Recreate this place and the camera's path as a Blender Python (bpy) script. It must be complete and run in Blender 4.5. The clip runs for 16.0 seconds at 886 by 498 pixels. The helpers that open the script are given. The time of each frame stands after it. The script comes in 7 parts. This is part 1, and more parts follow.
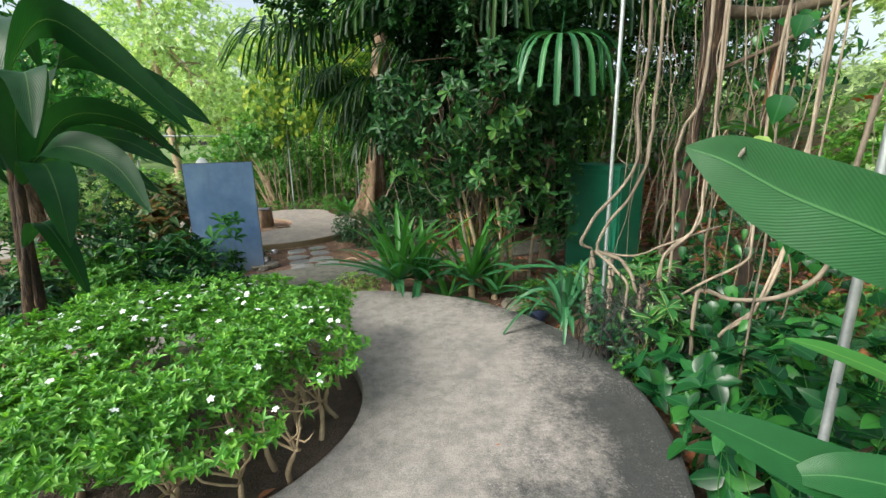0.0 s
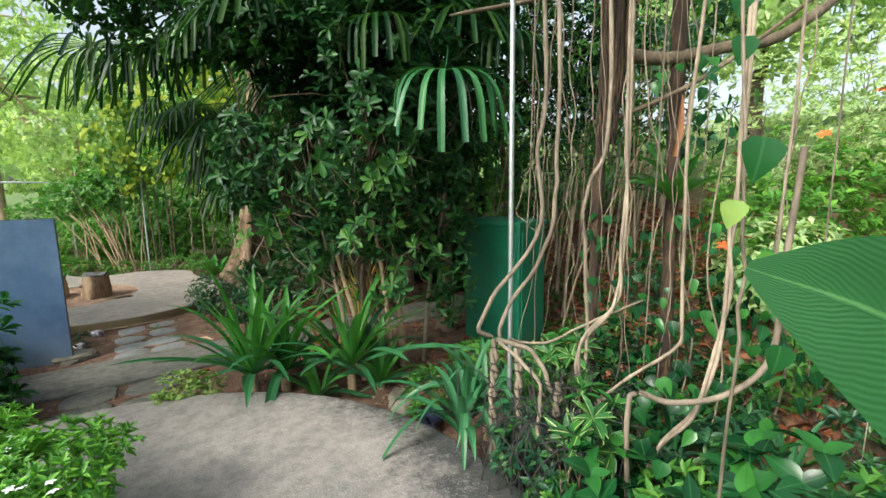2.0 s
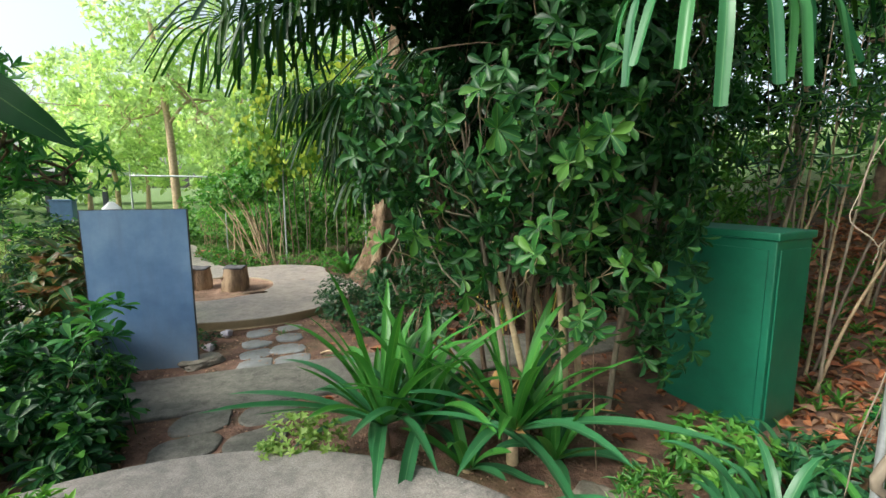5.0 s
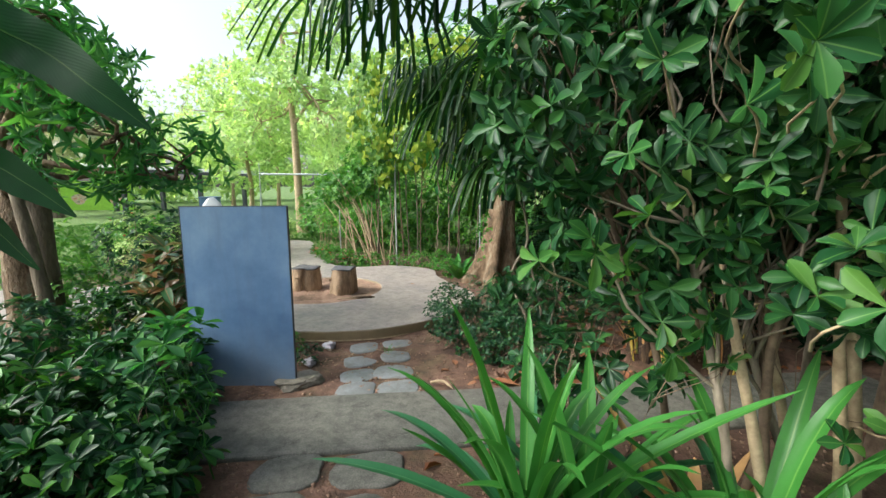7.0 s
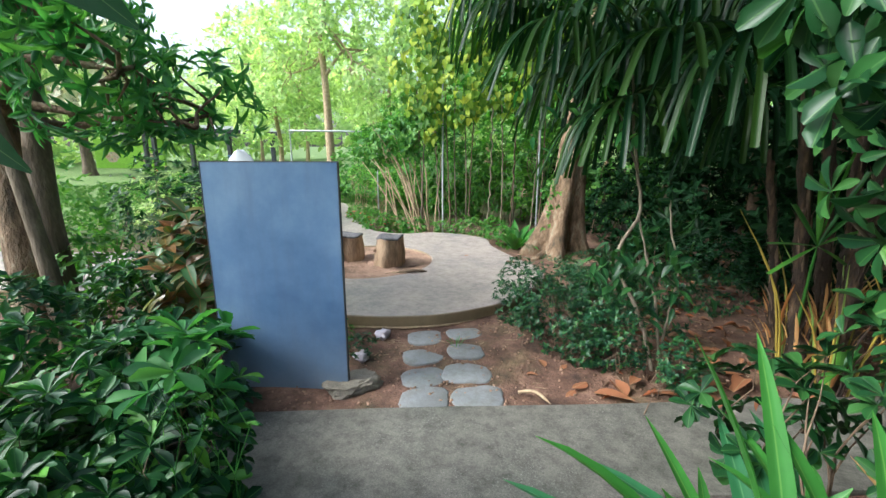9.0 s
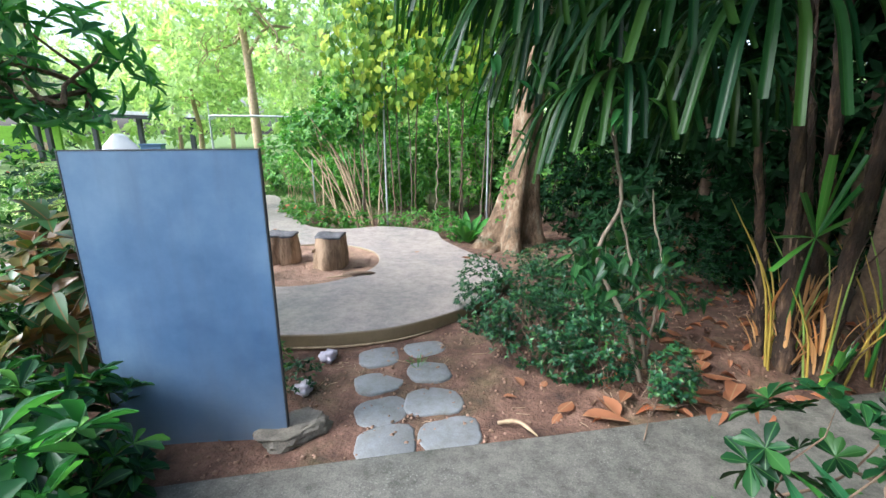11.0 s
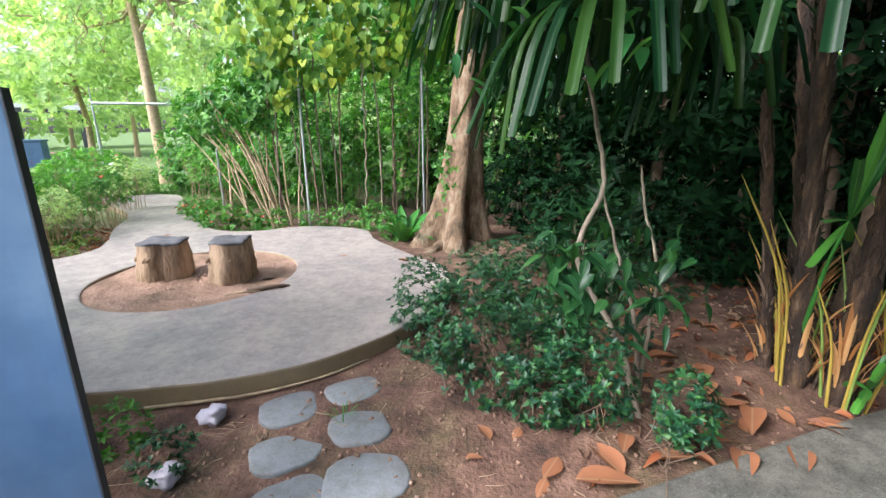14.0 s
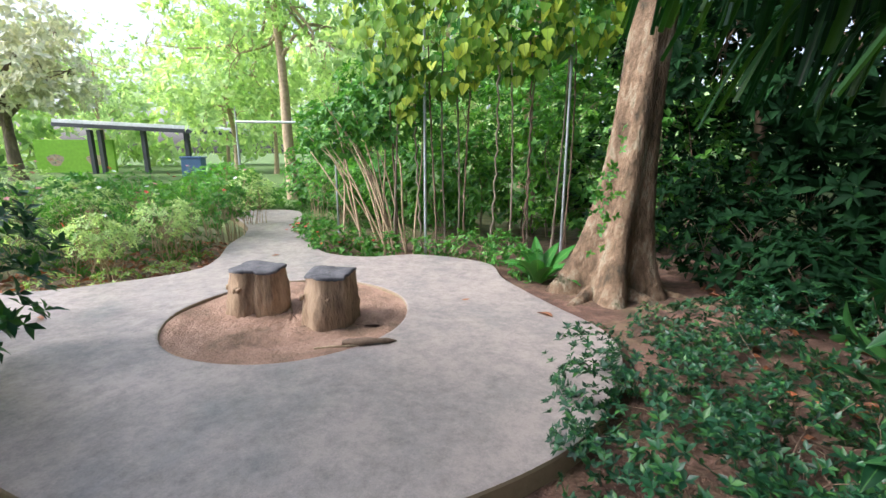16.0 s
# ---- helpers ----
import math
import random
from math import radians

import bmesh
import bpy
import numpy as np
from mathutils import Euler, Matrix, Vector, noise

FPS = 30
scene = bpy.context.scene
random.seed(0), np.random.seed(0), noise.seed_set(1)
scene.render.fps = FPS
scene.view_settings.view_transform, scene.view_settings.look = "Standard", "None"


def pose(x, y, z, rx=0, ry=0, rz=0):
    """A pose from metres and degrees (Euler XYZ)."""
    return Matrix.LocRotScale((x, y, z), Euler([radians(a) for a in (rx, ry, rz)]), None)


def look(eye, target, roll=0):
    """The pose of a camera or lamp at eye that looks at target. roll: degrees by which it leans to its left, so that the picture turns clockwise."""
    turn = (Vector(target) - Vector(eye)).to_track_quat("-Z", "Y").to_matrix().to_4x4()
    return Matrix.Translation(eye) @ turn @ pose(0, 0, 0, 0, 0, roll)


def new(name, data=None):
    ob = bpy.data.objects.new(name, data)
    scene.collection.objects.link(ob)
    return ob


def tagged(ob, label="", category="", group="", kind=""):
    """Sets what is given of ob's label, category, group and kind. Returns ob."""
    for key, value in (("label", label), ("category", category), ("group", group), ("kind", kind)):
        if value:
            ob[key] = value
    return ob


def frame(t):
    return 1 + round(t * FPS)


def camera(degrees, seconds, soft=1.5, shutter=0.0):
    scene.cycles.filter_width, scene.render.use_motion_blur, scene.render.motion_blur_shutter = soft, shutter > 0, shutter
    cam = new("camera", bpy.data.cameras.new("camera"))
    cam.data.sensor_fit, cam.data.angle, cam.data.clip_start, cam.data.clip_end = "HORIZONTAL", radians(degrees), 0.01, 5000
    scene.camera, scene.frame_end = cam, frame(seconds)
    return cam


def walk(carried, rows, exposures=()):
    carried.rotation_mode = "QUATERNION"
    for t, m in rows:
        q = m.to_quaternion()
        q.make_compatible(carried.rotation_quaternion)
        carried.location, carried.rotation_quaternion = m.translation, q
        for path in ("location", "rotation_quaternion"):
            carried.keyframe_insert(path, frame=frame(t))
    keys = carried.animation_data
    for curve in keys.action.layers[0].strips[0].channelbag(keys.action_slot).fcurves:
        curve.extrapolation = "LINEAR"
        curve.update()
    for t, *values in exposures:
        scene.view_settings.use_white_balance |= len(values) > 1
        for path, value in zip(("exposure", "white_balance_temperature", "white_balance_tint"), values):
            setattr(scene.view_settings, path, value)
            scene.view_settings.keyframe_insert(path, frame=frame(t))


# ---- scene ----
cam = camera(89.8, 16.0)
PATH = [
    (0, (0.421, -0.453, 1.689), (0.353, 1.487, 1.207), -1.2),
    (0.5, (0.462, -0.233, 1.698), (0.606, 1.719, 1.291), -1.2),
    (1, (0.548, 0.008, 1.729), (0.876, 1.953, 1.396), -1.3),
    (1.5, (0.717, 0.279, 1.752), (1.089, 2.219, 1.443), -1.0),
    (2, (0.748, 0.547, 1.726), (1.097, 2.495, 1.44), -0.8),
    (2.5, (0.675, 0.803, 1.712), (0.928, 2.768, 1.44), -0.3),
    (3, (0.594, 0.992, 1.697), (0.718, 2.971, 1.436), -0.3),
    (3.5, (0.549, 1.213, 1.696), (0.556, 3.192, 1.41), -0.1),
    (4, (0.501, 1.419, 1.655), (0.451, 3.399, 1.382), 0.2),
    (4.2, (0.472, 1.497, 1.652), (0.402, 3.478, 1.388), 0.2),
    (6.3, (0.139, 2.571, 1.607), (-0.299, 4.497, 1.294), -0.5),
    (6.5, (0.089, 2.648, 1.603), (-0.401, 4.565, 1.311), -0.4),
    (7, (-0.062, 2.885, 1.593), (-0.7, 4.759, 1.307), -0.3),
    (7.5, (-0.214, 3.108, 1.559), (-0.941, 4.944, 1.242), 0.0),
    (8, (-0.391, 3.242, 1.574), (-1.17, 5.043, 1.188), 0.1),
    (8.2, (-0.502, 3.325, 1.555), (-1.288, 5.119, 1.151), 0.4),
    (10.3, (-1.093, 3.997, 1.513), (-1.676, 5.843, 1.011), -0.3),
    (10.5, (-1.119, 4.043, 1.519), (-1.68, 5.896, 1.015), -0.1),
    (11, (-1.165, 4.165, 1.496), (-1.64, 6.04, 0.988), -0.2),
    (11.5, (-1.231, 4.218, 1.509), (-1.612, 6.118, 1.012), -0.4),
    (12, (-1.235, 4.27, 1.485), (-1.549, 6.187, 1.008), -0.2),
    (12.5, (-1.173, 4.349, 1.438), (-1.39, 6.279, 0.961), -0.2),
    (13, (-1.168, 4.498, 1.37), (-1.317, 6.426, 0.858), -0.6),
    (13.5, (-1.276, 4.72, 1.334), (-1.438, 6.644, 0.813), -0.8),
    (14, (-1.337, 5.015, 1.308), (-1.531, 6.935, 0.784), -0.5),
    (14.5, (-1.393, 5.313, 1.273), (-1.625, 7.236, 0.774), -0.4),
    (15, (-1.527, 5.633, 1.241), (-1.889, 7.543, 0.773), -0.2),
    (15.5, (-1.711, 5.909, 1.212), (-2.256, 7.778, 0.755), 0.0),
    (16, (-1.848, 6.122, 1.195), (-2.514, 7.96, 0.771), 0.1),
]
walk(cam, [(t, look(eye, target, roll)) for t, eye, target, roll in PATH], [(0, 0.80, 6350, 4), (4, 0.95, 6350, 4), (8, 1.15, 6000, 5), (11, 1.48, 5600, 10), (14, 1.47, 5750, 13), (15.5, 1.40, 5750, 14), (16, 1.22, 5800, 14)])

# ---- world, sun ----
SUN_AZ, SUN_EL = radians(236), radians(40)
world = bpy.data.worlds.new("sky")
scene.world = world
world.use_nodes = True
wn = world.node_tree.nodes
sky = wn.new("ShaderNodeTexSky")
sky.sky_type = 'NISHITA'
sky.sun_disc = False
sky.sun_elevation, sky.sun_rotation = SUN_EL, SUN_AZ
sky.air_density, sky.dust_density, sky.ozone_density = 1.0, 5.0, 1.0
wn["Background"].inputs["Strength"].default_value = 0.15
haze = wn.new("ShaderNodeHueSaturation")
haze.inputs["Saturation"].default_value, haze.inputs["Value"].default_value = 0.5, 1.15
world.node_tree.links.new(sky.outputs["Color"], haze.inputs["Color"])
world.node_tree.links.new(haze.outputs["Color"], wn["Background"].inputs["Color"])
sun_dir = Vector((math.sin(SUN_AZ) * math.cos(SUN_EL), math.cos(SUN_AZ) * math.cos(SUN_EL), math.sin(SUN_EL)))
sun_lamp = bpy.data.lights.new("sun", "SUN")
sun_lamp.energy, sun_lamp.angle, sun_lamp.color = 1.85, radians(20), (1.0, 0.94, 0.84)
sun_ob = new("sun", sun_lamp)
sun_ob.matrix_world = look(sun_dir * 60, (0, 0, 0))


# ---- materials ----
def nodes_of(name):
    m = bpy.data.materials.new(name)
    m.use_nodes = True
    t = m.node_tree
    return m, t, t.nodes["Principled BSDF"], t.nodes["Material Output"]


def ramp(t, fac, stops):
    r = t.nodes.new("ShaderNodeValToRGB")
    e = r.color_ramp.elements
    while len(e) < len(stops):
        e.new(0.5)
    for el, (p, c) in zip(e, stops):
        el.position, el.color = p, (*c, 1)
    t.links.new(fac, r.inputs["Fac"])
    return r.outputs["Color"]


def noise_tex(t, scale, detail=4, rough=0.6, stretch=None):
    n = t.nodes.new("ShaderNodeTexNoise")
    n.inputs["Scale"].default_value, n.inputs["Detail"].default_value, n.inputs["Roughness"].default_value = scale, detail, rough
    co = t.nodes.new("ShaderNodeNewGeometry")
    out = co.outputs["Position"]
    if stretch:
        mp = t.nodes.new("ShaderNodeMapping")
        mp.inputs["Scale"].default_value = stretch
        t.links.new(out, mp.inputs["Vector"])
        out = mp.outputs["Vector"]
    t.links.new(out, n.inputs["Vector"])
    return n.outputs["Fac"]


def mixc(t, fac, a, b, mode='MIX'):
    n = t.nodes.new("ShaderNodeMix")
    n.data_type, n.blend_type = 'RGBA', mode
    for sock, v in ((n.inputs[0], fac), (n.inputs[6], a), (n.inputs[7], b)):
        if isinstance(v, (int, float)):
            sock.default_value = v
        elif isinstance(v, tuple):
            sock.default_value = (*v, 1)
        else:
            t.links.new(v, sock)
    return n.outputs[2]


def bump(t, p, height, strength=0.3, dist=0.01):
    b = t.nodes.new("ShaderNodeBump")
    b.inputs["Strength"].default_value, b.inputs["Distance"].default_value = strength, dist
    t.links.new(height, b.inputs["Height"])
    t.links.new(b.outputs["Normal"], p.inputs["Normal"])


def leaf_mat(name, stops, rough=0.4, trans=0.3, rib=None, veins=0.0, spec=0.36, rib_w=0.05):
    """Leaf: colour by island, a lighter midrib along v, light passing through."""
    m, t, p, out = nodes_of(name)
    g = t.nodes.new("ShaderNodeNewGeometry")
    col = ramp(t, g.outputs["Random Per Island"], stops)
    nz = noise_tex(t, 9.0, 3)
    col = mixc(t, 1.0, col, (0.76, 1.0, 0.92), 'MULTIPLY') if trans >= 0.2 else col
    col = mixc(t, nz, mixc(t, 1.0, col, (0.72, 0.74, 0.72), 'MULTIPLY'), mixc(t, 1.0, col, (1.25, 1.22, 1.1), 'MULTIPLY'))
    uv = t.nodes.new("ShaderNodeUVMap")
    sep = t.nodes.new("ShaderNodeSeparateXYZ")
    t.links.new(uv.outputs["UV"], sep.inputs["Vector"])
    if rib:
        d = t.nodes.new("ShaderNodeMath"); d.operation = 'SUBTRACT'; d.inputs[1].default_value = 0.5
        t.links.new(sep.outputs["X"], d.inputs[0])
        a = t.nodes.new("ShaderNodeMath"); a.operation = 'ABSOLUTE'
        t.links.new(d.outputs[0], a.inputs[0])
        k = t.nodes.new("ShaderNodeMapRange")
        k.inputs[1].default_value, k.inputs[2].default_value, k.inputs[3].default_value, k.inputs[4].default_value = rib_w * 0.3, rib_w, 0.8, 0.0
        t.links.new(a.outputs[0], k.inputs[0])
        col = mixc(t, k.outputs[0], col, rib)
        if veins:
            s = t.nodes.new("ShaderNodeMath"); s.operation = 'MULTIPLY_ADD'
            s.inputs[1].default_value = -0.35
            t.links.new(a.outputs[0], s.inputs[0]); t.links.new(sep.outputs["Y"], s.inputs[2])
            f = t.nodes.new("ShaderNodeMath"); f.operation = 'MULTIPLY'; f.inputs[1].default_value = veins
            t.links.new(s.outputs[0], f.inputs[0])
            w = t.nodes.new("ShaderNodeMath"); w.operation = 'SINE'
            t.links.new(f.outputs[0], w.inputs[0])
            bump(t, p, w.outputs[0], 0.16, 0.002)
    t.links.new(col, p.inputs["Base Color"])
    p.inputs["Roughness"].default_value = rough
    p.inputs["Specular IOR Level"].default_value = spec
    if trans > 0:
        tr = t.nodes.new("ShaderNodeBsdfTranslucent")
        t.links.new(mixc(t, 1.0, col, (1.3, 1.35, 0.6), 'MULTIPLY'), tr.inputs["Color"])
        mx = t.nodes.new("ShaderNodeMixShader")
        mx.inputs[0].default_value = trans
        t.links.new(p.outputs[0], mx.inputs[1]); t.links.new(tr.outputs[0], mx.inputs[2])
        t.links.new(mx.outputs[0], out.inputs["Surface"])
    return m


def surf_mat(name, stops, scale=3.0, rough=0.85, fine=60.0, fine_amt=0.35, bstr=0.4, bdist=0.01, stretch=None, metal=0.0, vary=0.0):
    """Mineral, bark or paint: two scales of variation and a fine relief."""
    m, t, p, out = nodes_of(name)
    big, small = noise_tex(t, scale, 5, 0.65, stretch), noise_tex(t, fine, 3, 0.6, stretch)
    col = ramp(t, big, stops)
    col = mixc(t, fine_amt, col, mixc(t, small, (0.25, 0.25, 0.25), (1.0, 1.0, 1.0)), 'OVERLAY')
    if vary:
        oi = t.nodes.new("ShaderNodeObjectInfo")
        k = t.nodes.new("ShaderNodeMapRange")
        k.inputs[3].default_value, k.inputs[4].default_value = 1 - vary, 1 + vary
        t.links.new(oi.outputs["Random"], k.inputs[0])
        col = mixc(t, 1.0, col, k.outputs[0], 'MULTIPLY')
    t.links.new(col, p.inputs["Base Color"])
    p.inputs["Roughness"].default_value, p.inputs["Metallic"].default_value = rough, metal
    bump(t, p, small, bstr, bdist)
    return m


def plain_mat(name, c, rough=0.5, metal=0.0):
    return surf_mat(name, [(0.3, tuple(v * 0.85 for v in c)), (0.7, tuple(min(1, v * 1.12) for v in c))], 6.0, rough, 80, 0.12, 0.08, 0.003, None, metal)


def concrete_mat(name, light, dark, stain, edge_dirt=0.5, rim=None, grit=0.8, shine=0.55, relief=0.35, side=None, lichen=0.0):
    m, t, p, out = nodes_of(name)
    a, b, c = noise_tex(t, 1.3, 8, 0.75), noise_tex(t, 9.0, 8, 0.8), noise_tex(t, 110.0, 4, 0.7)
    col = ramp(t, a, [(0.32, dark), (0.5, light), (0.72, tuple(v * 1.12 for v in light))])
    blot = ramp(t, b, [(0.42, (1, 1, 1)), (0.66, (0, 0, 0))])
    col = mixc(t, mixc(t, edge_dirt, (1.0, 1.0, 1.0), blot), stain, col)
    if rim:
        g = t.nodes.new("ShaderNodeNewGeometry")
        s = t.nodes.new("ShaderNodeVectorMath"); s.operation = 'DISTANCE'
        s.inputs[1].default_value = rim[0]
        t.links.new(g.outputs["Position"], s.inputs[0])
        k = t.nodes.new("ShaderNodeMapRange")
        k.inputs[1].default_value, k.inputs[2].default_value = rim[1], rim[2]
        t.links.new(s.outputs["Value"], k.inputs[0])
        n1, n2 = noise_tex(t, 2.2, 10, 0.72), noise_tex(t, 24.0, 6, 0.8)
        q = t.nodes.new("ShaderNodeMath"); q.operation = 'MULTIPLY_ADD'; q.inputs[1].default_value = 0.62; q.inputs[2].default_value = -0.50
        t.links.new(k.outputs[0], q.inputs[0])
        u = t.nodes.new("ShaderNodeMath"); u.operation = 'MULTIPLY_ADD'; u.inputs[1].default_value = 0.75
        t.links.new(n1, u.inputs[0]); t.links.new(q.outputs[0], u.inputs[2])
        u2 = t.nodes.new("ShaderNodeMath"); u2.operation = 'MULTIPLY_ADD'; u2.inputs[1].default_value = 0.55
        t.links.new(n2, u2.inputs[0]); t.links.new(u.outputs[0], u2.inputs[2])
        w = ramp(t, u2.outputs[0], [(0.42, (0, 0, 0)), (0.64, (0.95, 0.95, 0.95))])
        col = mixc(t, w, col, (0.040, 0.043, 0.042))
    if lichen:
        ln = ramp(t, noise_tex(t, 70.0, 6, 0.75), [(0.54, (0, 0, 0)), (0.66, (lichen,) * 3)])
        col = mixc(t, mixc(t, ramp(t, noise_tex(t, 1.9, 5, 0.7), [(0.45, (0, 0, 0)), (0.62, (1, 1, 1))]), (0.0, 0.0, 0.0), ln), col, (0.47, 0.46, 0.44))
        p.inputs["Specular IOR Level"].default_value = 0.25
    speck = ramp(t, c, [(0.35, (0.55, 0.55, 0.55)), (0.55, (1, 1, 1)), (0.75, (1.25, 1.25, 1.25))])
    col = mixc(t, grit, col, speck, 'MULTIPLY')
    if side:
        ng = t.nodes.new("ShaderNodeNewGeometry")
        sz = t.nodes.new("ShaderNodeSeparateXYZ")
        t.links.new(ng.outputs["Normal"], sz.inputs["Vector"])
        k2 = t.nodes.new("ShaderNodeMapRange")
        k2.inputs[1].default_value, k2.inputs[2].default_value = 0.75, 0.3
        t.links.new(sz.outputs["Z"], k2.inputs[0])
        col = mixc(t, k2.outputs[0], col, mixc(t, b, side, tuple(v * 0.45 for v in side)))
    t.links.new(col, p.inputs["Base Color"])
    t.links.new(ramp(t, b, [(0.3, (shine,) * 3), (0.7, (shine + 0.3,) * 3)]), p.inputs["Roughness"])
    bump(t, p, c, relief, 0.004)
    return m


def board_mat():
    """Blue-grey painted board: cloudy fading, rain streaks, unevenly greyer towards the bottom."""
    m, t, p, out = nodes_of("weathered_blue_grey_board")
    a, b, c, st = noise_tex(t, 1.6, 6, 0.6), noise_tex(t, 7.0, 5, 0.7), noise_tex(t, 150.0, 3), noise_tex(t, 9.0, 4, 0.6, (1, 1, 0.16))
    col = ramp(t, a, [(0.33, (0.056, 0.114, 0.218)), (0.5, (0.092, 0.168, 0.295)), (0.68, (0.150, 0.238, 0.37))])
    col = mixc(t, mixc(t, ramp(t, st, [(0.45, (0, 0, 0)), (0.75, (1, 1, 1))]), (0.0, 0.0, 0.0), (0.35, 0.35, 0.35)), col, (0.07, 0.10, 0.16))
    g = t.nodes.new("ShaderNodeNewGeometry")
    sep = t.nodes.new("ShaderNodeSeparateXYZ")
    t.links.new(g.outputs["Position"], sep.inputs["Vector"])
    k = t.nodes.new("ShaderNodeMapRange")
    k.inputs[1].default_value, k.inputs[2].default_value, k.inputs[3].default_value, k.inputs[4].default_value = 0.45, -0.2, 0.0, 0.6
    t.links.new(sep.outputs["Z"], k.inputs[0])
    ad = t.nodes.new("ShaderNodeMath"); ad.operation = 'MULTIPLY_ADD'; ad.inputs[1].default_value = 0.9; ad.inputs[2].default_value = -0.35; ad.use_clamp = True
    t.links.new(b, ad.inputs[0])
    sm = t.nodes.new("ShaderNodeMath"); sm.operation = 'ADD'; sm.use_clamp = True
    mu = t.nodes.new("ShaderNodeMath"); mu.operation = 'MULTIPLY'
    t.links.new(k.outputs[0], sm.inputs[0]); t.links.new(ad.outputs[0], sm.inputs[1])
    t.links.new(sm.outputs[0], mu.inputs[0]); t.links.new(k.outputs[0], mu.inputs[1])
    col = mixc(t, mu.outputs[0], col, (0.26, 0.29, 0.31))
    t.links.new(col, p.inputs["Base Color"])
    t.links.new(ramp(t, b, [(0.3, (0.34,) * 3), (0.7, (0.55,) * 3)]), p.inputs["Roughness"])
    bump(t, p, c, 0.12, 0.002)
    return m


M_PLAT = concrete_mat("weathered_concrete", (0.32, 0.288, 0.262), (0.18, 0.17, 0.16), (0.105, 0.105, 0.098), 0.6, ((-1.3, 2.5, 0.0), 1.5, 3.0), lichen=0.8)
M_PATH = concrete_mat("path_concrete", (0.30, 0.272, 0.248), (0.18, 0.17, 0.16), (0.105, 0.105, 0.098), 0.6, lichen=0.6)
M_PAD = concrete_mat("smooth_concrete", (0.345, 0.292, 0.262), (0.205, 0.195, 0.188), (0.135, 0.133, 0.130), 0.6, None, 0.3, 0.36, 0.12, (0.30, 0.225, 0.125))
M_SLAB = concrete_mat("mossy_concrete", (0.165, 0.155, 0.135), (0.088, 0.090, 0.078), (0.042, 0.048, 0.036), 0.75, None, 0.8, 0.45, 0.25, lichen=0.45)
M_STONE = concrete_mat("flagstone", (0.215, 0.225, 0.235), (0.15, 0.16, 0.17), (0.125, 0.115, 0.085), 0.55, None, 0.4, 0.4, 0.2)
M_ROCK = concrete_mat("rough_stone", (0.19, 0.165, 0.13), (0.11, 0.10, 0.078), (0.06, 0.06, 0.045), 0.65)
M_SAND = surf_mat("red_sand", [(0.3, (0.12, 0.078, 0.046)), (0.5, (0.25, 0.155, 0.105)), (0.75, (0.36, 0.235, 0.165))], 4, 0.95, 45, 0.5, 0.8, 0.02)
M_BEDSOIL = surf_mat("dark_soil", [(0.3, (0.035, 0.025, 0.018)), (0.7, (0.10, 0.07, 0.05))], 8, 0.95, 60, 0.5, 1.0, 0.02)
M_BARK = surf_mat("grey_bark", [(0.3, (0.05, 0.038, 0.026)), (0.55, (0.12, 0.09, 0.06)), (0.75, (0.22, 0.18, 0.13))], 7, 0.9, 40, 0.5, 0.8, 0.015, (1, 1, 0.3))
M_TRUNK = surf_mat("smooth_brown_bark", [(0.30, (0.03, 0.026, 0.014)), (0.42, (0.085, 0.055, 0.030)), (0.54, (0.16, 0.105, 0.062)), (0.62, (0.21, 0.17, 0.115)), (0.70, (0.045, 0.055, 0.018))], 7.0, 0.9, 34, 0.55, 1.0, 0.035, (1, 1, 0.45))
M_STEM = surf_mat("pale_stem", [(0.3, (0.20, 0.14, 0.08)), (0.7, (0.42, 0.32, 0.20))], 12, 0.8, 60, 0.4, 0.5, 0.005)
M_DARKSTEM = surf_mat("brown_stem", [(0.3, (0.07, 0.045, 0.03)), (0.7, (0.19, 0.13, 0.085))], 12, 0.85, 60, 0.4, 0.5, 0.005)
M_ROOT = surf_mat("aerial_root_bark", [(0.25, (0.055, 0.044, 0.032)), (0.5, (0.17, 0.135, 0.098)), (0.8, (0.33, 0.275, 0.205))], 9, 0.8, 50, 0.45, 0.6, 0.006, (1, 1, 0.4), 0, 0.3)
M_FIBRE = surf_mat("fibrous_palm_bark", [(0.3, (0.015, 0.011, 0.008)), (0.5, (0.036, 0.022, 0.014)), (0.72, (0.13, 0.078, 0.042))], 14, 0.95, 70, 0.6, 1.0, 0.02, (1, 1, 0.25))
M_STUMP = surf_mat("stump_bark", [(0.3, (0.10, 0.065, 0.04)), (0.5, (0.29, 0.20, 0.125)), (0.75, (0.42, 0.31, 0.21))], 9, 0.9, 50, 0.5, 0.9, 0.015, (1, 1, 0.25))
M_CUT = surf_mat("weathered_cut_wood", [(0.3, (0.04, 0.04, 0.045)), (0.7, (0.13, 0.125, 0.13))], 12, 0.85, 70, 0.5, 0.7, 0.008)
M_PANEL = board_mat()
M_EDGE = plain_mat("board_edge", (0.045, 0.05, 0.06), 0.7)
M_BOX = surf_mat("green_painted_steel", [(0.35, (0.006, 0.105, 0.058)), (0.7, (0.013, 0.16, 0.088))], 2.0, 0.45, 120, 0.12, 0.1, 0.002)
M_POLE = surf_mat("galvanised_steel", [(0.3, (0.32, 0.34, 0.36)), (0.7, (0.5, 0.52, 0.54))], 14, 0.42, 90, 0.2, 0.15, 0.002, None, 0.75)
M_WHITE = plain_mat("white_petal", (0.82, 0.84, 0.85), 0.6)
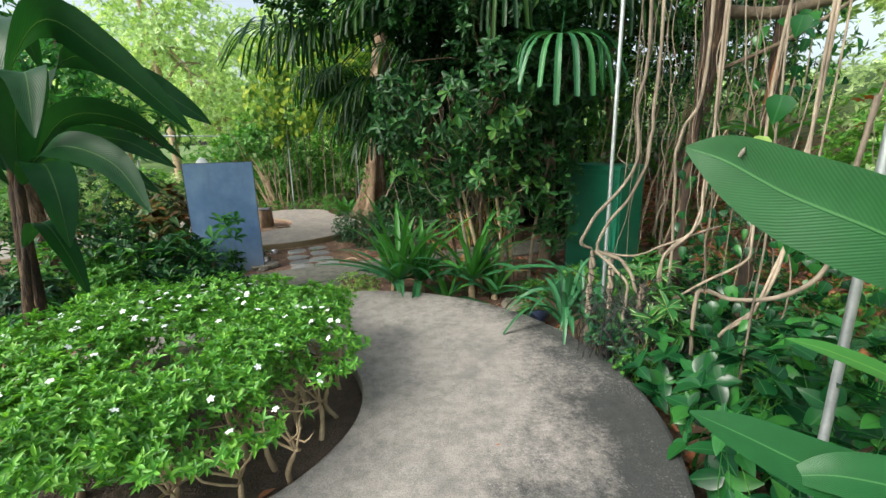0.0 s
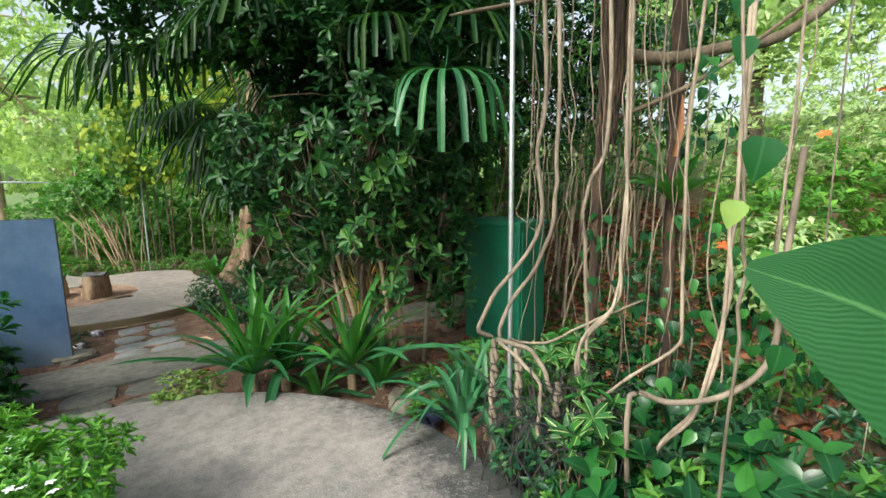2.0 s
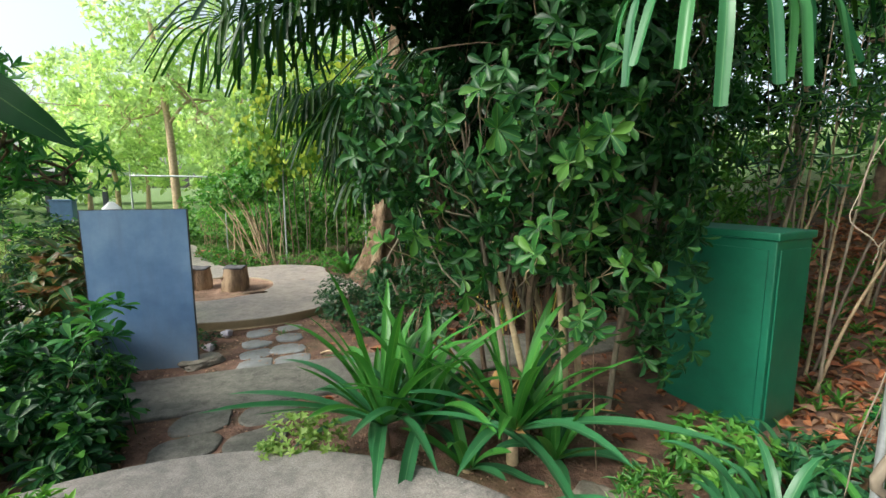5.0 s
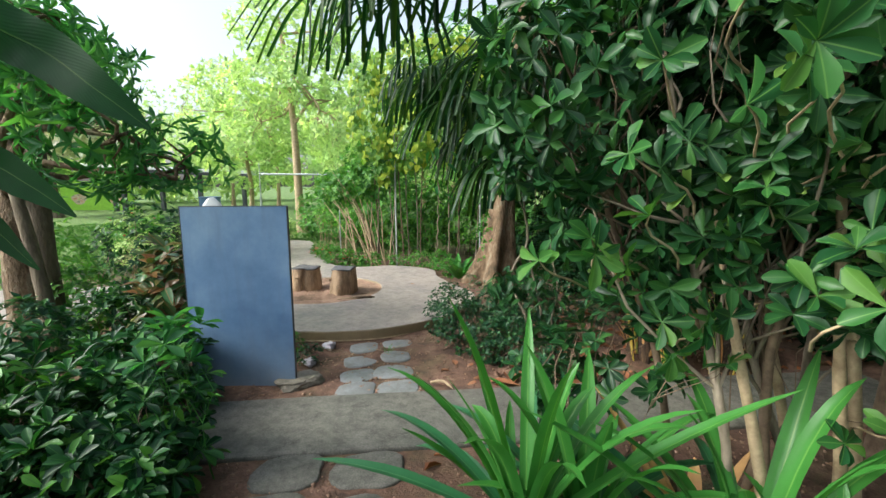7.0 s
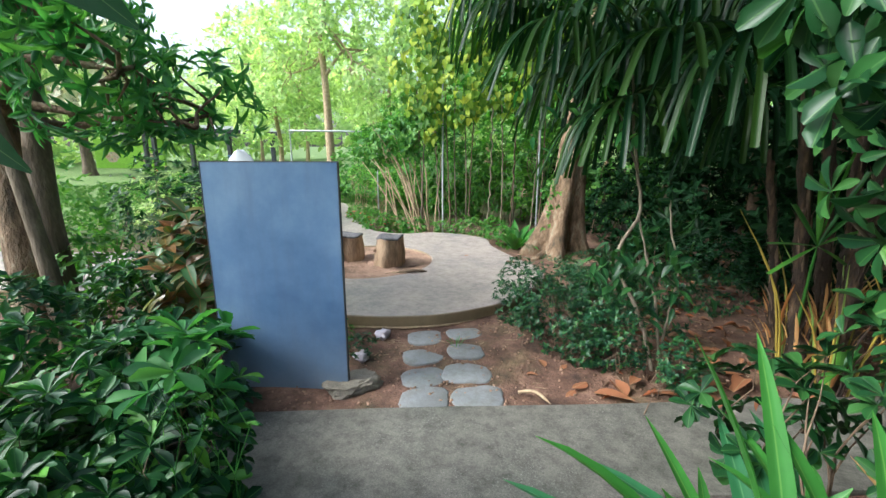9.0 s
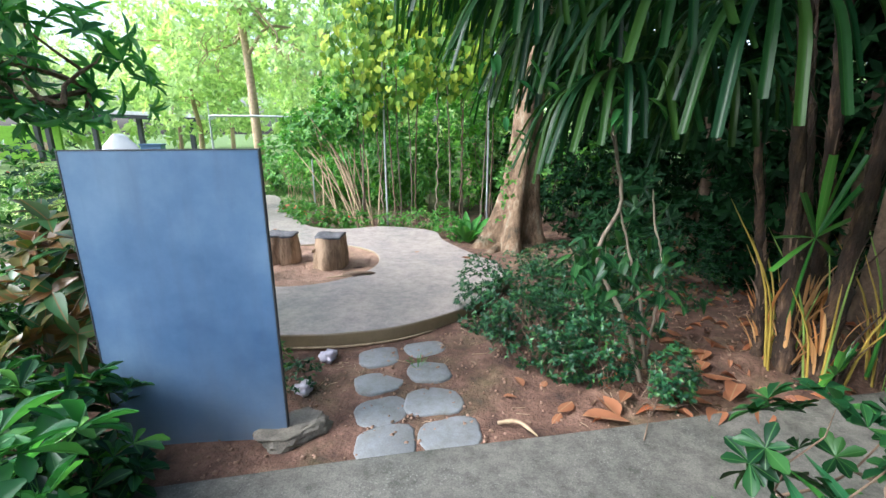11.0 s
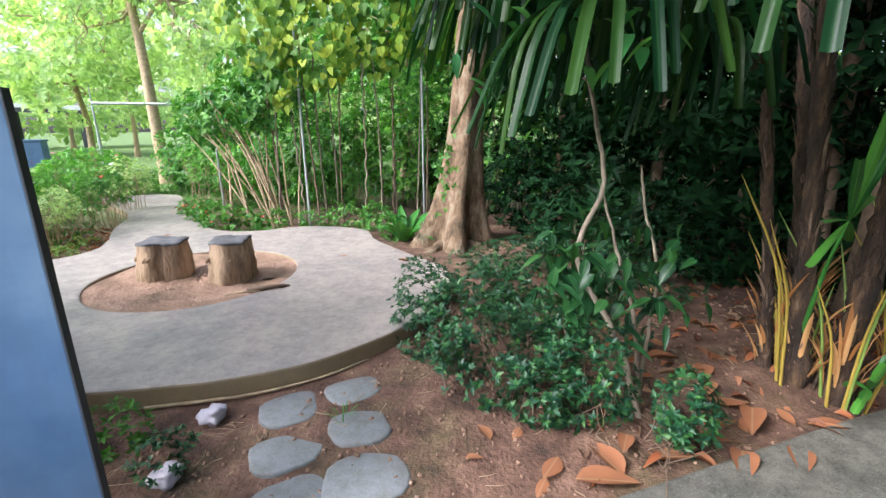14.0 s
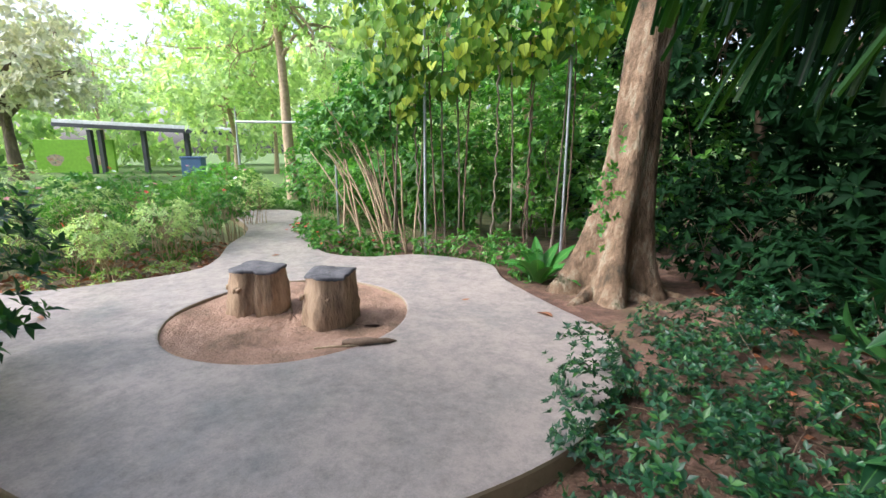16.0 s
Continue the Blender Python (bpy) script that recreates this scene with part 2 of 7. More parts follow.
M_RED = plain_mat("red_petal", (0.55, 0.04, 0.03), 0.6)
M_ORANGE = plain_mat("orange_petal", (0.75, 0.16, 0.03), 0.6)
M_PINK = plain_mat("pink_petal", (0.7, 0.25, 0.3), 0.6)
M_YELLOW = plain_mat("cream_petal", (0.72, 0.62, 0.28), 0.6)
M_CHAIN = plain_mat("dark_twine", (0.02, 0.02, 0.02), 0.8)
M_ROOF = plain_mat("pale_sheet_roof", (0.62, 0.64, 0.66), 0.5)
M_POST = plain_mat("dark_painted_steel", (0.03, 0.035, 0.045), 0.5)
M_MURAL = surf_mat("faded_mural_paint", [(0.35, (0.30, 0.10, 0.05)), (0.5, (0.45, 0.36, 0.26)), (0.65, (0.12, 0.14, 0.10))], 5.0, 0.8)
M_GREENWALL = plain_mat("lime_green_wall", (0.22, 0.45, 0.03), 0.7)
M_BLUE = plain_mat("blue_plastic", (0.06, 0.12, 0.24), 0.5)
M_PAPER = plain_mat("crumpled_plastic", (0.50, 0.46, 0.52), 0.5)
M_DARKPOT = plain_mat("dark_blue_plastic", (0.02, 0.028, 0.06), 0.4)
M_CONE = plain_mat("white_plastic", (0.7, 0.72, 0.74), 0.5)

G = lambda *s: [(i / (len(s) - 1), c) for i, c in enumerate(s)]
L_SHRUB = leaf_mat("glossy_obovate_leaf", G((0.009, 0.032, 0.014), (0.016, 0.053, 0.020), (0.026, 0.078, 0.025), (0.052, 0.12, 0.03)), 0.36, 0.22, (0.06, 0.14, 0.04), 0.0, 0.22)
# Lighter copy of the glossy leaf, for leaves that catch the light
L_SHRUB_LIT = leaf_mat("lit_obovate_leaf", G((0.017, 0.060, 0.022), (0.028, 0.088, 0.027), (0.048, 0.125, 0.032), (0.11, 0.19, 0.04)), 0.38, 0.28, (0.10, 0.21, 0.05), 0.0, 0.2)
L_BED = leaf_mat("bright_bush_leaf", G((0.055, 0.165, 0.03), (0.11, 0.26, 0.04), (0.18, 0.37, 0.05), (0.27, 0.45, 0.065)), 0.4, 0.3, (0.16, 0.32, 0.06))
L_SMALL = leaf_mat("small_dark_leaf", G((0.010, 0.038, 0.022), (0.017, 0.062, 0.031), (0.029, 0.09, 0.037), (0.07, 0.145, 0.036)), 0.4, 0.22)
L_STRAP = leaf_mat("strap_leaf", G((0.022, 0.095, 0.026), (0.050, 0.165, 0.034), (0.115, 0.27, 0.045)), 0.38, 0.25, (0.13, 0.28, 0.06), 0.0, 0.3)
L_STRAPD = leaf_mat("blue_green_strap_leaf", G((0.021, 0.085, 0.043), (0.034, 0.119, 0.055), (0.060, 0.170, 0.060)), 0.4, 0.2, (0.10, 0.22, 0.10))
L_PALM = leaf_mat("fan_palm_blade", G((0.007, 0.026, 0.013), (0.012, 0.040, 0.016), (0.017, 0.049, 0.014), (0.044, 0.080, 0.015)), 0.36, 0.36, (0.03, 0.08, 0.02), 0.0, 0.2)
L_BANANA = leaf_mat("banana_leaf", G((0.009, 0.036, 0.017), (0.014, 0.052, 0.020), (0.022, 0.074, 0.02)), 0.36, 0.3, (0.08, 0.16, 0.05), 260, 0.2, 0.025)
L_BIG = leaf_mat("ribbed_broad_leaf", G((0.018, 0.074, 0.024), (0.024, 0.095, 0.030)), 0.34, 0.25, (0.075, 0.20, 0.07), 420, 0.3, 0.022)
L_POTHOS = leaf_mat("broad_glossy_leaf", G((0.006, 0.034, 0.014), (0.012, 0.060, 0.021), (0.022, 0.095, 0.027), (0.06, 0.19, 0.035)), 0.24, 0.22, (0.035, 0.12, 0.04), 0.0, 0.3)
L_HEART = leaf_mat("heart_vine_leaf", G((0.04, 0.10, 0.02), (0.11, 0.20, 0.025), (0.26, 0.33, 0.04), (0.55, 0.48, 0.06)), 0.5, 0.4, (0.14, 0.2, 0.05), 0.0, 0.15)
L_SCHEF = leaf_mat("palmate_leaflet", G((0.006, 0.030, 0.013), (0.010, 0.044, 0.018), (0.017, 0.066, 0.022), (0.030, 0.10, 0.026), (0.15, 0.30, 0.05)), 0.42, 0.25, (0.06, 0.17, 0.04), 0.0, 0.25)
L_MID = leaf_mat("mid_green_leaf", G((0.04, 0.125, 0.026), (0.07, 0.185, 0.032), (0.11, 0.24, 0.04), (0.17, 0.29, 0.05)), 0.45, 0.35)
# Far leaves paled and yellowed: sunlight and haze are in this colour
L_FAR = leaf_mat("sun_haze_leaf", G((0.32, 0.37, 0.20), (0.49, 0.53, 0.29), (0.67, 0.65, 0.40), (0.84, 0.74, 0.52)), 0.6, 0.45)
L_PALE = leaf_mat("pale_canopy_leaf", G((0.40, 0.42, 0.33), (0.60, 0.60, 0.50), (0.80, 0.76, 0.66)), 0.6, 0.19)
# Leaf colour taken almost to black to hold the shade of the wood
L_DARK = leaf_mat("painted_shade_leaf", G((0.006, 0.018, 0.008), (0.010, 0.029, 0.012), (0.017, 0.046, 0.015)), 0.62, 0.2, None, 0.0, 0.06)
L_COPPER = leaf_mat("coppery_leaf", G((0.02, 0.075, 0.022), (0.03, 0.10, 0.028), (0.06, 0.07, 0.02), (0.12, 0.045, 0.014), (0.03, 0.10, 0.028), (0.17, 0.07, 0.02), (0.05, 0.15, 0.03)), 0.38, 0.18, (0.2, 0.1, 0.03))
L_VARIEG = leaf_mat("yellow_green_leaf", G((0.16, 0.26, 0.05), (0.32, 0.38, 0.10), (0.45, 0.46, 0.18)), 0.45, 0.3)
L_DRY = leaf_mat("dry_leaf", G((0.14, 0.052, 0.026), (0.27, 0.085, 0.035), (0.34, 0.125, 0.055), (0.19, 0.115, 0.08), (0.28, 0.16, 0.10)), 0.6, 0.12, (0.35, 0.22, 0.12))
L_ZEBRA = leaf_mat("white_veined_leaf", G((0.03, 0.11, 0.03), (0.06, 0.18, 0.035)), 0.4, 0.25, (0.55, 0.58, 0.25))
L_STALK = leaf_mat("ochre_leaf_stalk", G((0.30, 0.17, 0.04), (0.42, 0.30, 0.06), (0.25, 0.24, 0.05)), 0.45, 0.1)
L_TREE = leaf_mat("soft_pinnate_leaflet", G((0.035, 0.13, 0.05), (0.06, 0.19, 0.065), (0.10, 0.26, 0.08), (0.16, 0.33, 0.09)), 0.45, 0.42)
# Dry orange sheath colour, brightened for the warm light on the palm bases
L_SHEATH = leaf_mat("split_orange_lit_sheath", G((0.30, 0.13, 0.05), (0.52, 0.25, 0.09), (0.62, 0.38, 0.18), (0.40, 0.17, 0.05)), 0.6, 0.12)
L_GRASS = leaf_mat("grass_blade", G((0.05, 0.13, 0.03), (0.09, 0.20, 0.04), (0.15, 0.25, 0.05)), 0.5, 0.3)


# ---- mesh helpers ----
rng = np.random.default_rng(7)
BASE = {}


def thing(name, loc, label, category, group="", kind=""):
    ob = new(name)
    ob.location = loc
    ob.empty_display_size = 0.1
    BASE[ob.name] = np.array(loc, float)
    return tagged(ob, label, category, group, kind)


class Geo:
    """Gathers quads with their uv and makes one mesh of them."""

    def __init__(self):
        self.v, self.f, self.uv, self.n = [], [], [], 0

    def add(self, v, f, uv=None):
        v, f = np.asarray(v, float).reshape(-1, 3), np.asarray(f, int).reshape(-1, 4)
        self.v.append(v)
        self.f.append(f + self.n)
        self.uv.append(np.asarray(uv, float).reshape(-1, 2) if uv is not None else np.zeros((len(v), 2)))
        self.n += len(v)
        return self

    def mesh(self, name, mat, off=(0, 0, 0), smooth=True):
        v, f, uv = np.concatenate(self.v) - np.asarray(off, float), np.concatenate(self.f), np.concatenate(self.uv)
        me = bpy.data.meshes.new(name)
        me.vertices.add(len(v))
        me.vertices.foreach_set("co", v.astype(np.float32).ravel())
        me.loops.add(f.size)
        me.loops.foreach_set("vertex_index", f.astype(np.int32).ravel())
        me.polygons.add(len(f))
        me.polygons.foreach_set("loop_start", np.arange(0, f.size, 4, dtype=np.int32))
        me.polygons.foreach_set("use_smooth", np.full(len(f), smooth))
        layer = me.uv_layers.new(name="UVMap")
        layer.data.foreach_set("uv", uv[f.ravel()].astype(np.float32).ravel())
        me.materials.append(mat)
        me.update(calc_edges=True)
        me.validate()
        return me


def part(name, geo, mat, parent, label="", smooth=True):
    """One mesh object under a thing or a part, from world coordinates."""
    base = BASE[parent.name]
    if isinstance(geo, bmesh.types.BMesh):
        me = bpy.data.meshes.new(name)
        bmesh.ops.translate(geo, verts=geo.verts, vec=Vector(-base))
        geo.to_mesh(me)
        geo.free()
        me.materials.append(mat)
        for p in me.polygons:
            p.use_smooth = smooth
    else:
        me = geo.mesh(name, mat, base, smooth)
    ob = new(name, me)
    ob.parent = parent
    BASE[ob.name] = base
    return tagged(ob, label)


def solo(name, geo, mat, label, category, group="", kind="", loc=(0, 0, 0), smooth=True):
    """A thing that is one mesh."""
    if isinstance(geo, bmesh.types.BMesh):
        me = bpy.data.meshes.new(name)
        bmesh.ops.translate(geo, verts=geo.verts, vec=-Vector(loc))
        geo.to_mesh(me)
        geo.free()
        me.materials.append(mat)
        for p in me.polygons:
            p.use_smooth = smooth
    else:
        me = geo.mesh(name, mat, loc, smooth)
    ob = new(name, me)
    ob.location = loc
    BASE[ob.name] = np.array(loc, float)
    return tagged(ob, label, category, group, kind)


def unit(a):
    a = np.asarray(a, float)
    return a / np.maximum(np.linalg.norm(a, axis=-1, keepdims=True), 1e-9)


def spline(pts, n):
    """Catmull-Rom through the points."""
    p = np.asarray(pts, float)
    p = np.vstack([2 * p[0] - p[1], p, 2 * p[-1] - p[-2]])
    out = []
    for s in np.linspace(0, len(p) - 3 - 1e-6, n):
        i = int(s)
        t = s - i
        a, b, c, d = p[i:i + 4]
        out.append(0.5 * (2 * b + (c - a) * t + (2 * a - 5 * b + 4 * c - d) * t * t + (3 * b - a - 3 * c + d) * t ** 3))
    return np.array(out)


def tube(geo, pts, radii, sides=6, wobble=0.0):
    """A tapered tube along the points, closed at its tip."""
    p = np.asarray(pts, float)
    n = len(p)
    r = np.interp(np.linspace(0, 1, n), np.linspace(0, 1, len(np.atleast_1d(radii))), np.atleast_1d(radii))
    d = unit(np.gradient(p, axis=0))
    ref = np.array([0.0, 0, 1]) if abs(d[0][2]) < 0.9 else np.array([1.0, 0, 0])
    x = unit(np.cross(d, ref))
    y = np.cross(d, x)
    a = np.linspace(0, 2 * np.pi, sides, endpoint=False)
    rr = r[:, None] * (1 + wobble * rng.standard_normal((n, sides)))
    v = p[:, None] + rr[..., None] * (np.cos(a)[None, :, None] * x[:, None] + np.sin(a)[None, :, None] * y[:, None])
    v[-1] = p[-1] + (v[-1] - p[-1]) * 0.35
    i, j = np.meshgrid(np.arange(n - 1), np.arange(sides), indexing="ij")
    f = np.stack([i * sides + j, i * sides + (j + 1) % sides, (i + 1) * sides + (j + 1) % sides, (i + 1) * sides + j], -1)
    return geo.add(v, f)


LEAF_SHAPES = {
    "obovate": lambda t: np.interp(t, [0, 0.15, 0.4, 0.6, 0.8, 0.92, 1], [0.08, 0.25, 0.66, 0.95, 1.0, 0.78, 0.3]),
    "ovate": lambda t: np.clip(np.sin(np.pi * np.clip(t, 0, 1) ** 0.72), 0.03, 1) ** 0.9,
    "lance": lambda t: np.interp(t, [0, 0.3, 0.6, 1], [0.2, 0.9, 0.95, 0.05]),
    "heart": lambda t: np.interp(t, [0, 0.06, 0.25, 0.5, 0.8, 1], [0.5, 0.9, 1.0, 0.85, 0.4, 0.03]),
    "strap": lambda t: np.interp(t, [0, 0.1, 0.6, 0.85, 1], [0.55, 0.9, 1.0, 0.65, 0.05]),
    "paddle": lambda t: np.clip(np.sin(np.pi * np.clip(t, 0, 1) ** 0.85), 0.02, 1) ** 0.75,
    "blunt": lambda t: np.interp(t, [0, 0.3, 0.7, 1], [0.15, 0.8, 1.0, 0.85]),
}


def leaf_form(shape, n=4, fold=0.18, droop=0.25):
    """A leaf one long and one wide: rows of left edge, midrib, right edge."""
    t = np.linspace(0, 1, n + 1)
    w = LEAF_SHAPES[shape](t) * 0.5
    mid = np.stack([np.zeros_like(t), t, -droop * t * t], -1)
    lf, rt = mid.copy(), mid.copy()
    lf[:, 0], rt[:, 0] = -w, w
    lf[:, 2] += fold * w
    rt[:, 2] += fold * w
    v = np.stack([lf, mid, rt], 1).reshape(-1, 3)
    uv = np.stack([np.stack([0.5 - w, t], -1), np.stack([0 * t + 0.5, t], -1), np.stack([0.5 + w, t], -1)], 1).reshape(-1, 2)
    f = []
    for i in range(n):
        for k in (0, 1):
            f.append((3 * i + k, 3 * i + k + 1, 3 * i + k + 4, 3 * i + k + 3))
    return v, np.array(f), uv


def leaves(geo, form, p, d, up, length, width):
    """Many leaves of one form: places, directions, upper sides."""
    v, f, uv = form
    p, d, up = np.asarray(p, float), unit(d), np.asarray(up, float)
    k = len(p)
    length, width = np.broadcast_to(length, k), np.broadcast_to(width, k)
    x = unit(np.cross(d, up) + 1e-6)
    z = np.cross(x, d)
    out = (p[:, None] + v[None, :, 0:1] * (x * width[:, None])[:, None] + v[None, :, 1:2] * (d * length[:, None])[:, None]
           + v[None, :, 2:3] * (z * length[:, None])[:, None])
    ff = f[None] + (np.arange(k) * len(v))[:, None, None]
    return geo.add(out, ff, np.tile(uv, (k, 1)))


def rosettes(geo, form, tips, axes, k, spread, length, ratio, jitter=0.25):
    """Whorls of k leaves at each tip, opened by spread (radians) from the axis."""
    tips, axes = np.asarray(tips, float), unit(axes)
    n = len(tips)
    ref = np.where(np.abs(axes[:, 2:3]) < 0.9, [[0, 0, 1.0]], [[1.0, 0, 0]])
    a = unit(np.cross(axes, ref))
    b = np.cross(axes, a)
    az = (np.arange(k)[None] / k + rng.random((n, 1))) * 2 * np.pi + rng.normal(0, 0.3, (n, k))
    sp = spread + rng.normal(0, jitter, (n, k))
    rad = np.cos(az)[..., None] * a[:, None] + np.sin(az)[..., None] * b[:, None]
    d = np.cos(sp)[..., None] * axes[:, None] + np.sin(sp)[..., None] * rad
    up = axes[:, None] * np.sin(sp)[..., None] - rad * np.cos(sp)[..., None]
    ln = length * rng.uniform(0.65, 1.2, (n, k))
    p = np.repeat(tips[:, None], k, 1)
    return leaves(geo, form, p.reshape(-1, 3), d.reshape(-1, 3), up.reshape(-1, 3), ln.ravel(), (ln * ratio).ravel())


def blob_points(blobs, n, shell=0.5, gaps=0.0, gap_scale=1.2):
    """Points in a union of ellipsoids (centre, radii), more of them near the skin, with holes by noise."""
    out, outd = [], []
    vol = np.array([r[0] * r[1] * r[2] for _, r in blobs]) ** 0.7
    for (c, r), m in zip(blobs, (n * vol / vol.sum()).astype(int)):
        d = unit(rng.standard_normal((m, 3)))
        rad = rng.random(m) ** (1 / 3) * (1 - shell) + shell * rng.uniform(0.75, 1.05, m)
        out.append(np.array(c) + d * rad[:, None] * np.array(r))
        outd.append(d)
    p, d = np.concatenate(out), np.concatenate(outd)
    if gaps:
        keep = np.array([noise.noise(Vector(q * gap_scale)) for q in p]) > gaps - 0.5
        p, d = p[keep], d[keep]
    return p, d


# ---- ground ----
def smooth01(x):
    x = np.clip(x, 0, 1)
    return x * x * (3 - 2 * x)


def gz(x, y):
    """Height of the bare ground."""
    x, y = np.asarray(x, float), np.asarray(y, float)
    d = 0.9 * x + 0.22 * (y - 6) - 2.3
    hill = 0.30 * np.maximum(0, d) * smooth01(d / 2.5)
    hill = np.where(hill > 3, 3 + (1 - np.exp(-(hill - 3) / 3)) * 3, hill)
    lump = 0.012 * np.sin(2.1 * x + 0.6 * y) * np.sin(1.7 * y - 0.8 * x) + 0.006 * np.sin(7.3 * x + 2.0) * np.sin(6.1 * y)
    mound = 0.10 * np.exp(-((x - 0.7) ** 2 + (y - 8.0) ** 2) / 1.6)
    h = -0.226 + hill + lump + mound + 0.05 * smooth01((y - 6.5) / 0.7)
    beside = smooth01((0.80 - np.abs(-0.416 * x + 0.909 * y - 5.93)) / 0.28) * smooth01((2.9 - x) / 0.8)
    return h - beside * np.maximum(0, h + 0.232)


def ground_mat():
    m, t, p, out = nodes_of("soil_and_grass")
    a, b, c, e = noise_tex(t, 0.5, 5), noise_tex(t, 5.0, 5, 0.7), noise_tex(t, 45.0, 3), noise_tex(t, 2.0, 6, 0.7)
    soil = ramp(t, b, [(0.3, (0.038, 0.021, 0.014)), (0.48, (0.10, 0.053, 0.035)), (0.70, (0.20, 0.115, 0.078))])
    grass = ramp(t, b, [(0.3, (0.05, 0.11, 0.025)), (0.7, (0.14, 0.21, 0.05))])
    g = t.nodes.new("ShaderNodeNewGeometry")
    s = t.nodes.new("ShaderNodeVectorMath"); s.operation = 'DISTANCE'
    s.inputs[1].default_value = (0.0, 6.0, 0.0)
    t.links.new(g.outputs["Position"], s.inputs[0])
    k = t.nodes.new("ShaderNodeMapRange")
    k.inputs[1].default_value, k.inputs[2].default_value = 7.0, 13.0
    t.links.new(s.outputs["Value"], k.inputs[0])
    ad = t.nodes.new("ShaderNodeMath"); ad.operation = 'MULTIPLY_ADD'; ad.inputs[1].default_value = 0.9; ad.use_clamp = True
    t.links.new(e, ad.inputs[0])
    sh = t.nodes.new("ShaderNodeMath"); sh.operation = 'SUBTRACT'; sh.inputs[1].default_value = 0.45
    t.links.new(k.outputs[0], sh.inputs[0]); t.links.new(sh.outputs[0], ad.inputs[2])
    col = mixc(t, ad.outputs[0], soil, grass)
    col = mixc(t, 0.5, col, mixc(t, c, (0.2, 0.2, 0.2), (1.0, 1.0, 1.0)), 'OVERLAY')
    t.links.new(col, p.inputs["Base Color"])
    p.inputs["Roughness"].default_value = 0.95
    bump(t, p, c, 0.9, 0.02)
    return m


def axis_steps(lo, hi, step, far):
    mid = np.arange(lo, hi + step / 2, step)
    out = np.geomspace(1.0, far, 26)
    return np.concatenate([lo - out[::-1], mid, hi + out])


gx, gy = axis_steps(-8, 7, 0.12, 500), axis_steps(-3, 13, 0.12, 500)
GX, GY = np.meshgrid(gx, gy, indexing="ij")
i, j = np.meshgrid(np.arange(len(gx) - 1), np.arange(len(gy) - 1), indexing="ij")
ny = len(gy)
geo = Geo().add(np.stack([GX, GY, gz(GX, GY)], -1), np.stack([i * ny + j, (i + 1) * ny + j, (i + 1) * ny + j + 1, i * ny + j + 1], -1))
solo("ground", geo, ground_mat(), "red-brown garden soil turning to rough grass", "ground", kind="structure")


def ring_pts(cx, cy, r, n, wob=0.0, a0=0.0):
    a = np.linspace(0, 2 * np.pi, n, endpoint=False) + a0
    rr = r * (1 + wob * (np.sin(3 * a + 1) + 0.6 * np.sin(7 * a + 2.3)) / 2)
    return np.stack([cx + rr * np.cos(a), cy + rr * np.sin(a)], -1)


def slab_mesh(outer, holes, top, bottom, edge=0.012):
    """A poured slab: flat top with rounded rim, sides, and holes through it."""
    bm = bmesh.new()
    rims = []
    for k, loop in enumerate([outer] + list(holes)):
        loop = np.asarray(loop, float)
        tang = unit(np.roll(loop, -1, 0) - np.roll(loop, 1, 0))
        nrm = np.stack([tang[:, 1], -tang[:, 0]], -1)
        area = np.sum(loop[:, 0] * np.roll(loop[:, 1], -1) - np.roll(loop[:, 0], -1) * loop[:, 1])
        nrm = nrm * (1 if area > 0 else -1) * (1 if k == 0 else -1)
        rows = []
        for off, z in ((-edge * 1.6, top), (-edge * 0.4, top - edge * 0.35), (0, top - edge * 1.4), (0, bottom)):
            q = loop + nrm * off
            rows.append([bm.verts.new((a, b, z)) for a, b in q])
        n = len(loop)
        for r0, r1 in zip(rows, rows[1:]):
            for m in range(n):
                bm.faces.new((r0[m], r0[(m + 1) % n], r1[(m + 1) % n], r1[m]))
        rims += [bm.edges.get((rows[0][m], rows[0][(m + 1) % n])) for m in range(n)]
    bmesh.ops.triangle_fill(bm, use_beauty=True, use_dissolve=False, edges=rims)
    bmesh.ops.recalc_face_normals(bm, faces=bm.faces)
    return bm


# round raised platform with a planting hole, and the strip that leads on to it
solo("round_platform", slab_mesh(ring_pts(-0.65, 2.1, 2.32, 96), [ring_pts(-1.33, 2.08, 1.09, 64, 0.01)], 0.0, -0.4, 0.02), M_PLAT,
     "grey weathered concrete round platform with dark stained rim", "platform", kind="structure", smooth=False)
solo("path_approach", slab_mesh([(-0.45, -5), (1.45, -5), (1.45, 0.9), (-0.45, 0.9)], [], -0.005, -0.4), M_PATH,
     "grey weathered concrete strip leading on to the platform", "path", kind="structure", smooth=False)
geo = Geo()
rr, aa = np.meshgrid(np.linspace(0.02, 1.2, 24), np.linspace(0, 2 * np.pi, 72), indexing="ij")
X, Y = -1.33 + rr * np.cos(aa), 2.08 + rr * np.sin(aa)
Z = -0.10 + 0.03 * np.sin(5 * X) * np.sin(6 * Y) + 0.012 * np.sin(23 * X + 3) * np.sin(19 * Y)
i, j = np.meshgrid(np.arange(23), np.arange(71), indexing="ij")
geo.add(np.stack([X, Y, Z], -1), np.stack([i * 72 + j, (i + 1) * 72 + j, (i + 1) * 72 + j + 1, i * 72 + j + 1], -1))
solo("soil_bed", geo, M_BEDSOIL, "dark damp soil in the round planting bed", "soil", kind="structure")

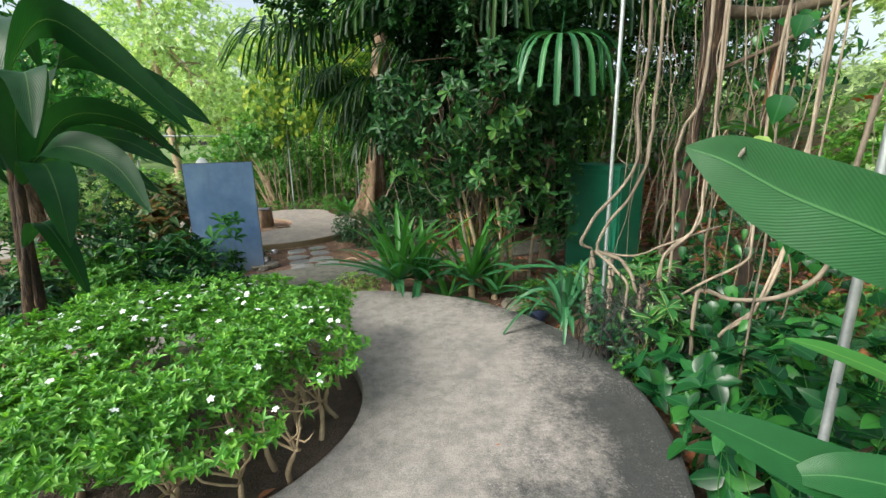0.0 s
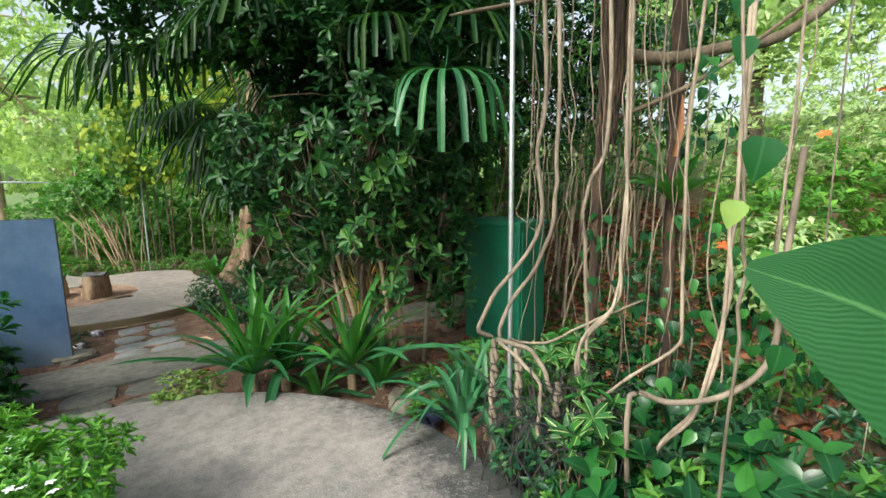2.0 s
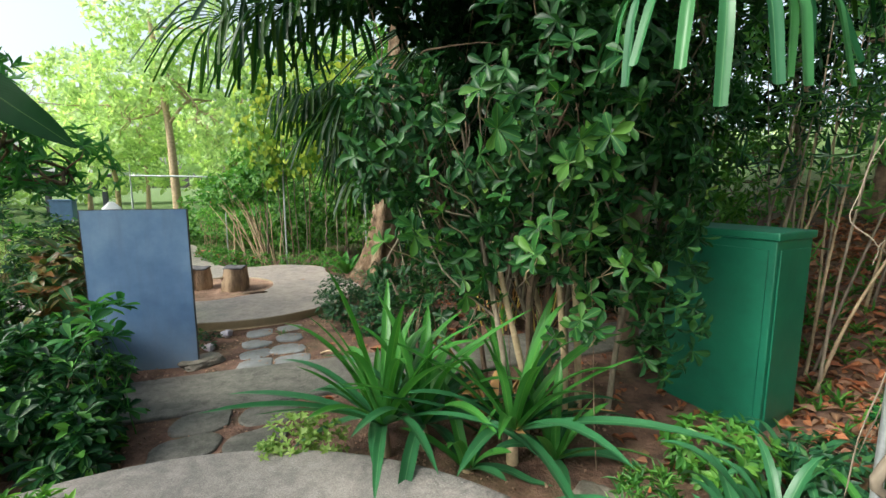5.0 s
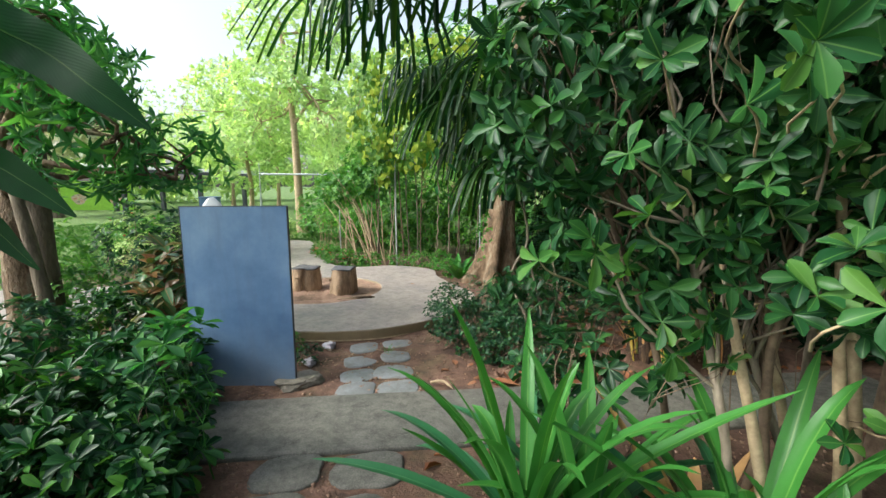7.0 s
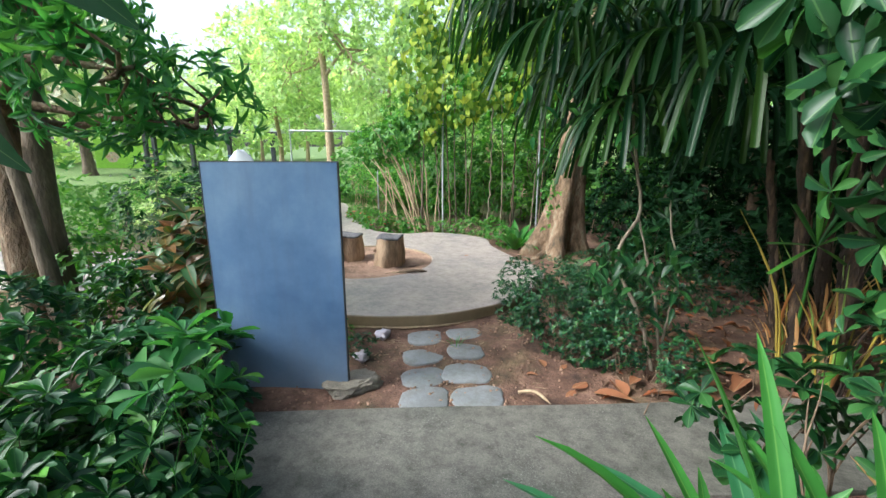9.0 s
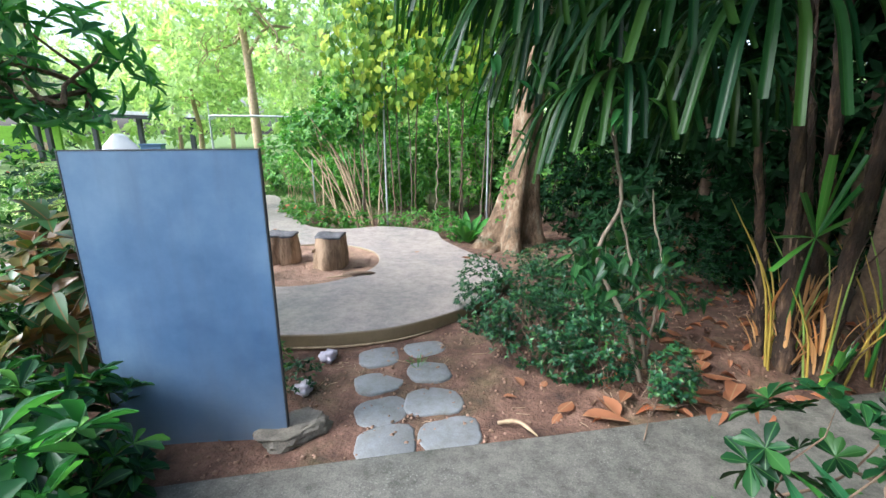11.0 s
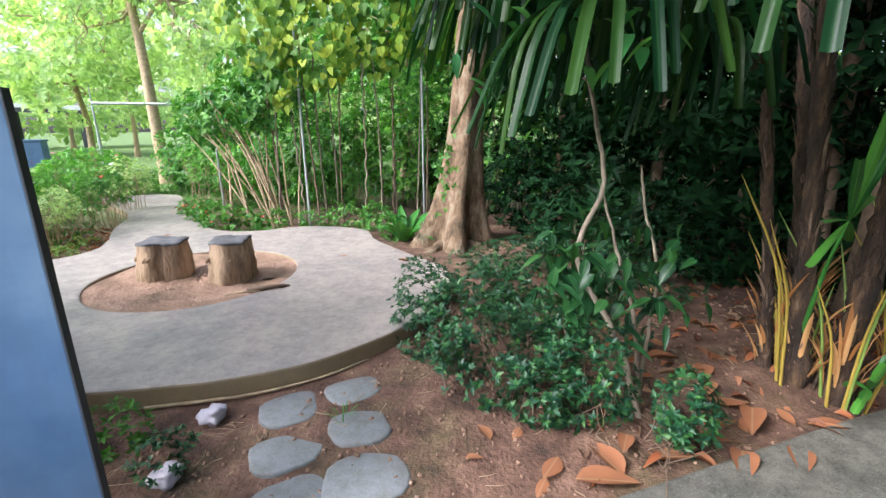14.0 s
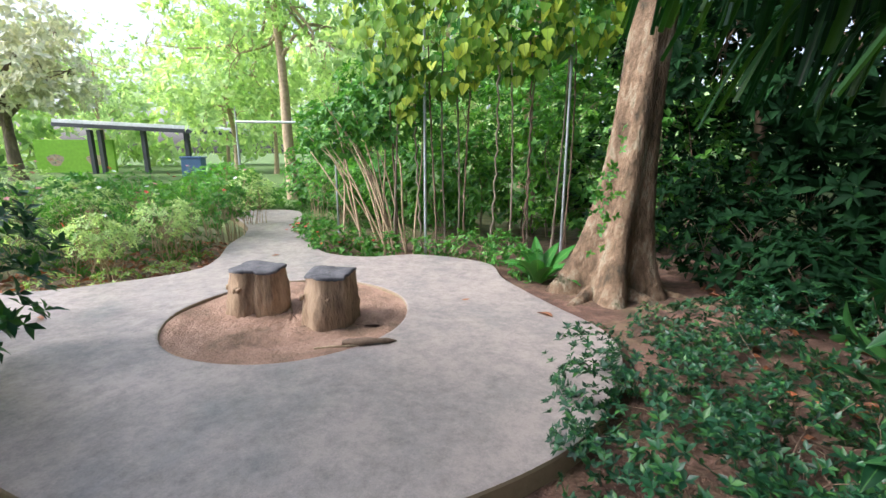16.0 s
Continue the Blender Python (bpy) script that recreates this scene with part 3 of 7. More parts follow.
# straight concrete path that crosses in front of the board
U, N2 = np.array([0.909, 0.416]), np.array([-0.416, 0.909])
cross = [U * s + N2 * (5.51 + 0.008 * math.sin(1.9 * s)) for s in np.linspace(-9, 5.5, 50)] + [U * s + N2 * (6.35 + 0.008 * math.sin(2.3 * s)) for s in np.linspace(5.5, -9, 50)]
solo("path_crossing", slab_mesh(cross, [], -0.20, -0.45), M_SLAB, "grey-brown mossy concrete garden path", "path", kind="structure", smooth=False)

# free-form pad with a round sand hole
pad_line = [(-2.90, 7.09), (-2.55, 7.26), (-2.31, 7.43), (-2.03, 7.74), (-1.84, 8.05), (-1.71, 8.5), (-1.67, 9.0), (-1.80, 9.4), (-2.13, 9.74),
            (-2.46, 10.1), (-2.78, 10.5), (-3.02, 10.98), (-3.5, 11.17), (-4.08, 11.15), (-4.54, 10.84), (-5.05, 10.82), (-5.5, 11.1), (-5.9, 11.5), (-6.83, 12.5),
            (-8.2, 14.2), (-9.4, 13.6), (-7.5, 12.0), (-6.72, 10.8), (-6.2, 10.1), (-6.02, 9.6), (-6.34, 8.98), (-6.95, 8.4), (-9.0, 7.4), (-12, 6.6), (-12, 5.2), (-8.2, 5.9), (-5.6, 6.75), (-4.4, 6.93), (-3.6, 6.92)]
pad_out = spline(pad_line + [pad_line[0]], 220)[:-1]
solo("pad", slab_mesh(pad_out, [ring_pts(-4.15, 8.91, 0.92, 64, 0.012)], -0.06, -0.4, 0.012), M_PAD,
     "pale smooth concrete pad with a rounded outline", "pavement", kind="structure", smooth=False)
geo = Geo()
rr, aa = np.meshgrid(np.linspace(0.01, 1.0, 30), np.linspace(0, 2 * np.pi, 90), indexing="ij")
X, Y = -4.15 + rr * np.cos(aa), 8.92 + rr * np.sin(aa)
Z = -0.085 + 0.012 * np.sin(9 * X + 2 * Y) * np.sin(8 * Y) + 0.008 * rng.standard_normal(X.shape) * (rr < 0.88)
i, j = np.meshgrid(np.arange(29), np.arange(89), indexing="ij")
geo.add(np.stack([X, Y, Z], -1), np.stack([i * 90 + j, (i + 1) * 90 + j, (i + 1) * 90 + j + 1, i * 90 + j + 1], -1))
solo("sand_circle", geo, M_SAND, "red sandy soil filling the round hole in the pad", "soil", kind="structure")


def stone_mesh(cx, cy, wx, wy, turn, top, thick, seed, chip=0.06):
    """A flat flagstone with a rounded uneven outline."""
    r = random.Random(seed)
    bm = bmesh.new()
    n = 22
    ph = [r.uniform(0, 6.3) for _ in range(3)]
    rows = []
    for off, z in ((0.0, -thick), (0.004, -0.012), (0.0, -0.004), (-0.012, 0.0)):
        row = []
        for m in range(n):
            a = 2 * math.pi * m / n
            c, s = math.cos(a), math.sin(a)
            q = (abs(c) ** 3.2 + abs(s) ** 3.2) ** (-1 / 3.2)
            q *= 1 + chip * (math.sin(2 * a + ph[0]) + 0.7 * math.sin(3 * a + ph[1]) + 0.35 * math.sin(7 * a + ph[2]))
            x, y = (wx / 2 + off) * q * c, (wy / 2 + off) * q * s
            row.append(bm.verts.new((cx + x * math.cos(turn) - y * math.sin(turn), cy + x * math.sin(turn) + y * math.cos(turn), top + z)))
        rows.append(row)
    for r0, r1 in zip(rows, rows[1:]):
        for m in range(n):
            bm.faces.new((r0[m], r0[(m + 1) % n], r1[(m + 1) % n], r1[m]))
    mid = bm.verts.new((cx, cy, top + 0.002))
    for m in range(n):
        bm.faces.new((rows[-1][m], rows[-1][(m + 1) % n], mid))
    return bm


T0 = math.atan2(0.416, 0.909)
for k, (x, y, wx, wy, da) in enumerate([(-2.02, 6.20, 0.36, 0.31, 0.0), (-1.68, 6.37, 0.36, 0.31, 0.05), (-2.16, 6.48, 0.34, 0.29, 0.1), (-1.86, 6.65, 0.36, 0.32, -0.05),
                                        (-2.29, 6.77, 0.33, 0.27, 0.1), (-1.98, 6.96, 0.31, 0.27, 0.0), (-2.41, 7.07, 0.32, 0.27, 0.1), (-2.10, 7.26, 0.30, 0.25, 0.2)]):
    solo("stepping_stone", stone_mesh(x, y, wx, wy, T0 + da, float(gz(x, y)) + 0.010, 0.1, k), M_STONE, "smooth grey stepping stone set in red soil", "stepping stone", "stones before the pad", loc=(x, y, -0.3))
for k, (x, y, wx, wy, da) in enumerate([(-1.85, 5.03, 0.44, 0.36, 0.05), (-1.37, 5.22, 0.44, 0.38, 0.0), (-1.74, 4.66, 0.46, 0.34, 0.1), (-1.27, 4.78, 0.44, 0.36, 0.1)]):
    solo("stepping_stone", stone_mesh(x, y, wx, wy, T0 + da, float(gz(x, y)) + 0.02, 0.1, 20 + k), M_SLAB, "broad grey-brown stepping stone beside the platform", "stepping stone", "stones by the platform", loc=(x, y, -0.3))

def rock_bm(x, y, z, sx, sy, sz, turn, seed):
    """A rough broken stone."""
    bm = bmesh.new()
    bmesh.ops.create_icosphere(bm, subdivisions=4, radius=1.0)
    for w in bm.verts:
        c = w.co.copy()
        f = 1 + 0.30 * noise.noise(c * 1.3 + Vector((seed, 0, 0))) + 0.12 * noise.noise(c * 4 + Vector((0, seed, 0))) + 0.05 * noise.noise(c * 11)
        w.co = Vector((c.x * sx, c.y * sy, max(-0.6, min(0.55, c.z)) * sz)) * f
    bmesh.ops.transform(bm, matrix=pose(x, y, z, 3, -4, turn), verts=bm.verts)
    return bm


solo("rough_rock", rock_bm(-2.58, 6.15, -0.20, 0.21, 0.13, 0.08, 50, 3), M_ROCK, "rough grey-brown stone at the foot of the board", "rock", loc=(-2.58, 6.15, -0.24), smooth=False)
solo("rough_rock", rock_bm(1.05, 4.26, -0.18, 0.15, 0.17, 0.13, 20, 9), M_ROCK, "rounded stone beside the platform rim", "rock", loc=(1.05, 4.26, -0.24))


def box_bm(x0, x1, y0, y1, z0, z1, bevel=0.0, seg=2):
    bm = bmesh.new()
    bmesh.ops.create_cube(bm, size=1, matrix=Matrix.LocRotScale(((x0 + x1) / 2, (y0 + y1) / 2, (z0 + z1) / 2), None, (x1 - x0, y1 - y0, z1 - z0)))
    if bevel:
        bmesh.ops.bevel(bm, geom=bm.edges[:], offset=bevel, segments=seg, affect='EDGES', profile=0.6)
    return bm


def turned(bm, x, y, z, deg, ry=0):
    bmesh.ops.transform(bm, matrix=pose(x, y, z, 0, ry, deg), verts=bm.verts)
    return bm


# ---- board ----
b0 = thing("notice_board", (-3.03, 5.97, -0.24), "plain blue-grey weathered board standing upright on edge", "board")
ang = math.degrees(math.atan2(0.312, 0.862))
part("board_face", turned(box_bm(-0.459, 0.459, -0.016, 0.016, 0, 1.655, 0.004), -3.034, 5.97, -0.24, ang), M_PANEL, b0, smooth=False)
part("edge_strip", turned(box_bm(0.459, 0.466, -0.018, 0.018, 0, 1.655, 0.002), -3.034, 5.97, -0.24, ang), M_EDGE, b0, "dark worn edge strip", smooth=False)
part("edge_strip", turned(box_bm(-0.466, -0.459, -0.018, 0.018, 0, 1.655, 0.002), -3.034, 5.97, -0.24, ang), M_EDGE, b0, "dark worn edge strip", smooth=False)
part("edge_strip", turned(box_bm(-0.466, 0.466, -0.018, 0.018, 1.655, 1.661, 0.002), -3.034, 5.97, -0.24, ang), M_EDGE, b0, "dark worn edge strip", smooth=False)

# ---- green cabinet ----
c0 = thing("utility_cabinet", (2.45, 5.22, -0.28), "dark green painted steel utility cabinet among plants", "cabinet")
ca = math.degrees(math.atan2(0.28, 0.43))
part("cabinet_body", turned(box_bm(0, 0.50, 0, 0.84, -0.05, 1.47, 0.012), 2.45, 5.22, -0.22, ca), M_BOX, c0, smooth=False)
part("lid", turned(box_bm(-0.02, 0.52, -0.02, 0.86, 1.47, 1.53, 0.012), 2.45, 5.22, -0.22, ca), M_BOX, c0, "slightly overhanging green lid", smooth=False)
part("door_panel", turned(box_bm(0.04, 0.46, -0.012, 0.0, 0.1, 1.40, 0.004), 2.45, 5.22, -0.22, ca), M_BOX, c0, smooth=False)
part("door_panel", turned(box_bm(-0.012, 0.0, 0.05, 0.79, 0.1, 1.40, 0.004), 2.45, 5.22, -0.22, ca), M_BOX, c0, smooth=False)


# ---- poles ----
def pole(x, y, h, r, label, lean=(0, 0), group="poles"):
    z = float(gz(x, y))
    p = thing("support_pole", (x, y, z), label, "pole", group)
    g = Geo()
    tube(g, np.linspace((x, y, z - 0.1), (x + lean[0], y + lean[1], z + h), 6), [r, r], 12)
    part("shaft", g, M_POLE, p)
    g = Geo()
    tube(g, [(x, y, z - 0.1), (x, y, z + 0.02), (x, y, z + 0.03)], [r * 1.5, r * 1.5], 12)
    part("collar", g, M_POLE, p)
    return p


pole(1.74, 3.44, 4.4, 0.017, "slim galvanised steel pole beside hanging roots")
pole(1.81, 1.07, 3.6, 0.017, "galvanised steel pole among broad leaves", (0.03, 0.02))
pole(-4.02, 11.44, 3.2, 0.018, "galvanised trellis pole at the pad edge", group="trellis poles")
pole(-2.34, 12.0, 3.2, 0.018, "galvanised trellis pole under hanging vine", group="trellis poles")
pole(-6.1, 12.6, 2.2, 0.016, "thin grey stake behind the shrubs", group="trellis poles")
fr = thing("pipe_frame", (-11.4, 16.0, -0.26), "pale metal pipe frame far behind the flower bed", "frame")
for x, y in ((-11.4, 15.97), (-8.3, 16.9)):
    g = Geo(); tube(g, [(x, y, -0.3), (x, y, 1.0), (x, y, 2.4)], [0.035, 0.035], 8); part("upright", g, M_POLE, fr)
g = Geo(); tube(g, [(-11.4, 15.97, 2.0), (-9.8, 16.4, 1.98), (-8.3, 16.9, 1.95)], [0.035, 0.035], 8); part("crossbar", g, M_POLE, fr)


# ---- stumps ----
def stump(x, y, h, r, seed, label):
    s = thing("tree_stump", (x, y, -0.09), label, "stump", "stump seats")
    q = np.random.default_rng(seed)
    n, rows = 40, 9
    a = np.linspace(0, 2 * np.pi, n, endpoint=False)
    base = 1 + 0.07 * np.sin(2 * a + q.uniform(0, 6)) + 0.06 * np.sin(3 * a + q.uniform(0, 6)) + 0.04 * np.sin(6 * a + q.uniform(0, 6)) + 0.02 * q.standard_normal(n)
    v = []
    for k in range(rows):
        t = k / (rows - 1)
        rad = r * base * (1.12 - 0.14 * t + 0.03 * math.sin(5 * t)) + 0.006 * q.standard_normal(n)
        v.append(np.stack([x + rad * np.cos(a) + 0.02 * t, y + rad * np.sin(a), np.full(n, -0.12 + (h + 0.03) * t) + (0.012 * np.sin(3 * a) if k == rows - 1 else 0)], -1))
    v = np.array(v)
    i, j = np.meshgrid(np.arange(rows - 1), np.arange(n), indexing="ij")
    part("trunk", Geo().add(v, np.stack([i * n + j, i * n + (j + 1) % n, (i + 1) * n + (j + 1) % n, (i + 1) * n + j], -1)), M_STUMP, s)
    top = v[-1]
    c = top.mean(0)
    disc = np.array([c + (top - c) * f + np.array([0, 0, z]) for f, z in ((1.03, -0.012), (1.035, 0.006), (0.97, 0.012), (0.6, 0.008), (0.25, 0.004), (0.02, 0.006))])
    i, j = np.meshgrid(np.arange(5), np.arange(n), indexing="ij")
    part("cut_top", Geo().add(disc, np.stack([i * n + j, i * n + (j + 1) % n, (i + 1) * n + (j + 1) % n, (i + 1) * n + j], -1)), M_CUT, s, "dark grey weathered cut face")
    g = Geo()
    for m in range(3):
        ang2 = q.uniform(3.6, 5.6)
        px, py = x + r * 1.05 * math.cos(ang2), y + r * 1.05 * math.sin(ang2)
        tube(g, [(px - 0.02, py, h * 0.3), (px, py - 0.008, h * 0.3 + 0.03), (px + 0.02, py + 0.004, h * 0.3 + 0.05)], [0.012, 0.02, 0.008], 7)
    tagged(part("knot", g, M_STUMP, s), kind="stuff")


stump(-4.50, 8.93, 0.36, 0.205, 3, "cut tree stump seat with dark grey top")
stump(-3.79, 8.90, 0.39, 0.190, 5, "slightly taller cut tree stump with knotted bark")


# ---- plants: makers ----
F_OBOV, F_OVATE, F_LANCE, F_HEART = leaf_form("obovate", 5, 0.25, 0.18), leaf_form("ovate", 7, 0.16, 0.22), leaf_form("lance", 3, 0.25, 0.2), leaf_form("heart", 5, 0.2, 0.25)
F_OBOV2, F_OVATE2, F_LANCE2, F_FAR = leaf_form("obovate", 3, 0.25, 0.2), leaf_form("ovate", 2, 0.2, 0.2), leaf_form("lance", 2, 0.25, 0.2), leaf_form("ovate", 2, 0.1, 0.15)


def stems_to(geo, bases, tips, r0, r1, bend=0.15, n=6, sides=5):
    for b, t in zip(bases, tips):
        b, t = np.asarray(b, float), np.asarray(t, float)
        ln = np.linalg.norm(t - b)
        m1, m2 = b + (t - b) * 0.35 + rng.normal(0, bend * ln, 3) * (1, 1, 0.3), b + (t - b) * 0.7 + rng.normal(0, bend * ln, 3) * (1, 1, 0.3)
        tube(geo, spline([b, m1, m2, t], n), [r0, r1], sides)


def bush(name, label, loc, blobs, n, form, mat, k=6, spread=1.0, length=0.06, ratio=0.45, stems=8, stem_mat=None, r=0.008, gaps=0.0, up=0.8, shell=0.6, category="shrub", group="", gap_scale=1.5, stem_spread=0.25):
    """A leafy shrub: stems from the ground and whorls of leaves through its crown."""
    z = loc[2] if len(loc) > 2 else float(gz(loc[0], loc[1]))
    th = thing(name, (loc[0], loc[1], z), label, category, group)
    p, d = blob_points(blobs, n, shell, gaps, gap_scale)
    ax = unit(d * 0.7 + np.array([0, 0, up]) + rng.normal(0, 0.25, p.shape))
    g = Geo()
    rosettes(g, form, p, ax, k, spread, length, ratio)
    part("foliage", g, mat, th)
    if stems:
        pick = p[rng.choice(len(p), min(stems * 3, len(p)), replace=False)]
        for q in range(stems):
            g = Geo()
            b = np.array([loc[0] + rng.normal(0, stem_spread), loc[1] + rng.normal(0, stem_spread), z - 0.03])
            near = pick[np.argsort(np.linalg.norm((pick - b)[:, :2], axis=1))[:max(3, len(pick) // 3)]]
            tips = near[rng.choice(len(near), 3)]
            mid = b + (tips.mean(0) - b) * 0.5 + rng.normal(0, 0.03, 3)
            tube(g, spline([b, (b + mid) / 2 + rng.normal(0, 0.015, 3), mid], 5), [r, r * 0.75], 6)
            stems_to(g, [mid] * 3, tips, r * 0.7, r * 0.25, 0.1, 5, 4)
            part("stem", g, stem_mat or M_DARKSTEM, th)
    return th


def tree(name, label, base, bends, r, blobs, n, form, mat, bark, k=5, length=0.2, ratio=0.45, limbs=6, gaps=0.15, gap_scale=0.6, spread=1.1, group="", crown="crown", flare=1.0, up=0.4):
    """A tapered trunk with limbs and a crown of many leaves."""
    base = np.array(base, float)
    th = thing(name, tuple(base), label, "tree", group)
    line = spline([base - (0, 0, 0.1)] + [np.array(q, float) for q in bends], 14)
    g = Geo()
    rad = np.linspace(r, r * 0.45, 14)
    rad[:3] *= (1.5 * flare, 1.22 * flare, 1.06)
    tube(g, line, rad, 14, 0.03)
    part("trunk", g, bark, th)
    p, d = blob_points(blobs, n, 0.45, gaps, gap_scale)
    for q in range(limbs):
        c, rr = blobs[q % len(blobs)]
        s = line[rng.integers(6, 13)]
        e = np.array(c) + rng.normal(0, 0.35, 3) * np.array(rr)
        g = Geo()
        m = (s + e) / 2 + rng.normal(0, 0.12, 3) * np.linalg.norm(e - s)
        tube(g, spline([s, m, e], 8), [r * 0.38, r * 0.1], 7)
        near = p[np.argsort(np.linalg.norm(p - e, axis=1))[:60]]
        if len(near) > 6:
            stems_to(g, [e] * 6, near[rng.choice(len(near), 6)], r * 0.12, r * 0.03, 0.12, 5, 4)
        part("limb", g, bark, th)
    g = Geo()
    rosettes(g, form, p, unit(d + (0, 0, up) + rng.normal(0, 0.4, p.shape)), k, spread, length, ratio, 0.35)
    part(crown, g, mat, th)
    return th


def ribbon(geo, pts, width, side, fold=0.2, waves=0.0, shape="strap"):
    """A long blade along a line: left edge, midrib, right edge."""
    p = np.asarray(pts, float)
    n = len(p)
    t = np.linspace(0, 1, n)
    w = LEAF_SHAPES[shape](t) * width * 0.5
    d = unit(np.gradient(p, axis=0))
    x = unit(side - d * (d @ side)[:, None])
    z = np.cross(x, d)
    z = np.where(z[:, 2:3] < 0, -z, z)
    wl = w * (1 + waves * rng.standard_normal(n))
    lf = p - x * wl[:, None] + z * (fold * w)[:, None]
    rt = p + x * w[:, None] + z * (fold * w)[:, None]
    v = np.stack([lf, (lf + p) / 2 + z * (fold * 0.1 * w)[:, None], p, (rt + p) / 2 + z * (fold * 0.1 * w)[:, None], rt], 1)
    uv = np.stack([np.stack([np.full(n, u), t], -1) for u in (0, 0.25, 0.5, 0.75, 1)], 1)
    i, j = np.meshgrid(np.arange(n - 1), np.arange(4), indexing="ij")
    return geo.add(v, np.stack([i * 5 + j, i * 5 + j + 1, (i + 1) * 5 + j + 1, (i + 1) * 5 + j], -1), uv)


def strap_line(base, az, length, lift, drop, n=10):
    """A blade that rises and arches over."""
    t = np.linspace(0, 1, n)
    out = length * (math.cos(lift) * t + 0.15 * t * t)
    up = length * (math.sin(lift) * t - drop * t ** 2.4)
    return np.stack([base[0] + out * math.cos(az), base[1] + out * math.sin(az), np.maximum(base[2] + up, float(gz(base[0], base[1])) + 0.01)], -1)


def strap_plant(x, y, n, length, width, mat, label, seed, z=None, lift=(0.75, 1.35), drop=(0.35, 0.8), group="strap-leaved plants", old=None):
    q = np.random.default_rng(seed)
    z = float(gz(x, y)) if z is None else z
    th = thing("strap_leaf_plant", (x, y, z), label, "plant", group)
    for k in range(n):
        az = k * 2.4 + q.uniform(-0.3, 0.3)
        inner = k / n
        ln = length * q.uniform(0.7, 1.1)
        el = lift[0] + (lift[1] - lift[0]) * inner + q.normal(0, 0.08)
        b = (x + 0.035 * math.cos(az), y + 0.035 * math.sin(az), z + 0.02)
        g = Geo()
        ribbon(g, strap_line(b, az, ln, el, q.uniform(*drop) * (1.1 - 0.5 * inner)), width * q.uniform(0.8, 1.15), np.array([-math.sin(az), math.cos(az), q.normal(0, 0.25)]), 0.35)
        part("leaf", g, old if old and inner < 0.4 else mat, th)
    return th


def fan_frond(parent, hub, out, size, segs, droop, width, seed, petiole_from=None, mat=None):
    """A fan leaf: pleated fingers from one hub, drooping at their ends."""
    q = np.random.default_rng(seed)
    hub, out = np.array(hub, float), unit(out)
    side = unit(np.cross(out, (0, 0, 1.0)))
    g = Geo()
    for k in range(segs):
        a = (k / (segs - 1) - 0.5) * 4.1
        d0 = unit(out * math.cos(a) + side * math.sin(a) + np.array([0, 0, 0.12]))
        ln = size * q.uniform(0.85, 1.08) * (1 - 0.18 * abs(a) / 2)
        bend = min(0.97, droop * q.uniform(0.78, 1.1))
        pts, cur = [hub.copy()], hub.copy()
        steps = 9
        for s in range(steps):
            t = (s + 1) / steps
            b = smooth01((t - 0.12) / 0.7) * bend
            cur = cur + unit(d0 * (1 - b) + np.array([0, 0, -1.0]) * b) * ln / steps
            pts.append(cur.copy())
        sd = unit(np.cross(d0, (0, 0, 1.0)) + 1e-4)
        ribbon(g, pts, width * q.uniform(0.8, 1.15), sd, 0.5, 0.03, "blunt")
    f = part("frond", g, mat or L_PALM, parent)
    if petiole_from is not None:
        pf = np.array(petiole_from, float)
        g = Geo()
        tube(g, spline([pf, (pf + hub) / 2 + np.array([0, 0, 0.15 * np.linalg.norm(hub - pf)]), hub], 8), [0.014, 0.008], 6)
        part("petiole", g, L_PALM if mat is None else mat, f)
    return f


def flower(parent, at, size, mat, label, petals=5, mesh_store={}):
    """A small open flower; alike ones share one mesh."""
    key = (mat.name, size, petals)
    if key not in mesh_store:
        g = Geo()
        a = np.arange(petals) * 2 * np.pi / petals
        d = np.stack([np.cos(a), np.sin(a), 0 * a + 0.25], -1)
        leaves(g, F_OBOV2, np.zeros((petals, 3)), d, np.tile([0, 0, 1.0], (petals, 1)), size, size * 0.7)
        mesh_store[key] = g.mesh("flower", mat)
    ob = new("flower", mesh_store[key])
    ob.parent = parent
    ob.matrix_basis = Matrix.LocRotScale(Vector(np.asarray(at, float) - BASE[parent.name]), Euler((rng.normal(0, 0.35), rng.normal(0, 0.35), rng.uniform(0, 6.3))), None)
    return tagged(ob, label)


# ---- flowering bush in the round bed ----
bed_blobs = [((-1.35 + 0.72 * math.cos(a), 2.0 + 0.78 * math.sin(a), 0.44 + 0.03 * math.sin(3 * a)), (0.50, 0.50, 0.14)) for a in np.linspace(0, 2 * np.pi, 9)[:-1]]
bed_blobs += [((-1.35, 2.0, 0.47), (0.85, 0.85, 0.16)), ((-2.2, 2.0, 0.44), (0.6, 0.7, 0.2)), ((-0.74, 2.05, 0.44), (0.42, 0.42, 0.14)), ((-1.75, 1.15, 0.42), (0.6, 0.4, 0.17)), ((-1.25, 1.28, 0.42), (0.5, 0.36, 0.15)), ((-1.4, 2.86, 0.50), (0.75, 0.40, 0.14)), ((-0.78, 2.72, 0.48), (0.40, 0.38, 0.13)), ((-2.1, 2.68, 0.50), (0.45, 0.40, 0.14))]
bedb = bush("flowering_bush", "low clipped bright green bush with small white flowers", (-1.33, 2.08, -0.1), bed_blobs, 6400, F_LANCE, L_BED, 7, 0.95, 0.050, 0.34, 0, gaps=0.08, up=1.0, shell=0.55, gap_scale=3.0)
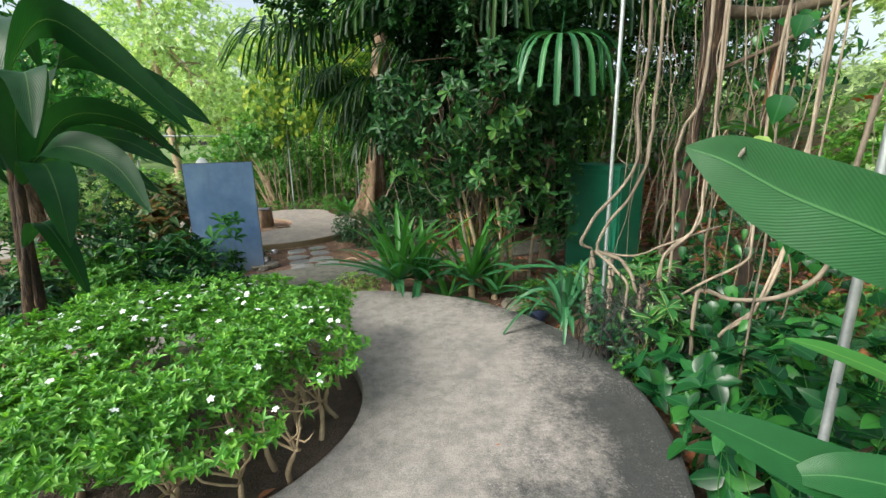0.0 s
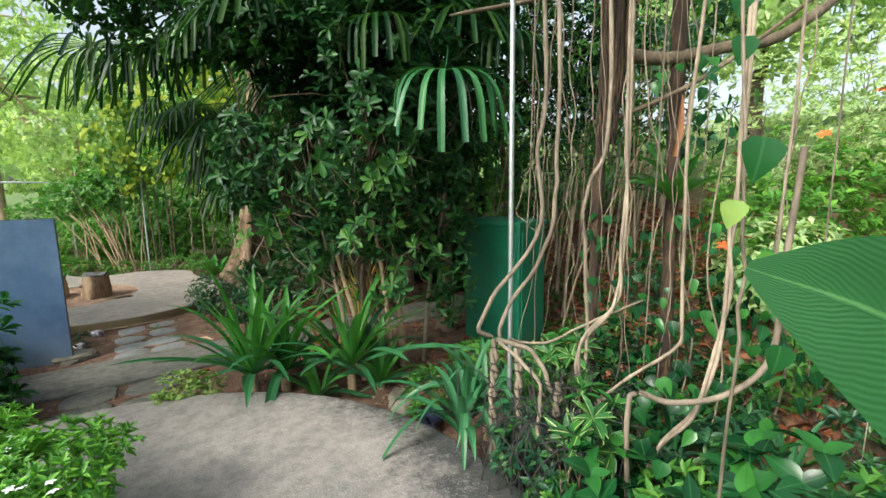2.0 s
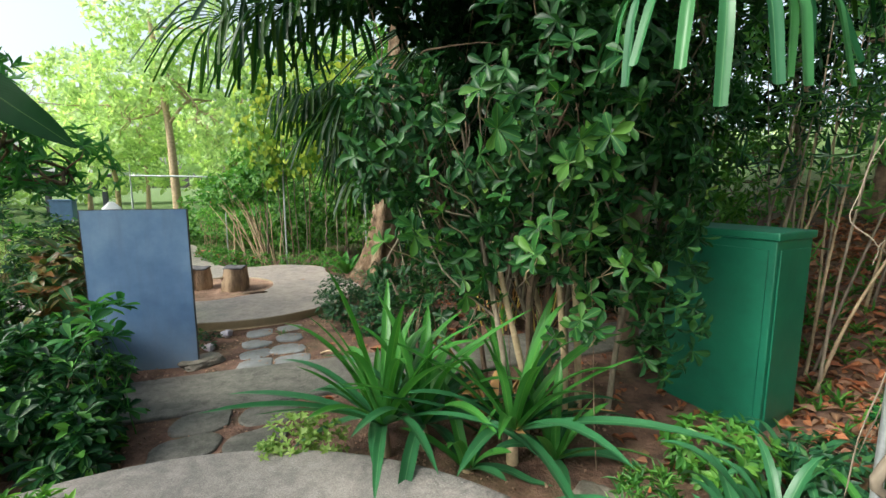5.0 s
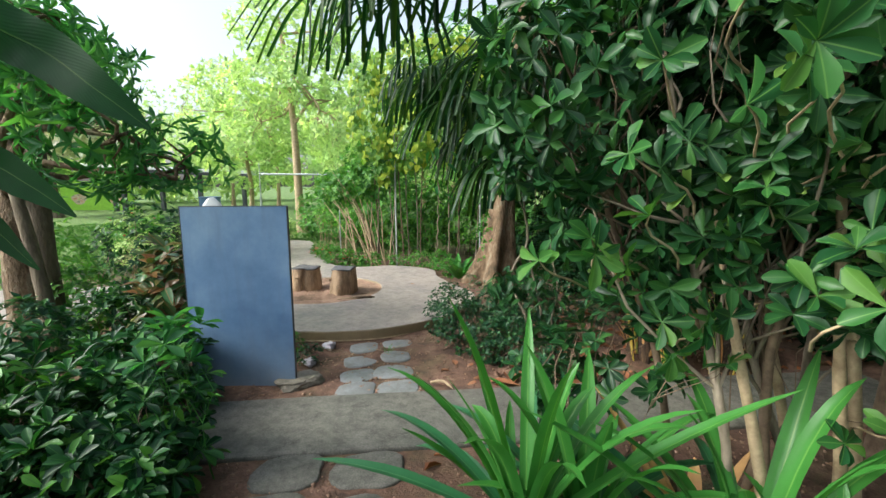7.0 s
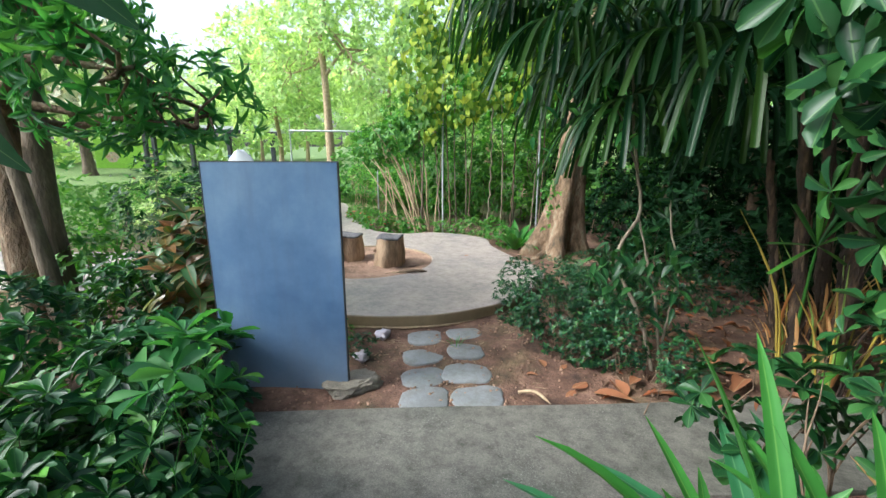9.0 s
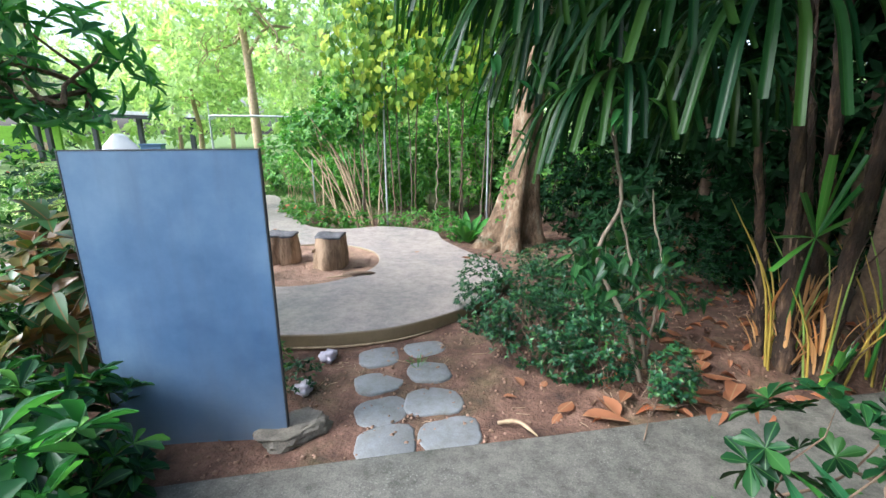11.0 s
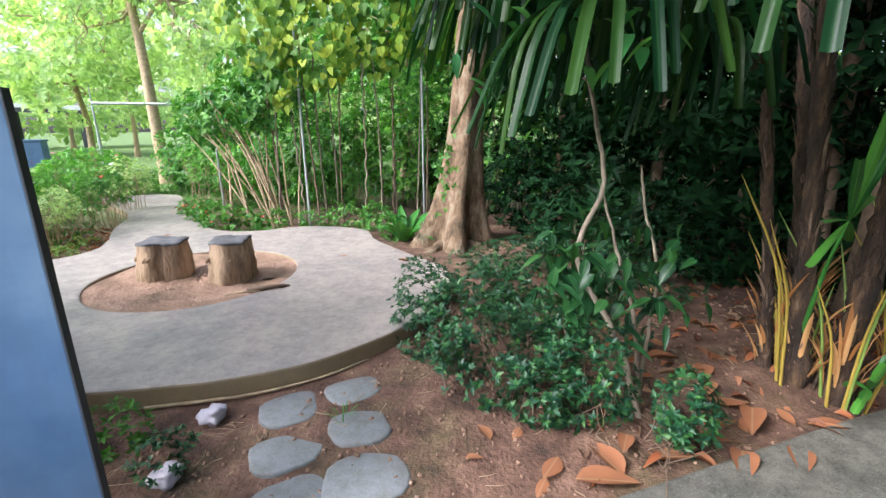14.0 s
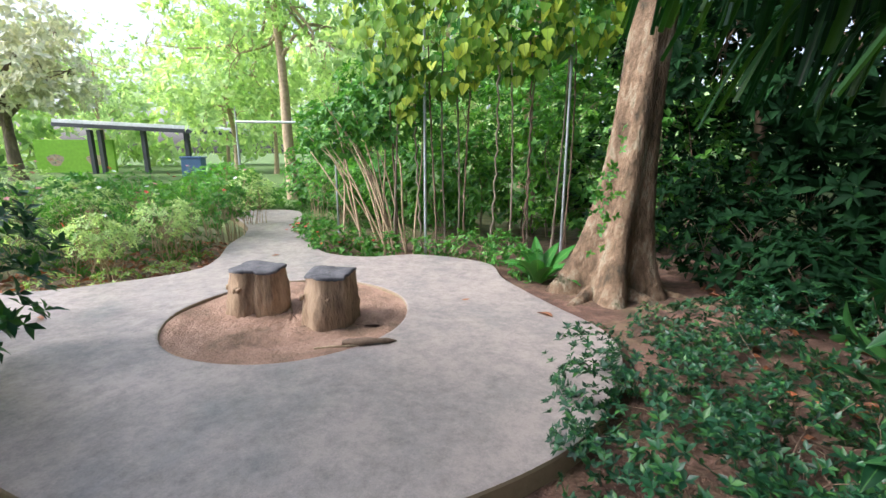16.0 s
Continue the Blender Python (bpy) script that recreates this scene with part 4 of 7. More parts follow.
for k in range(13):
    a = k * 2.4
    x, y = -1.3 + 0.82 * math.cos(a) * math.sqrt((k + 1) / 13), 2.05 + 0.85 * math.sin(a) * math.sqrt((k + 1) / 13)
    g = Geo()
    b = np.array([x, y, -0.12])
    m = b + (rng.normal(0, 0.03), rng.normal(0, 0.03), 0.2)
    tube(g, spline([b, (b + m) / 2 + rng.normal(0, 0.012, 3), m], 6), [0.022, 0.015], 7, 0.08)
    tips = m + rng.normal(0, 1, (9, 3)) * (0.2, 0.2, 0.03) + (0, 0, 0.22)
    stems_to(g, [m] * 9, tips, 0.010, 0.004, 0.12, 6, 5)
    part("stem", g, M_STEM, bedb, "knotted pale branching stem")
for x, y in ((-0.66, 1.32), (-0.50, 1.55), (-0.42, 1.85), (-0.40, 2.15), (-0.48, 2.5), (-0.85, 1.22), (-0.62, 1.65), (-0.6, 2.0)):
    g = Geo()
    b = np.array([x, y, -0.12])
    m = b + (rng.normal(0, 0.04), rng.normal(0, 0.04), 0.24)
    tube(g, spline([b, (b + m) / 2 + rng.normal(0, 0.02, 3), m], 8), [0.018, 0.012], 7, 0.12)
    stems_to(g, [m] * 7, m + rng.normal(0, 1, (7, 3)) * (0.14, 0.14, 0.03) + (-0.05, 0, 0.22), 0.008, 0.004, 0.14, 7, 5)
    part("stem", g, M_STEM, bedb, "knotted pale branching stem")
for k in range(120):
    a, r2 = rng.uniform(0, 6.28) if k % 2 else rng.uniform(0.2, 2.9), math.sqrt(rng.random())
    x, y = -1.42 + 1.2 * r2 * math.cos(a), 2.0 + 1.15 * r2 * math.sin(a)
    flower(bedb, (x, y, 0.62 - 0.16 * r2 ** 4 + rng.uniform(-0.01, 0.03)), 0.020, M_WHITE, "small white flower")

# ---- strap-leaved clumps along the platform rim ----
for k, (x, y, n, ln, up) in enumerate([(-0.30, 4.72, 32, 1.12, 0.22), (-0.05, 4.84, 24, 1.05, 0.18), (0.58, 4.74, 32, 1.12, 0.22), (0.86, 4.72, 12, 0.75, 0.05), (0.28, 4.62, 9, 0.6, 0.0), (-0.42, 4.98, 10, 0.8, 0.10)]):
    z0 = float(gz(x, y))
    sp1 = strap_plant(x, y, n, ln, 0.078, L_STRAP, "bright green strap-leaved plant arching over the platform rim", 40 + k, z0 + up, (0.35, 1.52), (0.08, 0.58), old=L_STRAPD)
    g = Geo(); tube(g, [(x, y, z0 - 0.05), (x, y, z0 + up * 0.5), (x, y, z0 + up + 0.06)], [0.045, 0.04], 8, 0.1); part("stalk", g, M_STEM, sp1)
# Added plant: its orange stands in for lit palm bases behind the shrub
strap_plant(0.45, 5.08, 14, 0.8, 0.065, L_SHEATH, "orange strap leaves added in place of warm-lit palm bases", 58, None, (0.7, 1.45), (0.1, 0.5), "withered straps")
for k, (x, y, n, ln) in enumerate([(1.42, 3.50, 17, 0.95), (1.62, 3.62, 15, 0.95), (1.38, 3.32, 9, 0.7), (2.0, 4.3, 14, 0.7), (2.25, 4.5, 12, 0.75)]):
    sp0 = strap_plant(x, y, n, ln, 0.055, L_STRAPD, "blue-green strap-leaved plant beside the steel pole", 60 + k, float(gz(x, y)) + (0.22 if k < 3 else 0.02), (0.75, 1.45), (0.4, 1.1), "blue-green strap plants")
    g = Geo(); z0 = float(gz(x, y)); tube(g, [(x, y, z0 - 0.05), (x, y, z0 + 0.1), (x, y, z0 + (0.26 if k < 3 else 0.06))], [0.03, 0.025], 8, 0.1); part("stalk", g, M_STEM, sp0)
bush("variegated_plant", "small yellow-green variegated plant at the platform rim", (-0.86, 4.52), [((-0.84, 4.46, 0.0), (0.17, 0.14, 0.22)), ((-0.66, 4.52, -0.02), (0.15, 0.14, 0.2)), ((-0.95, 4.38, -0.06), (0.13, 0.12, 0.12))], 190, F_OVATE2, L_VARIEG, 5, 1.0, 0.05, 0.5, 3, r=0.004)
bush("leafy_weed", "small light green leafy weed between stones", (1.22, 4.08), [((1.22, 4.05, -0.02), (0.16, 0.16, 0.24))], 70, F_LANCE, L_MID, 5, 0.9, 0.09, 0.16, 3, r=0.004)
bush("leafy_weed", "small light green leafy weed at the platform rim", (1.72, 2.55), [((1.70, 2.55, 0.05), (0.14, 0.16, 0.12))], 60, F_OVATE2, L_MID, 5, 0.9, 0.04, 0.5, 2, r=0.003)

# ---- glossy shrub-tree in the middle ----
sh = thing("glossy_shrub", (0.9, 5.4, -0.26), "tall dense dark green shrub with glossy rounded leaves", "shrub")
sh_blobs = [((0.75, 5.25, 2.3), (1.05, 0.85, 0.95)), ((1.15, 5.5, 3.3), (1.4, 1.0, 1.0)), ((0.2, 5.15, 1.75), (0.6, 0.55, 0.75)), ((1.35, 5.3, 1.6), (0.7, 0.6, 0.7)), ((0.75, 5.05, 1.2), (0.65, 0.4, 0.4)),
            ((0.1, 5.3, 2.9), (0.75, 0.6, 0.6)), ((1.5, 5.5, 2.4), (0.8, 0.7, 0.9)), ((-0.7, 5.45, 3.45), (0.9, 0.6, 0.55)), ((-1.5, 5.6, 3.6), (0.7, 0.5, 0.4)), ((0.3, 4.9, 3.3), (0.9, 0.5, 0.6)), ((1.62, 4.98, 0.8), (0.24, 0.25, 0.55))]
p, d = blob_points(sh_blobs, 3300, 0.6, 0.22, 2.0)
p = p[(p[:, 0] - 0.15 * (p[:, 2] - 1) > -0.42) | (p[:, 2] > 2.9)]
p = p[~((p[:, 2] < 1.05) & (p[:, 0] > 0.05) & (p[:, 0] < 1.1))]
thin = (p[:, 2] > 1.8) & (p[:, 2] < 2.8) & (p[:, 0] < 0.5) & (p[:, 1] < 5.25)
p = p[~thin | (rng.random(len(p)) < 0.28)]
d = unit(p - np.array([0.85, 5.5, 1.9]))
g = Geo()
rosettes(g, F_OBOV, p, unit(d + (0, 0, 0.15) + rng.normal(0, 0.45, p.shape)), 7, 1.35, 0.108, 0.40, 0.35)
part("foliage", g, L_SHRUB, sh)
q, d = blob_points([((-0.26, 4.88, 1.98), (0.30, 0.25, 0.50))], 72, 0.5)
g = Geo(); rosettes(g, F_OBOV, q, unit(d * 0.6 + (-0.2, -0.4, 0.1) + rng.normal(0, 0.45, q.shape)), 7, 1.3, 0.11, 0.40, 0.35); part("side_foliage", g, L_SHRUB, sh, "leaves on branches reaching over the path")
for b, e in (((0.45, 5.30, 0.9), (-0.25, 4.95, 2.2)), ((0.5, 5.2, 0.8), (-0.15, 4.9, 1.7))):
    line = spline([b, (b[0] - 0.35, b[1] + 0.05, b[2] + 0.6), e], 10)
    g = Geo(); tube(g, line, [0.016, 0.008], 7, 0.05); stems_to(g, line[rng.integers(4, 10, 10)], q[rng.choice(len(q), 10)], 0.006, 0.003, 0.08, 6, 5); part("stem", g, M_DARKSTEM, sh)
# Inner leaves get the near-black leaf colour, so the crown's shade is painted in
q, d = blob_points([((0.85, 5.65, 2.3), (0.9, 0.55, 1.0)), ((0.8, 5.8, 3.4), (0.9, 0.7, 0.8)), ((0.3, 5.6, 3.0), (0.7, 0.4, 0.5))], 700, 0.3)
g = Geo(); rosettes(g, F_OBOV2, q, unit(d + rng.normal(0, 0.6, q.shape)), 6, 1.3, 0.13, 0.42, 0.35); part("inner_foliage", g, L_DARK, sh, "inner leaves with shade put into their colour")
# Paler rosettes: their colour stands for light on the front leaves
q = np.concatenate([rng.normal(0, 1, (m, 3)) * sd_ + c for c, sd_, m in (((0.44, 4.36, 1.86), (0.08, 0.06, 0.05), 3), ((0.16, 4.66, 2.08), (0.12, 0.10, 0.10), 2), ((0.66, 4.55, 1.50), (0.16, 0.1, 0.16), 4), ((0.32, 4.85, 0.95), (0.2, 0.08, 0.2), 3), ((0.85, 4.6, 1.25), (0.15, 0.1, 0.2), 7), ((0.95, 4.75, 0.75), (0.12, 0.08, 0.15), 4), ((0.1, 4.7, 1.45), (0.2, 0.1, 0.25), 5), ((1.08, 4.6, 1.65), (0.16, 0.1, 0.25), 8), ((1.25, 4.7, 1.15), (0.15, 0.1, 0.2), 6), ((0.92, 4.45, 1.95), (0.14, 0.08, 0.12), 4), ((0.95, 4.95, 1.35), (0.25, 0.1, 0.25), 9), ((1.35, 5.0, 1.05), (0.2, 0.1, 0.25), 8))])
g = Geo(); rosettes(g, F_OBOV, q, unit(rng.normal(0, 0.5, q.shape) + (-0.1, -0.6, 0.35)), 7, 1.2, 0.12, 0.42, 0.3); part("lit_leaves", g, L_SHRUB_LIT, sh, "leaf rosettes with light put into their colour")
g = Geo(); stems_to(g, q + rng.normal(0, 1, q.shape) * (0.12, 0.06, 0.05) + (0.12, 0.45, -0.22), q, 0.006, 0.004, 0.06, 6, 5); tagged(part("twig", g, M_STEM, sh, "thin pale leafy twigs"), kind="stuff")
for k, (b, t) in enumerate([((0.55, 5.0), (0.2, 5.0, 2.1)), ((0.8, 5.15), (0.7, 5.2, 3.0)), ((1.15, 5.9), (1.2, 5.6, 3.2)), ((0.45, 5.45), (-0.1, 5.3, 2.6)), ((1.35, 5.3), (1.6, 5.4, 2.8)), ((0.62, 5.25), (0.95, 5.3, 2.0)), ((1.05, 5.35), (0.5, 5.1, 1.5))]):
    g = Geo()
    b3, t3 = np.array([*b, -0.3]), np.array(t)
    m1, m2 = b3 + (t3 - b3) * 0.3 + rng.normal(0, 0.06, 3), b3 + (t3 - b3) * 0.65 + rng.normal(0, 0.09, 3)
    line = spline([b3, m1, m2, t3], 12)
    tube(g, line, [0.024, 0.019, 0.012], 8, 0.05)
    near = p[np.argsort(np.linalg.norm(p - t3, axis=1))[:400]]
    stems_to(g, line[rng.integers(5, 12, 14)], near[rng.choice(len(near), 14)], 0.009, 0.003, 0.12, 7, 5)
    part("stem", g, M_DARKSTEM if k % 2 else M_ROOT, sh, "bare brown stem")
for line in ([(0.93, 5.36, -0.3), (0.90, 5.37, 0.25), (0.72, 5.40, 1.05), (0.48, 5.41, 1.6)], [(1.12, 5.20, -0.3), (1.10, 5.25, 0.4), (1.04, 5.35, 1.2), (0.95, 5.5, 1.9)], [(0.98, 5.05, -0.3), (0.97, 5.06, 0.35), (0.90, 5.05, 1.0), (0.80, 4.95, 1.7)], [(0.70, 4.95, -0.3), (0.66, 4.95, 0.3), (0.52, 4.92, 0.9), (0.40, 4.95, 1.5)]):
    g = Geo(); tube(g, spline(line, 20), [0.030, 0.024, 0.014], 9, 0.06); part("stem", g, M_STEM, sh, "bare yellow-brown stem")
g = Geo(); q = p[rng.choice(np.nonzero((p[:, 2] < 2.2) & (p[:, 1] < 5.3))[0], 16)]
rosettes(g, F_OBOV, q, unit(rng.normal(0, 1, q.shape) + (0, -0.5, -0.6)), 2, 0.7, 0.11, 0.42); part("withered_leaves", g, L_VARIEG, sh, "yellowing withered leaves")
bush("glossy_shrub", "low glossy shrub with rounded leaves leaning over the path", (-0.05, 5.45), [((-0.24, 5.62, 0.46), (0.30, 0.25, 0.30)), ((0.15, 5.5, 0.7), (0.35, 0.3, 0.35))], 80, F_OBOV, L_SHRUB, 7, 1.25, 0.095, 0.45, 5, M_DARKSTEM, 0.008)

# Low rosettes brightened by colour where light falls on the shrub
bush("lit_rosettes", "rosettes on low branches of the glossy shrub, light put into their colour", (0.85, 5.0), [((0.86, 4.80, 1.15), (0.22, 0.1, 0.22)), ((1.2, 4.95, 0.75), (0.25, 0.12, 0.25)), ((0.55, 4.85, 0.85), (0.2, 0.1, 0.2)), ((0.6, 4.75, 1.6), (0.35, 0.12, 0.25)), ((1.35, 5.0, 1.25), (0.2, 0.1, 0.3)), ((0.2, 4.75, 1.3), (0.2, 0.1, 0.2)), ((0.9, 4.85, 0.95), (0.25, 0.1, 0.25)), ((0.45, 5.0, 2.0), (0.3, 0.15, 0.3)), ((1.0, 4.75, 1.9), (0.3, 0.15, 0.3))], 17, F_OBOV, L_SHRUB_LIT, 7, 1.25, 0.10, 0.42, 4, M_DARKSTEM, 0.004)
# ---- fan palm clump behind the path ----
pc = thing("fan_palm", (0.9, 7.8, -0.2), "clump of fan palms with fibrous brown trunks and drooping fronds", "palm")
palm_tops = []
for k, (x, y, tx, ty, h, r) in enumerate([(0.48, 7.53, 0.05, 7.55, 3.6, 0.052), (0.66, 7.46, 1.00, 7.75, 3.9, 0.060), (1.20, 7.70, 1.85, 8.1, 3.8, 0.085), (0.36, 7.62, 0.14, 7.7, 1.5, 0.036), (1.05, 8.4, 0.8, 8.7, 4.2, 0.06), (0.80, 8.05, 0.4, 8.5, 4.0, 0.055)]):
    z = float(gz(x, y))
    line = spline([(x, y, z - 0.05), (x + (tx - x) * 0.33, y + (ty - y) * 0.33, h * 0.35), (tx, ty, h)], 70)
    line = line + np.stack([0.006 * np.sin(np.linspace(0, 31, 70) + k), 0.006 * np.cos(np.linspace(0, 27, 70)), np.zeros(70)], -1)
    steps = 0.86 + 0.26 * ((np.linspace(0, 17, 70) + 0.3 * np.sin(np.arange(70))) % 1.0)
    g = Geo()
    tube(g, line, r * np.interp(np.linspace(0, 1, 70), [0, 0.12, 0.4, 1], [1.35, 1.0, 0.8, 0.72]) * steps, 14, 0.10)
    part("trunk", g, M_FIBRE, pc)
    if k != 3:
        palm_tops.append(line[-1])
    for name_, mat_, count, lab in (("leaf_sheath", M_FIBRE, 70, "split dry leaf sheaths"), ("fibre", M_DARKSTEM, 46, "torn bark fibres")):
        g = Geo()
        for m in range(count):
            at = int(62 * rng.random() ** 1.5)
            a = rng.uniform(0, 6.28)
            o = np.array([math.cos(a), math.sin(a), 0])
            ln = rng.uniform(0.06, 0.24)
            up_ = unit(line[min(at + 4, 69)] - line[at])
            pts = spline([line[at] + o * r * 0.85, line[at] + up_ * ln * 0.5 + o * r * 0.98, line[at] + up_ * ln + o * (r * 1.05 + rng.uniform(0, 0.035))], 5)
            ribbon(g, pts, rng.uniform(0.006, 0.024), np.array([-math.sin(a), math.cos(a), 0.0]), 0.3)
        tagged(part(name_, g, mat_, pc, lab), kind="stuff")
    # Dead bases: dry orange with warm light mixed into the colour
    g = Geo()
    for m in range(17):
        a = rng.uniform(0, 6.28)
        o = np.array([math.cos(a), math.sin(a), 0])
        b = line[0] + o * r * 1.25 + (0, 0, rng.uniform(0.02, 0.34))
        h2 = rng.uniform(0.12, 0.42)
        ribbon(g, spline([b, b + o * 0.04 + (0, 0, h2 * 0.5), b + o * (0.05 + 0.28 * h2) + (0, 0, h2)], 6), rng.uniform(0.012, 0.034), np.array([-math.sin(a), math.cos(a), 0.0]), 0.5, 0.05)
    tagged(part("dead_leaf_base", g, L_SHEATH, pc, "orange-brown dead leaf bases, warm light added to their colour"), kind="stuff")
for m in range(30):
    a = rng.uniform(0, 6.28)
    cx, cy = ((0.46, 7.5), (0.68, 7.42), (1.15, 7.6))[m % 3]
    x, y = cx + 0.10 * math.cos(a), cy + 0.08 * math.sin(a)
    z = float(gz(x, y))
    ln = rng.uniform(0.35, 1.25)
    g = Geo(); tube(g, spline([(x, y, z - 0.03), (x + 0.10 * ln * math.cos(a), y + 0.10 * ln * math.sin(a), z + ln * 0.55), (x + 0.34 * ln * math.cos(a), y + 0.34 * ln * math.sin(a), z + ln)], 8), [0.009, 0.007, 0.0035], 6); part("leaf_stalk", g, (L_VARIEG, L_STALK, M_FIBRE, L_STALK)[m % 4], pc, "thin yellow-green leaf stalk")
k = 0
hubs = [(-2.1, 7.9, 3.0), (-1.85, 8.35, 3.1), (-1.75, 7.5, 2.95), (-1.35, 7.15, 2.9), (-1.55, 8.0, 2.85), (-1.2, 7.6, 2.75), (-0.95, 7.2, 2.85), (-0.6, 6.9, 2.75), (-0.25, 6.75, 2.85), (0.1, 6.6, 2.75), (0.45, 6.7, 2.6), (0.8, 6.6, 2.8), (1.2, 6.7, 2.7), (1.6, 6.8, 2.8), (-1.4, 8.5, 3.0), (-1.0, 7.9, 3.2), (-0.5, 7.4, 3.2), (0.0, 7.2, 3.1),
        (0.5, 7.1, 3.1), (1.0, 7.1, 3.2), (1.5, 7.3, 3.1), (2.0, 7.5, 2.9), (2.4, 7.9, 2.9), (-0.6, 8.3, 3.4), (0.0, 8.9, 3.2), (0.6, 9.1, 3.1), (1.3, 9.0, 3.2), (-0.9, 8.9, 3.1), (-0.75, 6.6, 3.05), (-1.75, 8.35, 3.3)]
hubs += [(-1.05, 8.25, 2.75), (-0.70, 8.85, 2.85), (-0.30, 8.35, 2.72), (-1.15, 7.65, 2.72), (-0.40, 7.75, 2.68), (0.05, 8.15, 2.75), (-0.85, 7.0, 2.62), (-1.3, 9.2, 2.9), (-0.2, 9.2, 2.9), (-0.65, 8.05, 2.95)]
for hx, hy, hz in hubs:
    top = min(palm_tops, key=lambda q: (q[0] - hx) ** 2 + (q[1] - hy) ** 2)
    o = np.array([hx - top[0], hy - top[1], 0.0])
    if np.linalg.norm(o) < 0.3:
        o = np.array([-0.3, -0.6, 0])
    o = unit(o) + (rng.normal(0, 0.25), rng.normal(0, 0.25), rng.normal(-0.25, 0.25))
    low = 0.62 if k >= 30 else 0.50 if -1.5 < hx < 0.05 and hy < 8.2 else 0.14
    fan_frond(pc, (hx, hy, hz - low + rng.normal(0, 0.12)), o, rng.uniform(0.8, 1.05), 21, rng.uniform(0.64, 0.92), 0.044, 200 + k, top)
    k += 1
for hx, hy, hz, oz, fs in ((0.40, 7.30, 0.86, 1.8, 0.62), (0.62, 7.22, 0.0, 1.6, 0.24), (0.95, 7.3, 1.1, 1.6, 0.5)):
    fan_frond(pc, (hx, hy, hz), (0.25, -0.25, oz), fs, 9, 0.05, 0.042, 300 + k, (hx + 0.05, hy + 0.25, -0.15), L_STRAP)
    k += 1
# fan palm beside the cabinet
p2 = thing("fan_palm", (1.75, 6.2, -0.2), "slender fan palm with a drooping pleated frond", "palm")
g = Geo(); tube(g, spline([(2.2, 6.6, -0.3), (2.15, 6.5, 1.6), (2.0, 6.2, 3.6)], 18), [0.06, 0.045], 8, 0.08); part("trunk", g, M_FIBRE, p2)
for k, (h, o, s) in enumerate([((1.48, 4.40, 2.68), (-0.1, -1, -0.05), 1.0), ((0.95, 4.75, 3.2), (-0.4, -1, 0), 0.8), ((1.75, 4.8, 3.3), (0.2, -1, 0), 0.85), ((2.25, 5.0, 3.2), (0.5, -1, 0), 0.8), ((1.3, 5.1, 3.7), (-0.2, -1, 0), 0.9), ((2.7, 5.6, 3.3), (0.9, -0.6, 0), 0.8), ((-0.15, 4.9, 3.35), (-0.9, -0.6, 0), 0.8), ((-0.75, 5.6, 3.4), (-1, -0.3, 0), 0.85), ((-0.95, 6.3, 3.25), (-1, -0.1, 0), 0.8), ((-0.5, 5.2, 3.3), (-1, -0.3, 0), 0.75), ((-2.2, 6.5, 3.35), (-1, -0.2, 0), 1.25), ((-1.75, 6.25, 3.3), (-1, -0.4, 0), 1.1), ((-1.9, 7.0, 3.35), (-1, 0.1, 0), 1.2), ((-1.3, 5.95, 3.2), (-1, -0.5, 0), 0.9)]):
    fan_frond(p2, h, (o[0], o[1], -0.3), s, 17 if k else 14, 0.66 + 0.2 * (k % 2) if k else 0.90, 0.046 if k else 0.066, 340 + k, (2.0, 6.2, 3.6), L_STRAPD if k == 0 else None)

# ---- soil bed right of the stones: small shrubs, sapling ----
bush("small_shrub", "small dense blue-green shrub in red soil", (-1.30, 7.30), [((-1.32, 7.25, 0.10), (0.32, 0.30, 0.32)), ((-1.52, 7.6, 0.12), (0.28, 0.27, 0.30)), ((-1.05, 7.1, 0.04), (0.24, 0.22, 0.26))], 620, F_OVATE2, L_SMALL, 6, 1.0, 0.042, 0.5, 12, M_DARKSTEM, 0.005, up=0.9, stem_spread=0.2, gaps=0.15, gap_scale=4)
bush("small_shrub", "small dense blue-green shrub in red soil", (-0.82, 7.20), [((-0.80, 7.12, 0.05), (0.27, 0.22, 0.3)), ((-0.95, 7.45, 0.10), (0.24, 0.24, 0.27))], 380, F_OVATE2, L_SMALL, 6, 1.0, 0.042, 0.5, 8, M_DARKSTEM, 0.005, stem_spread=0.15, gaps=0.15, gap_scale=4)
bush("small_shrub", "low shrub with small leaves beside the path", (-0.36, 6.98), [((-0.36, 6.98, -0.02), (0.15, 0.15, 0.24))], 120, F_OVATE2, L_SMALL, 6, 1.0, 0.045, 0.5, 5, M_DARKSTEM, 0.005)
bush("small_shrub", "straggling shrub along the pad edge", (-1.30, 8.05), [((-1.72, 8.05, 0.08), (0.36, 0.34, 0.28)), ((-1.85, 8.45, 0.10), (0.26, 0.3, 0.22)), ((-1.52, 8.75, 0.03), (0.28, 0.3, 0.26)), ((-1.75, 7.7, 0.02), (0.22, 0.2, 0.22)), ((-1.25, 8.5, 0.03), (0.32, 0.38, 0.28)), ((-1.0, 8.0, 0.08), (0.34, 0.34, 0.3))], 1350, F_OVATE2, L_SMALL, 6, 1.0, 0.036, 0.5, 10, M_DARKSTEM, 0.004, stem_spread=0.3, gaps=0.32, gap_scale=4)
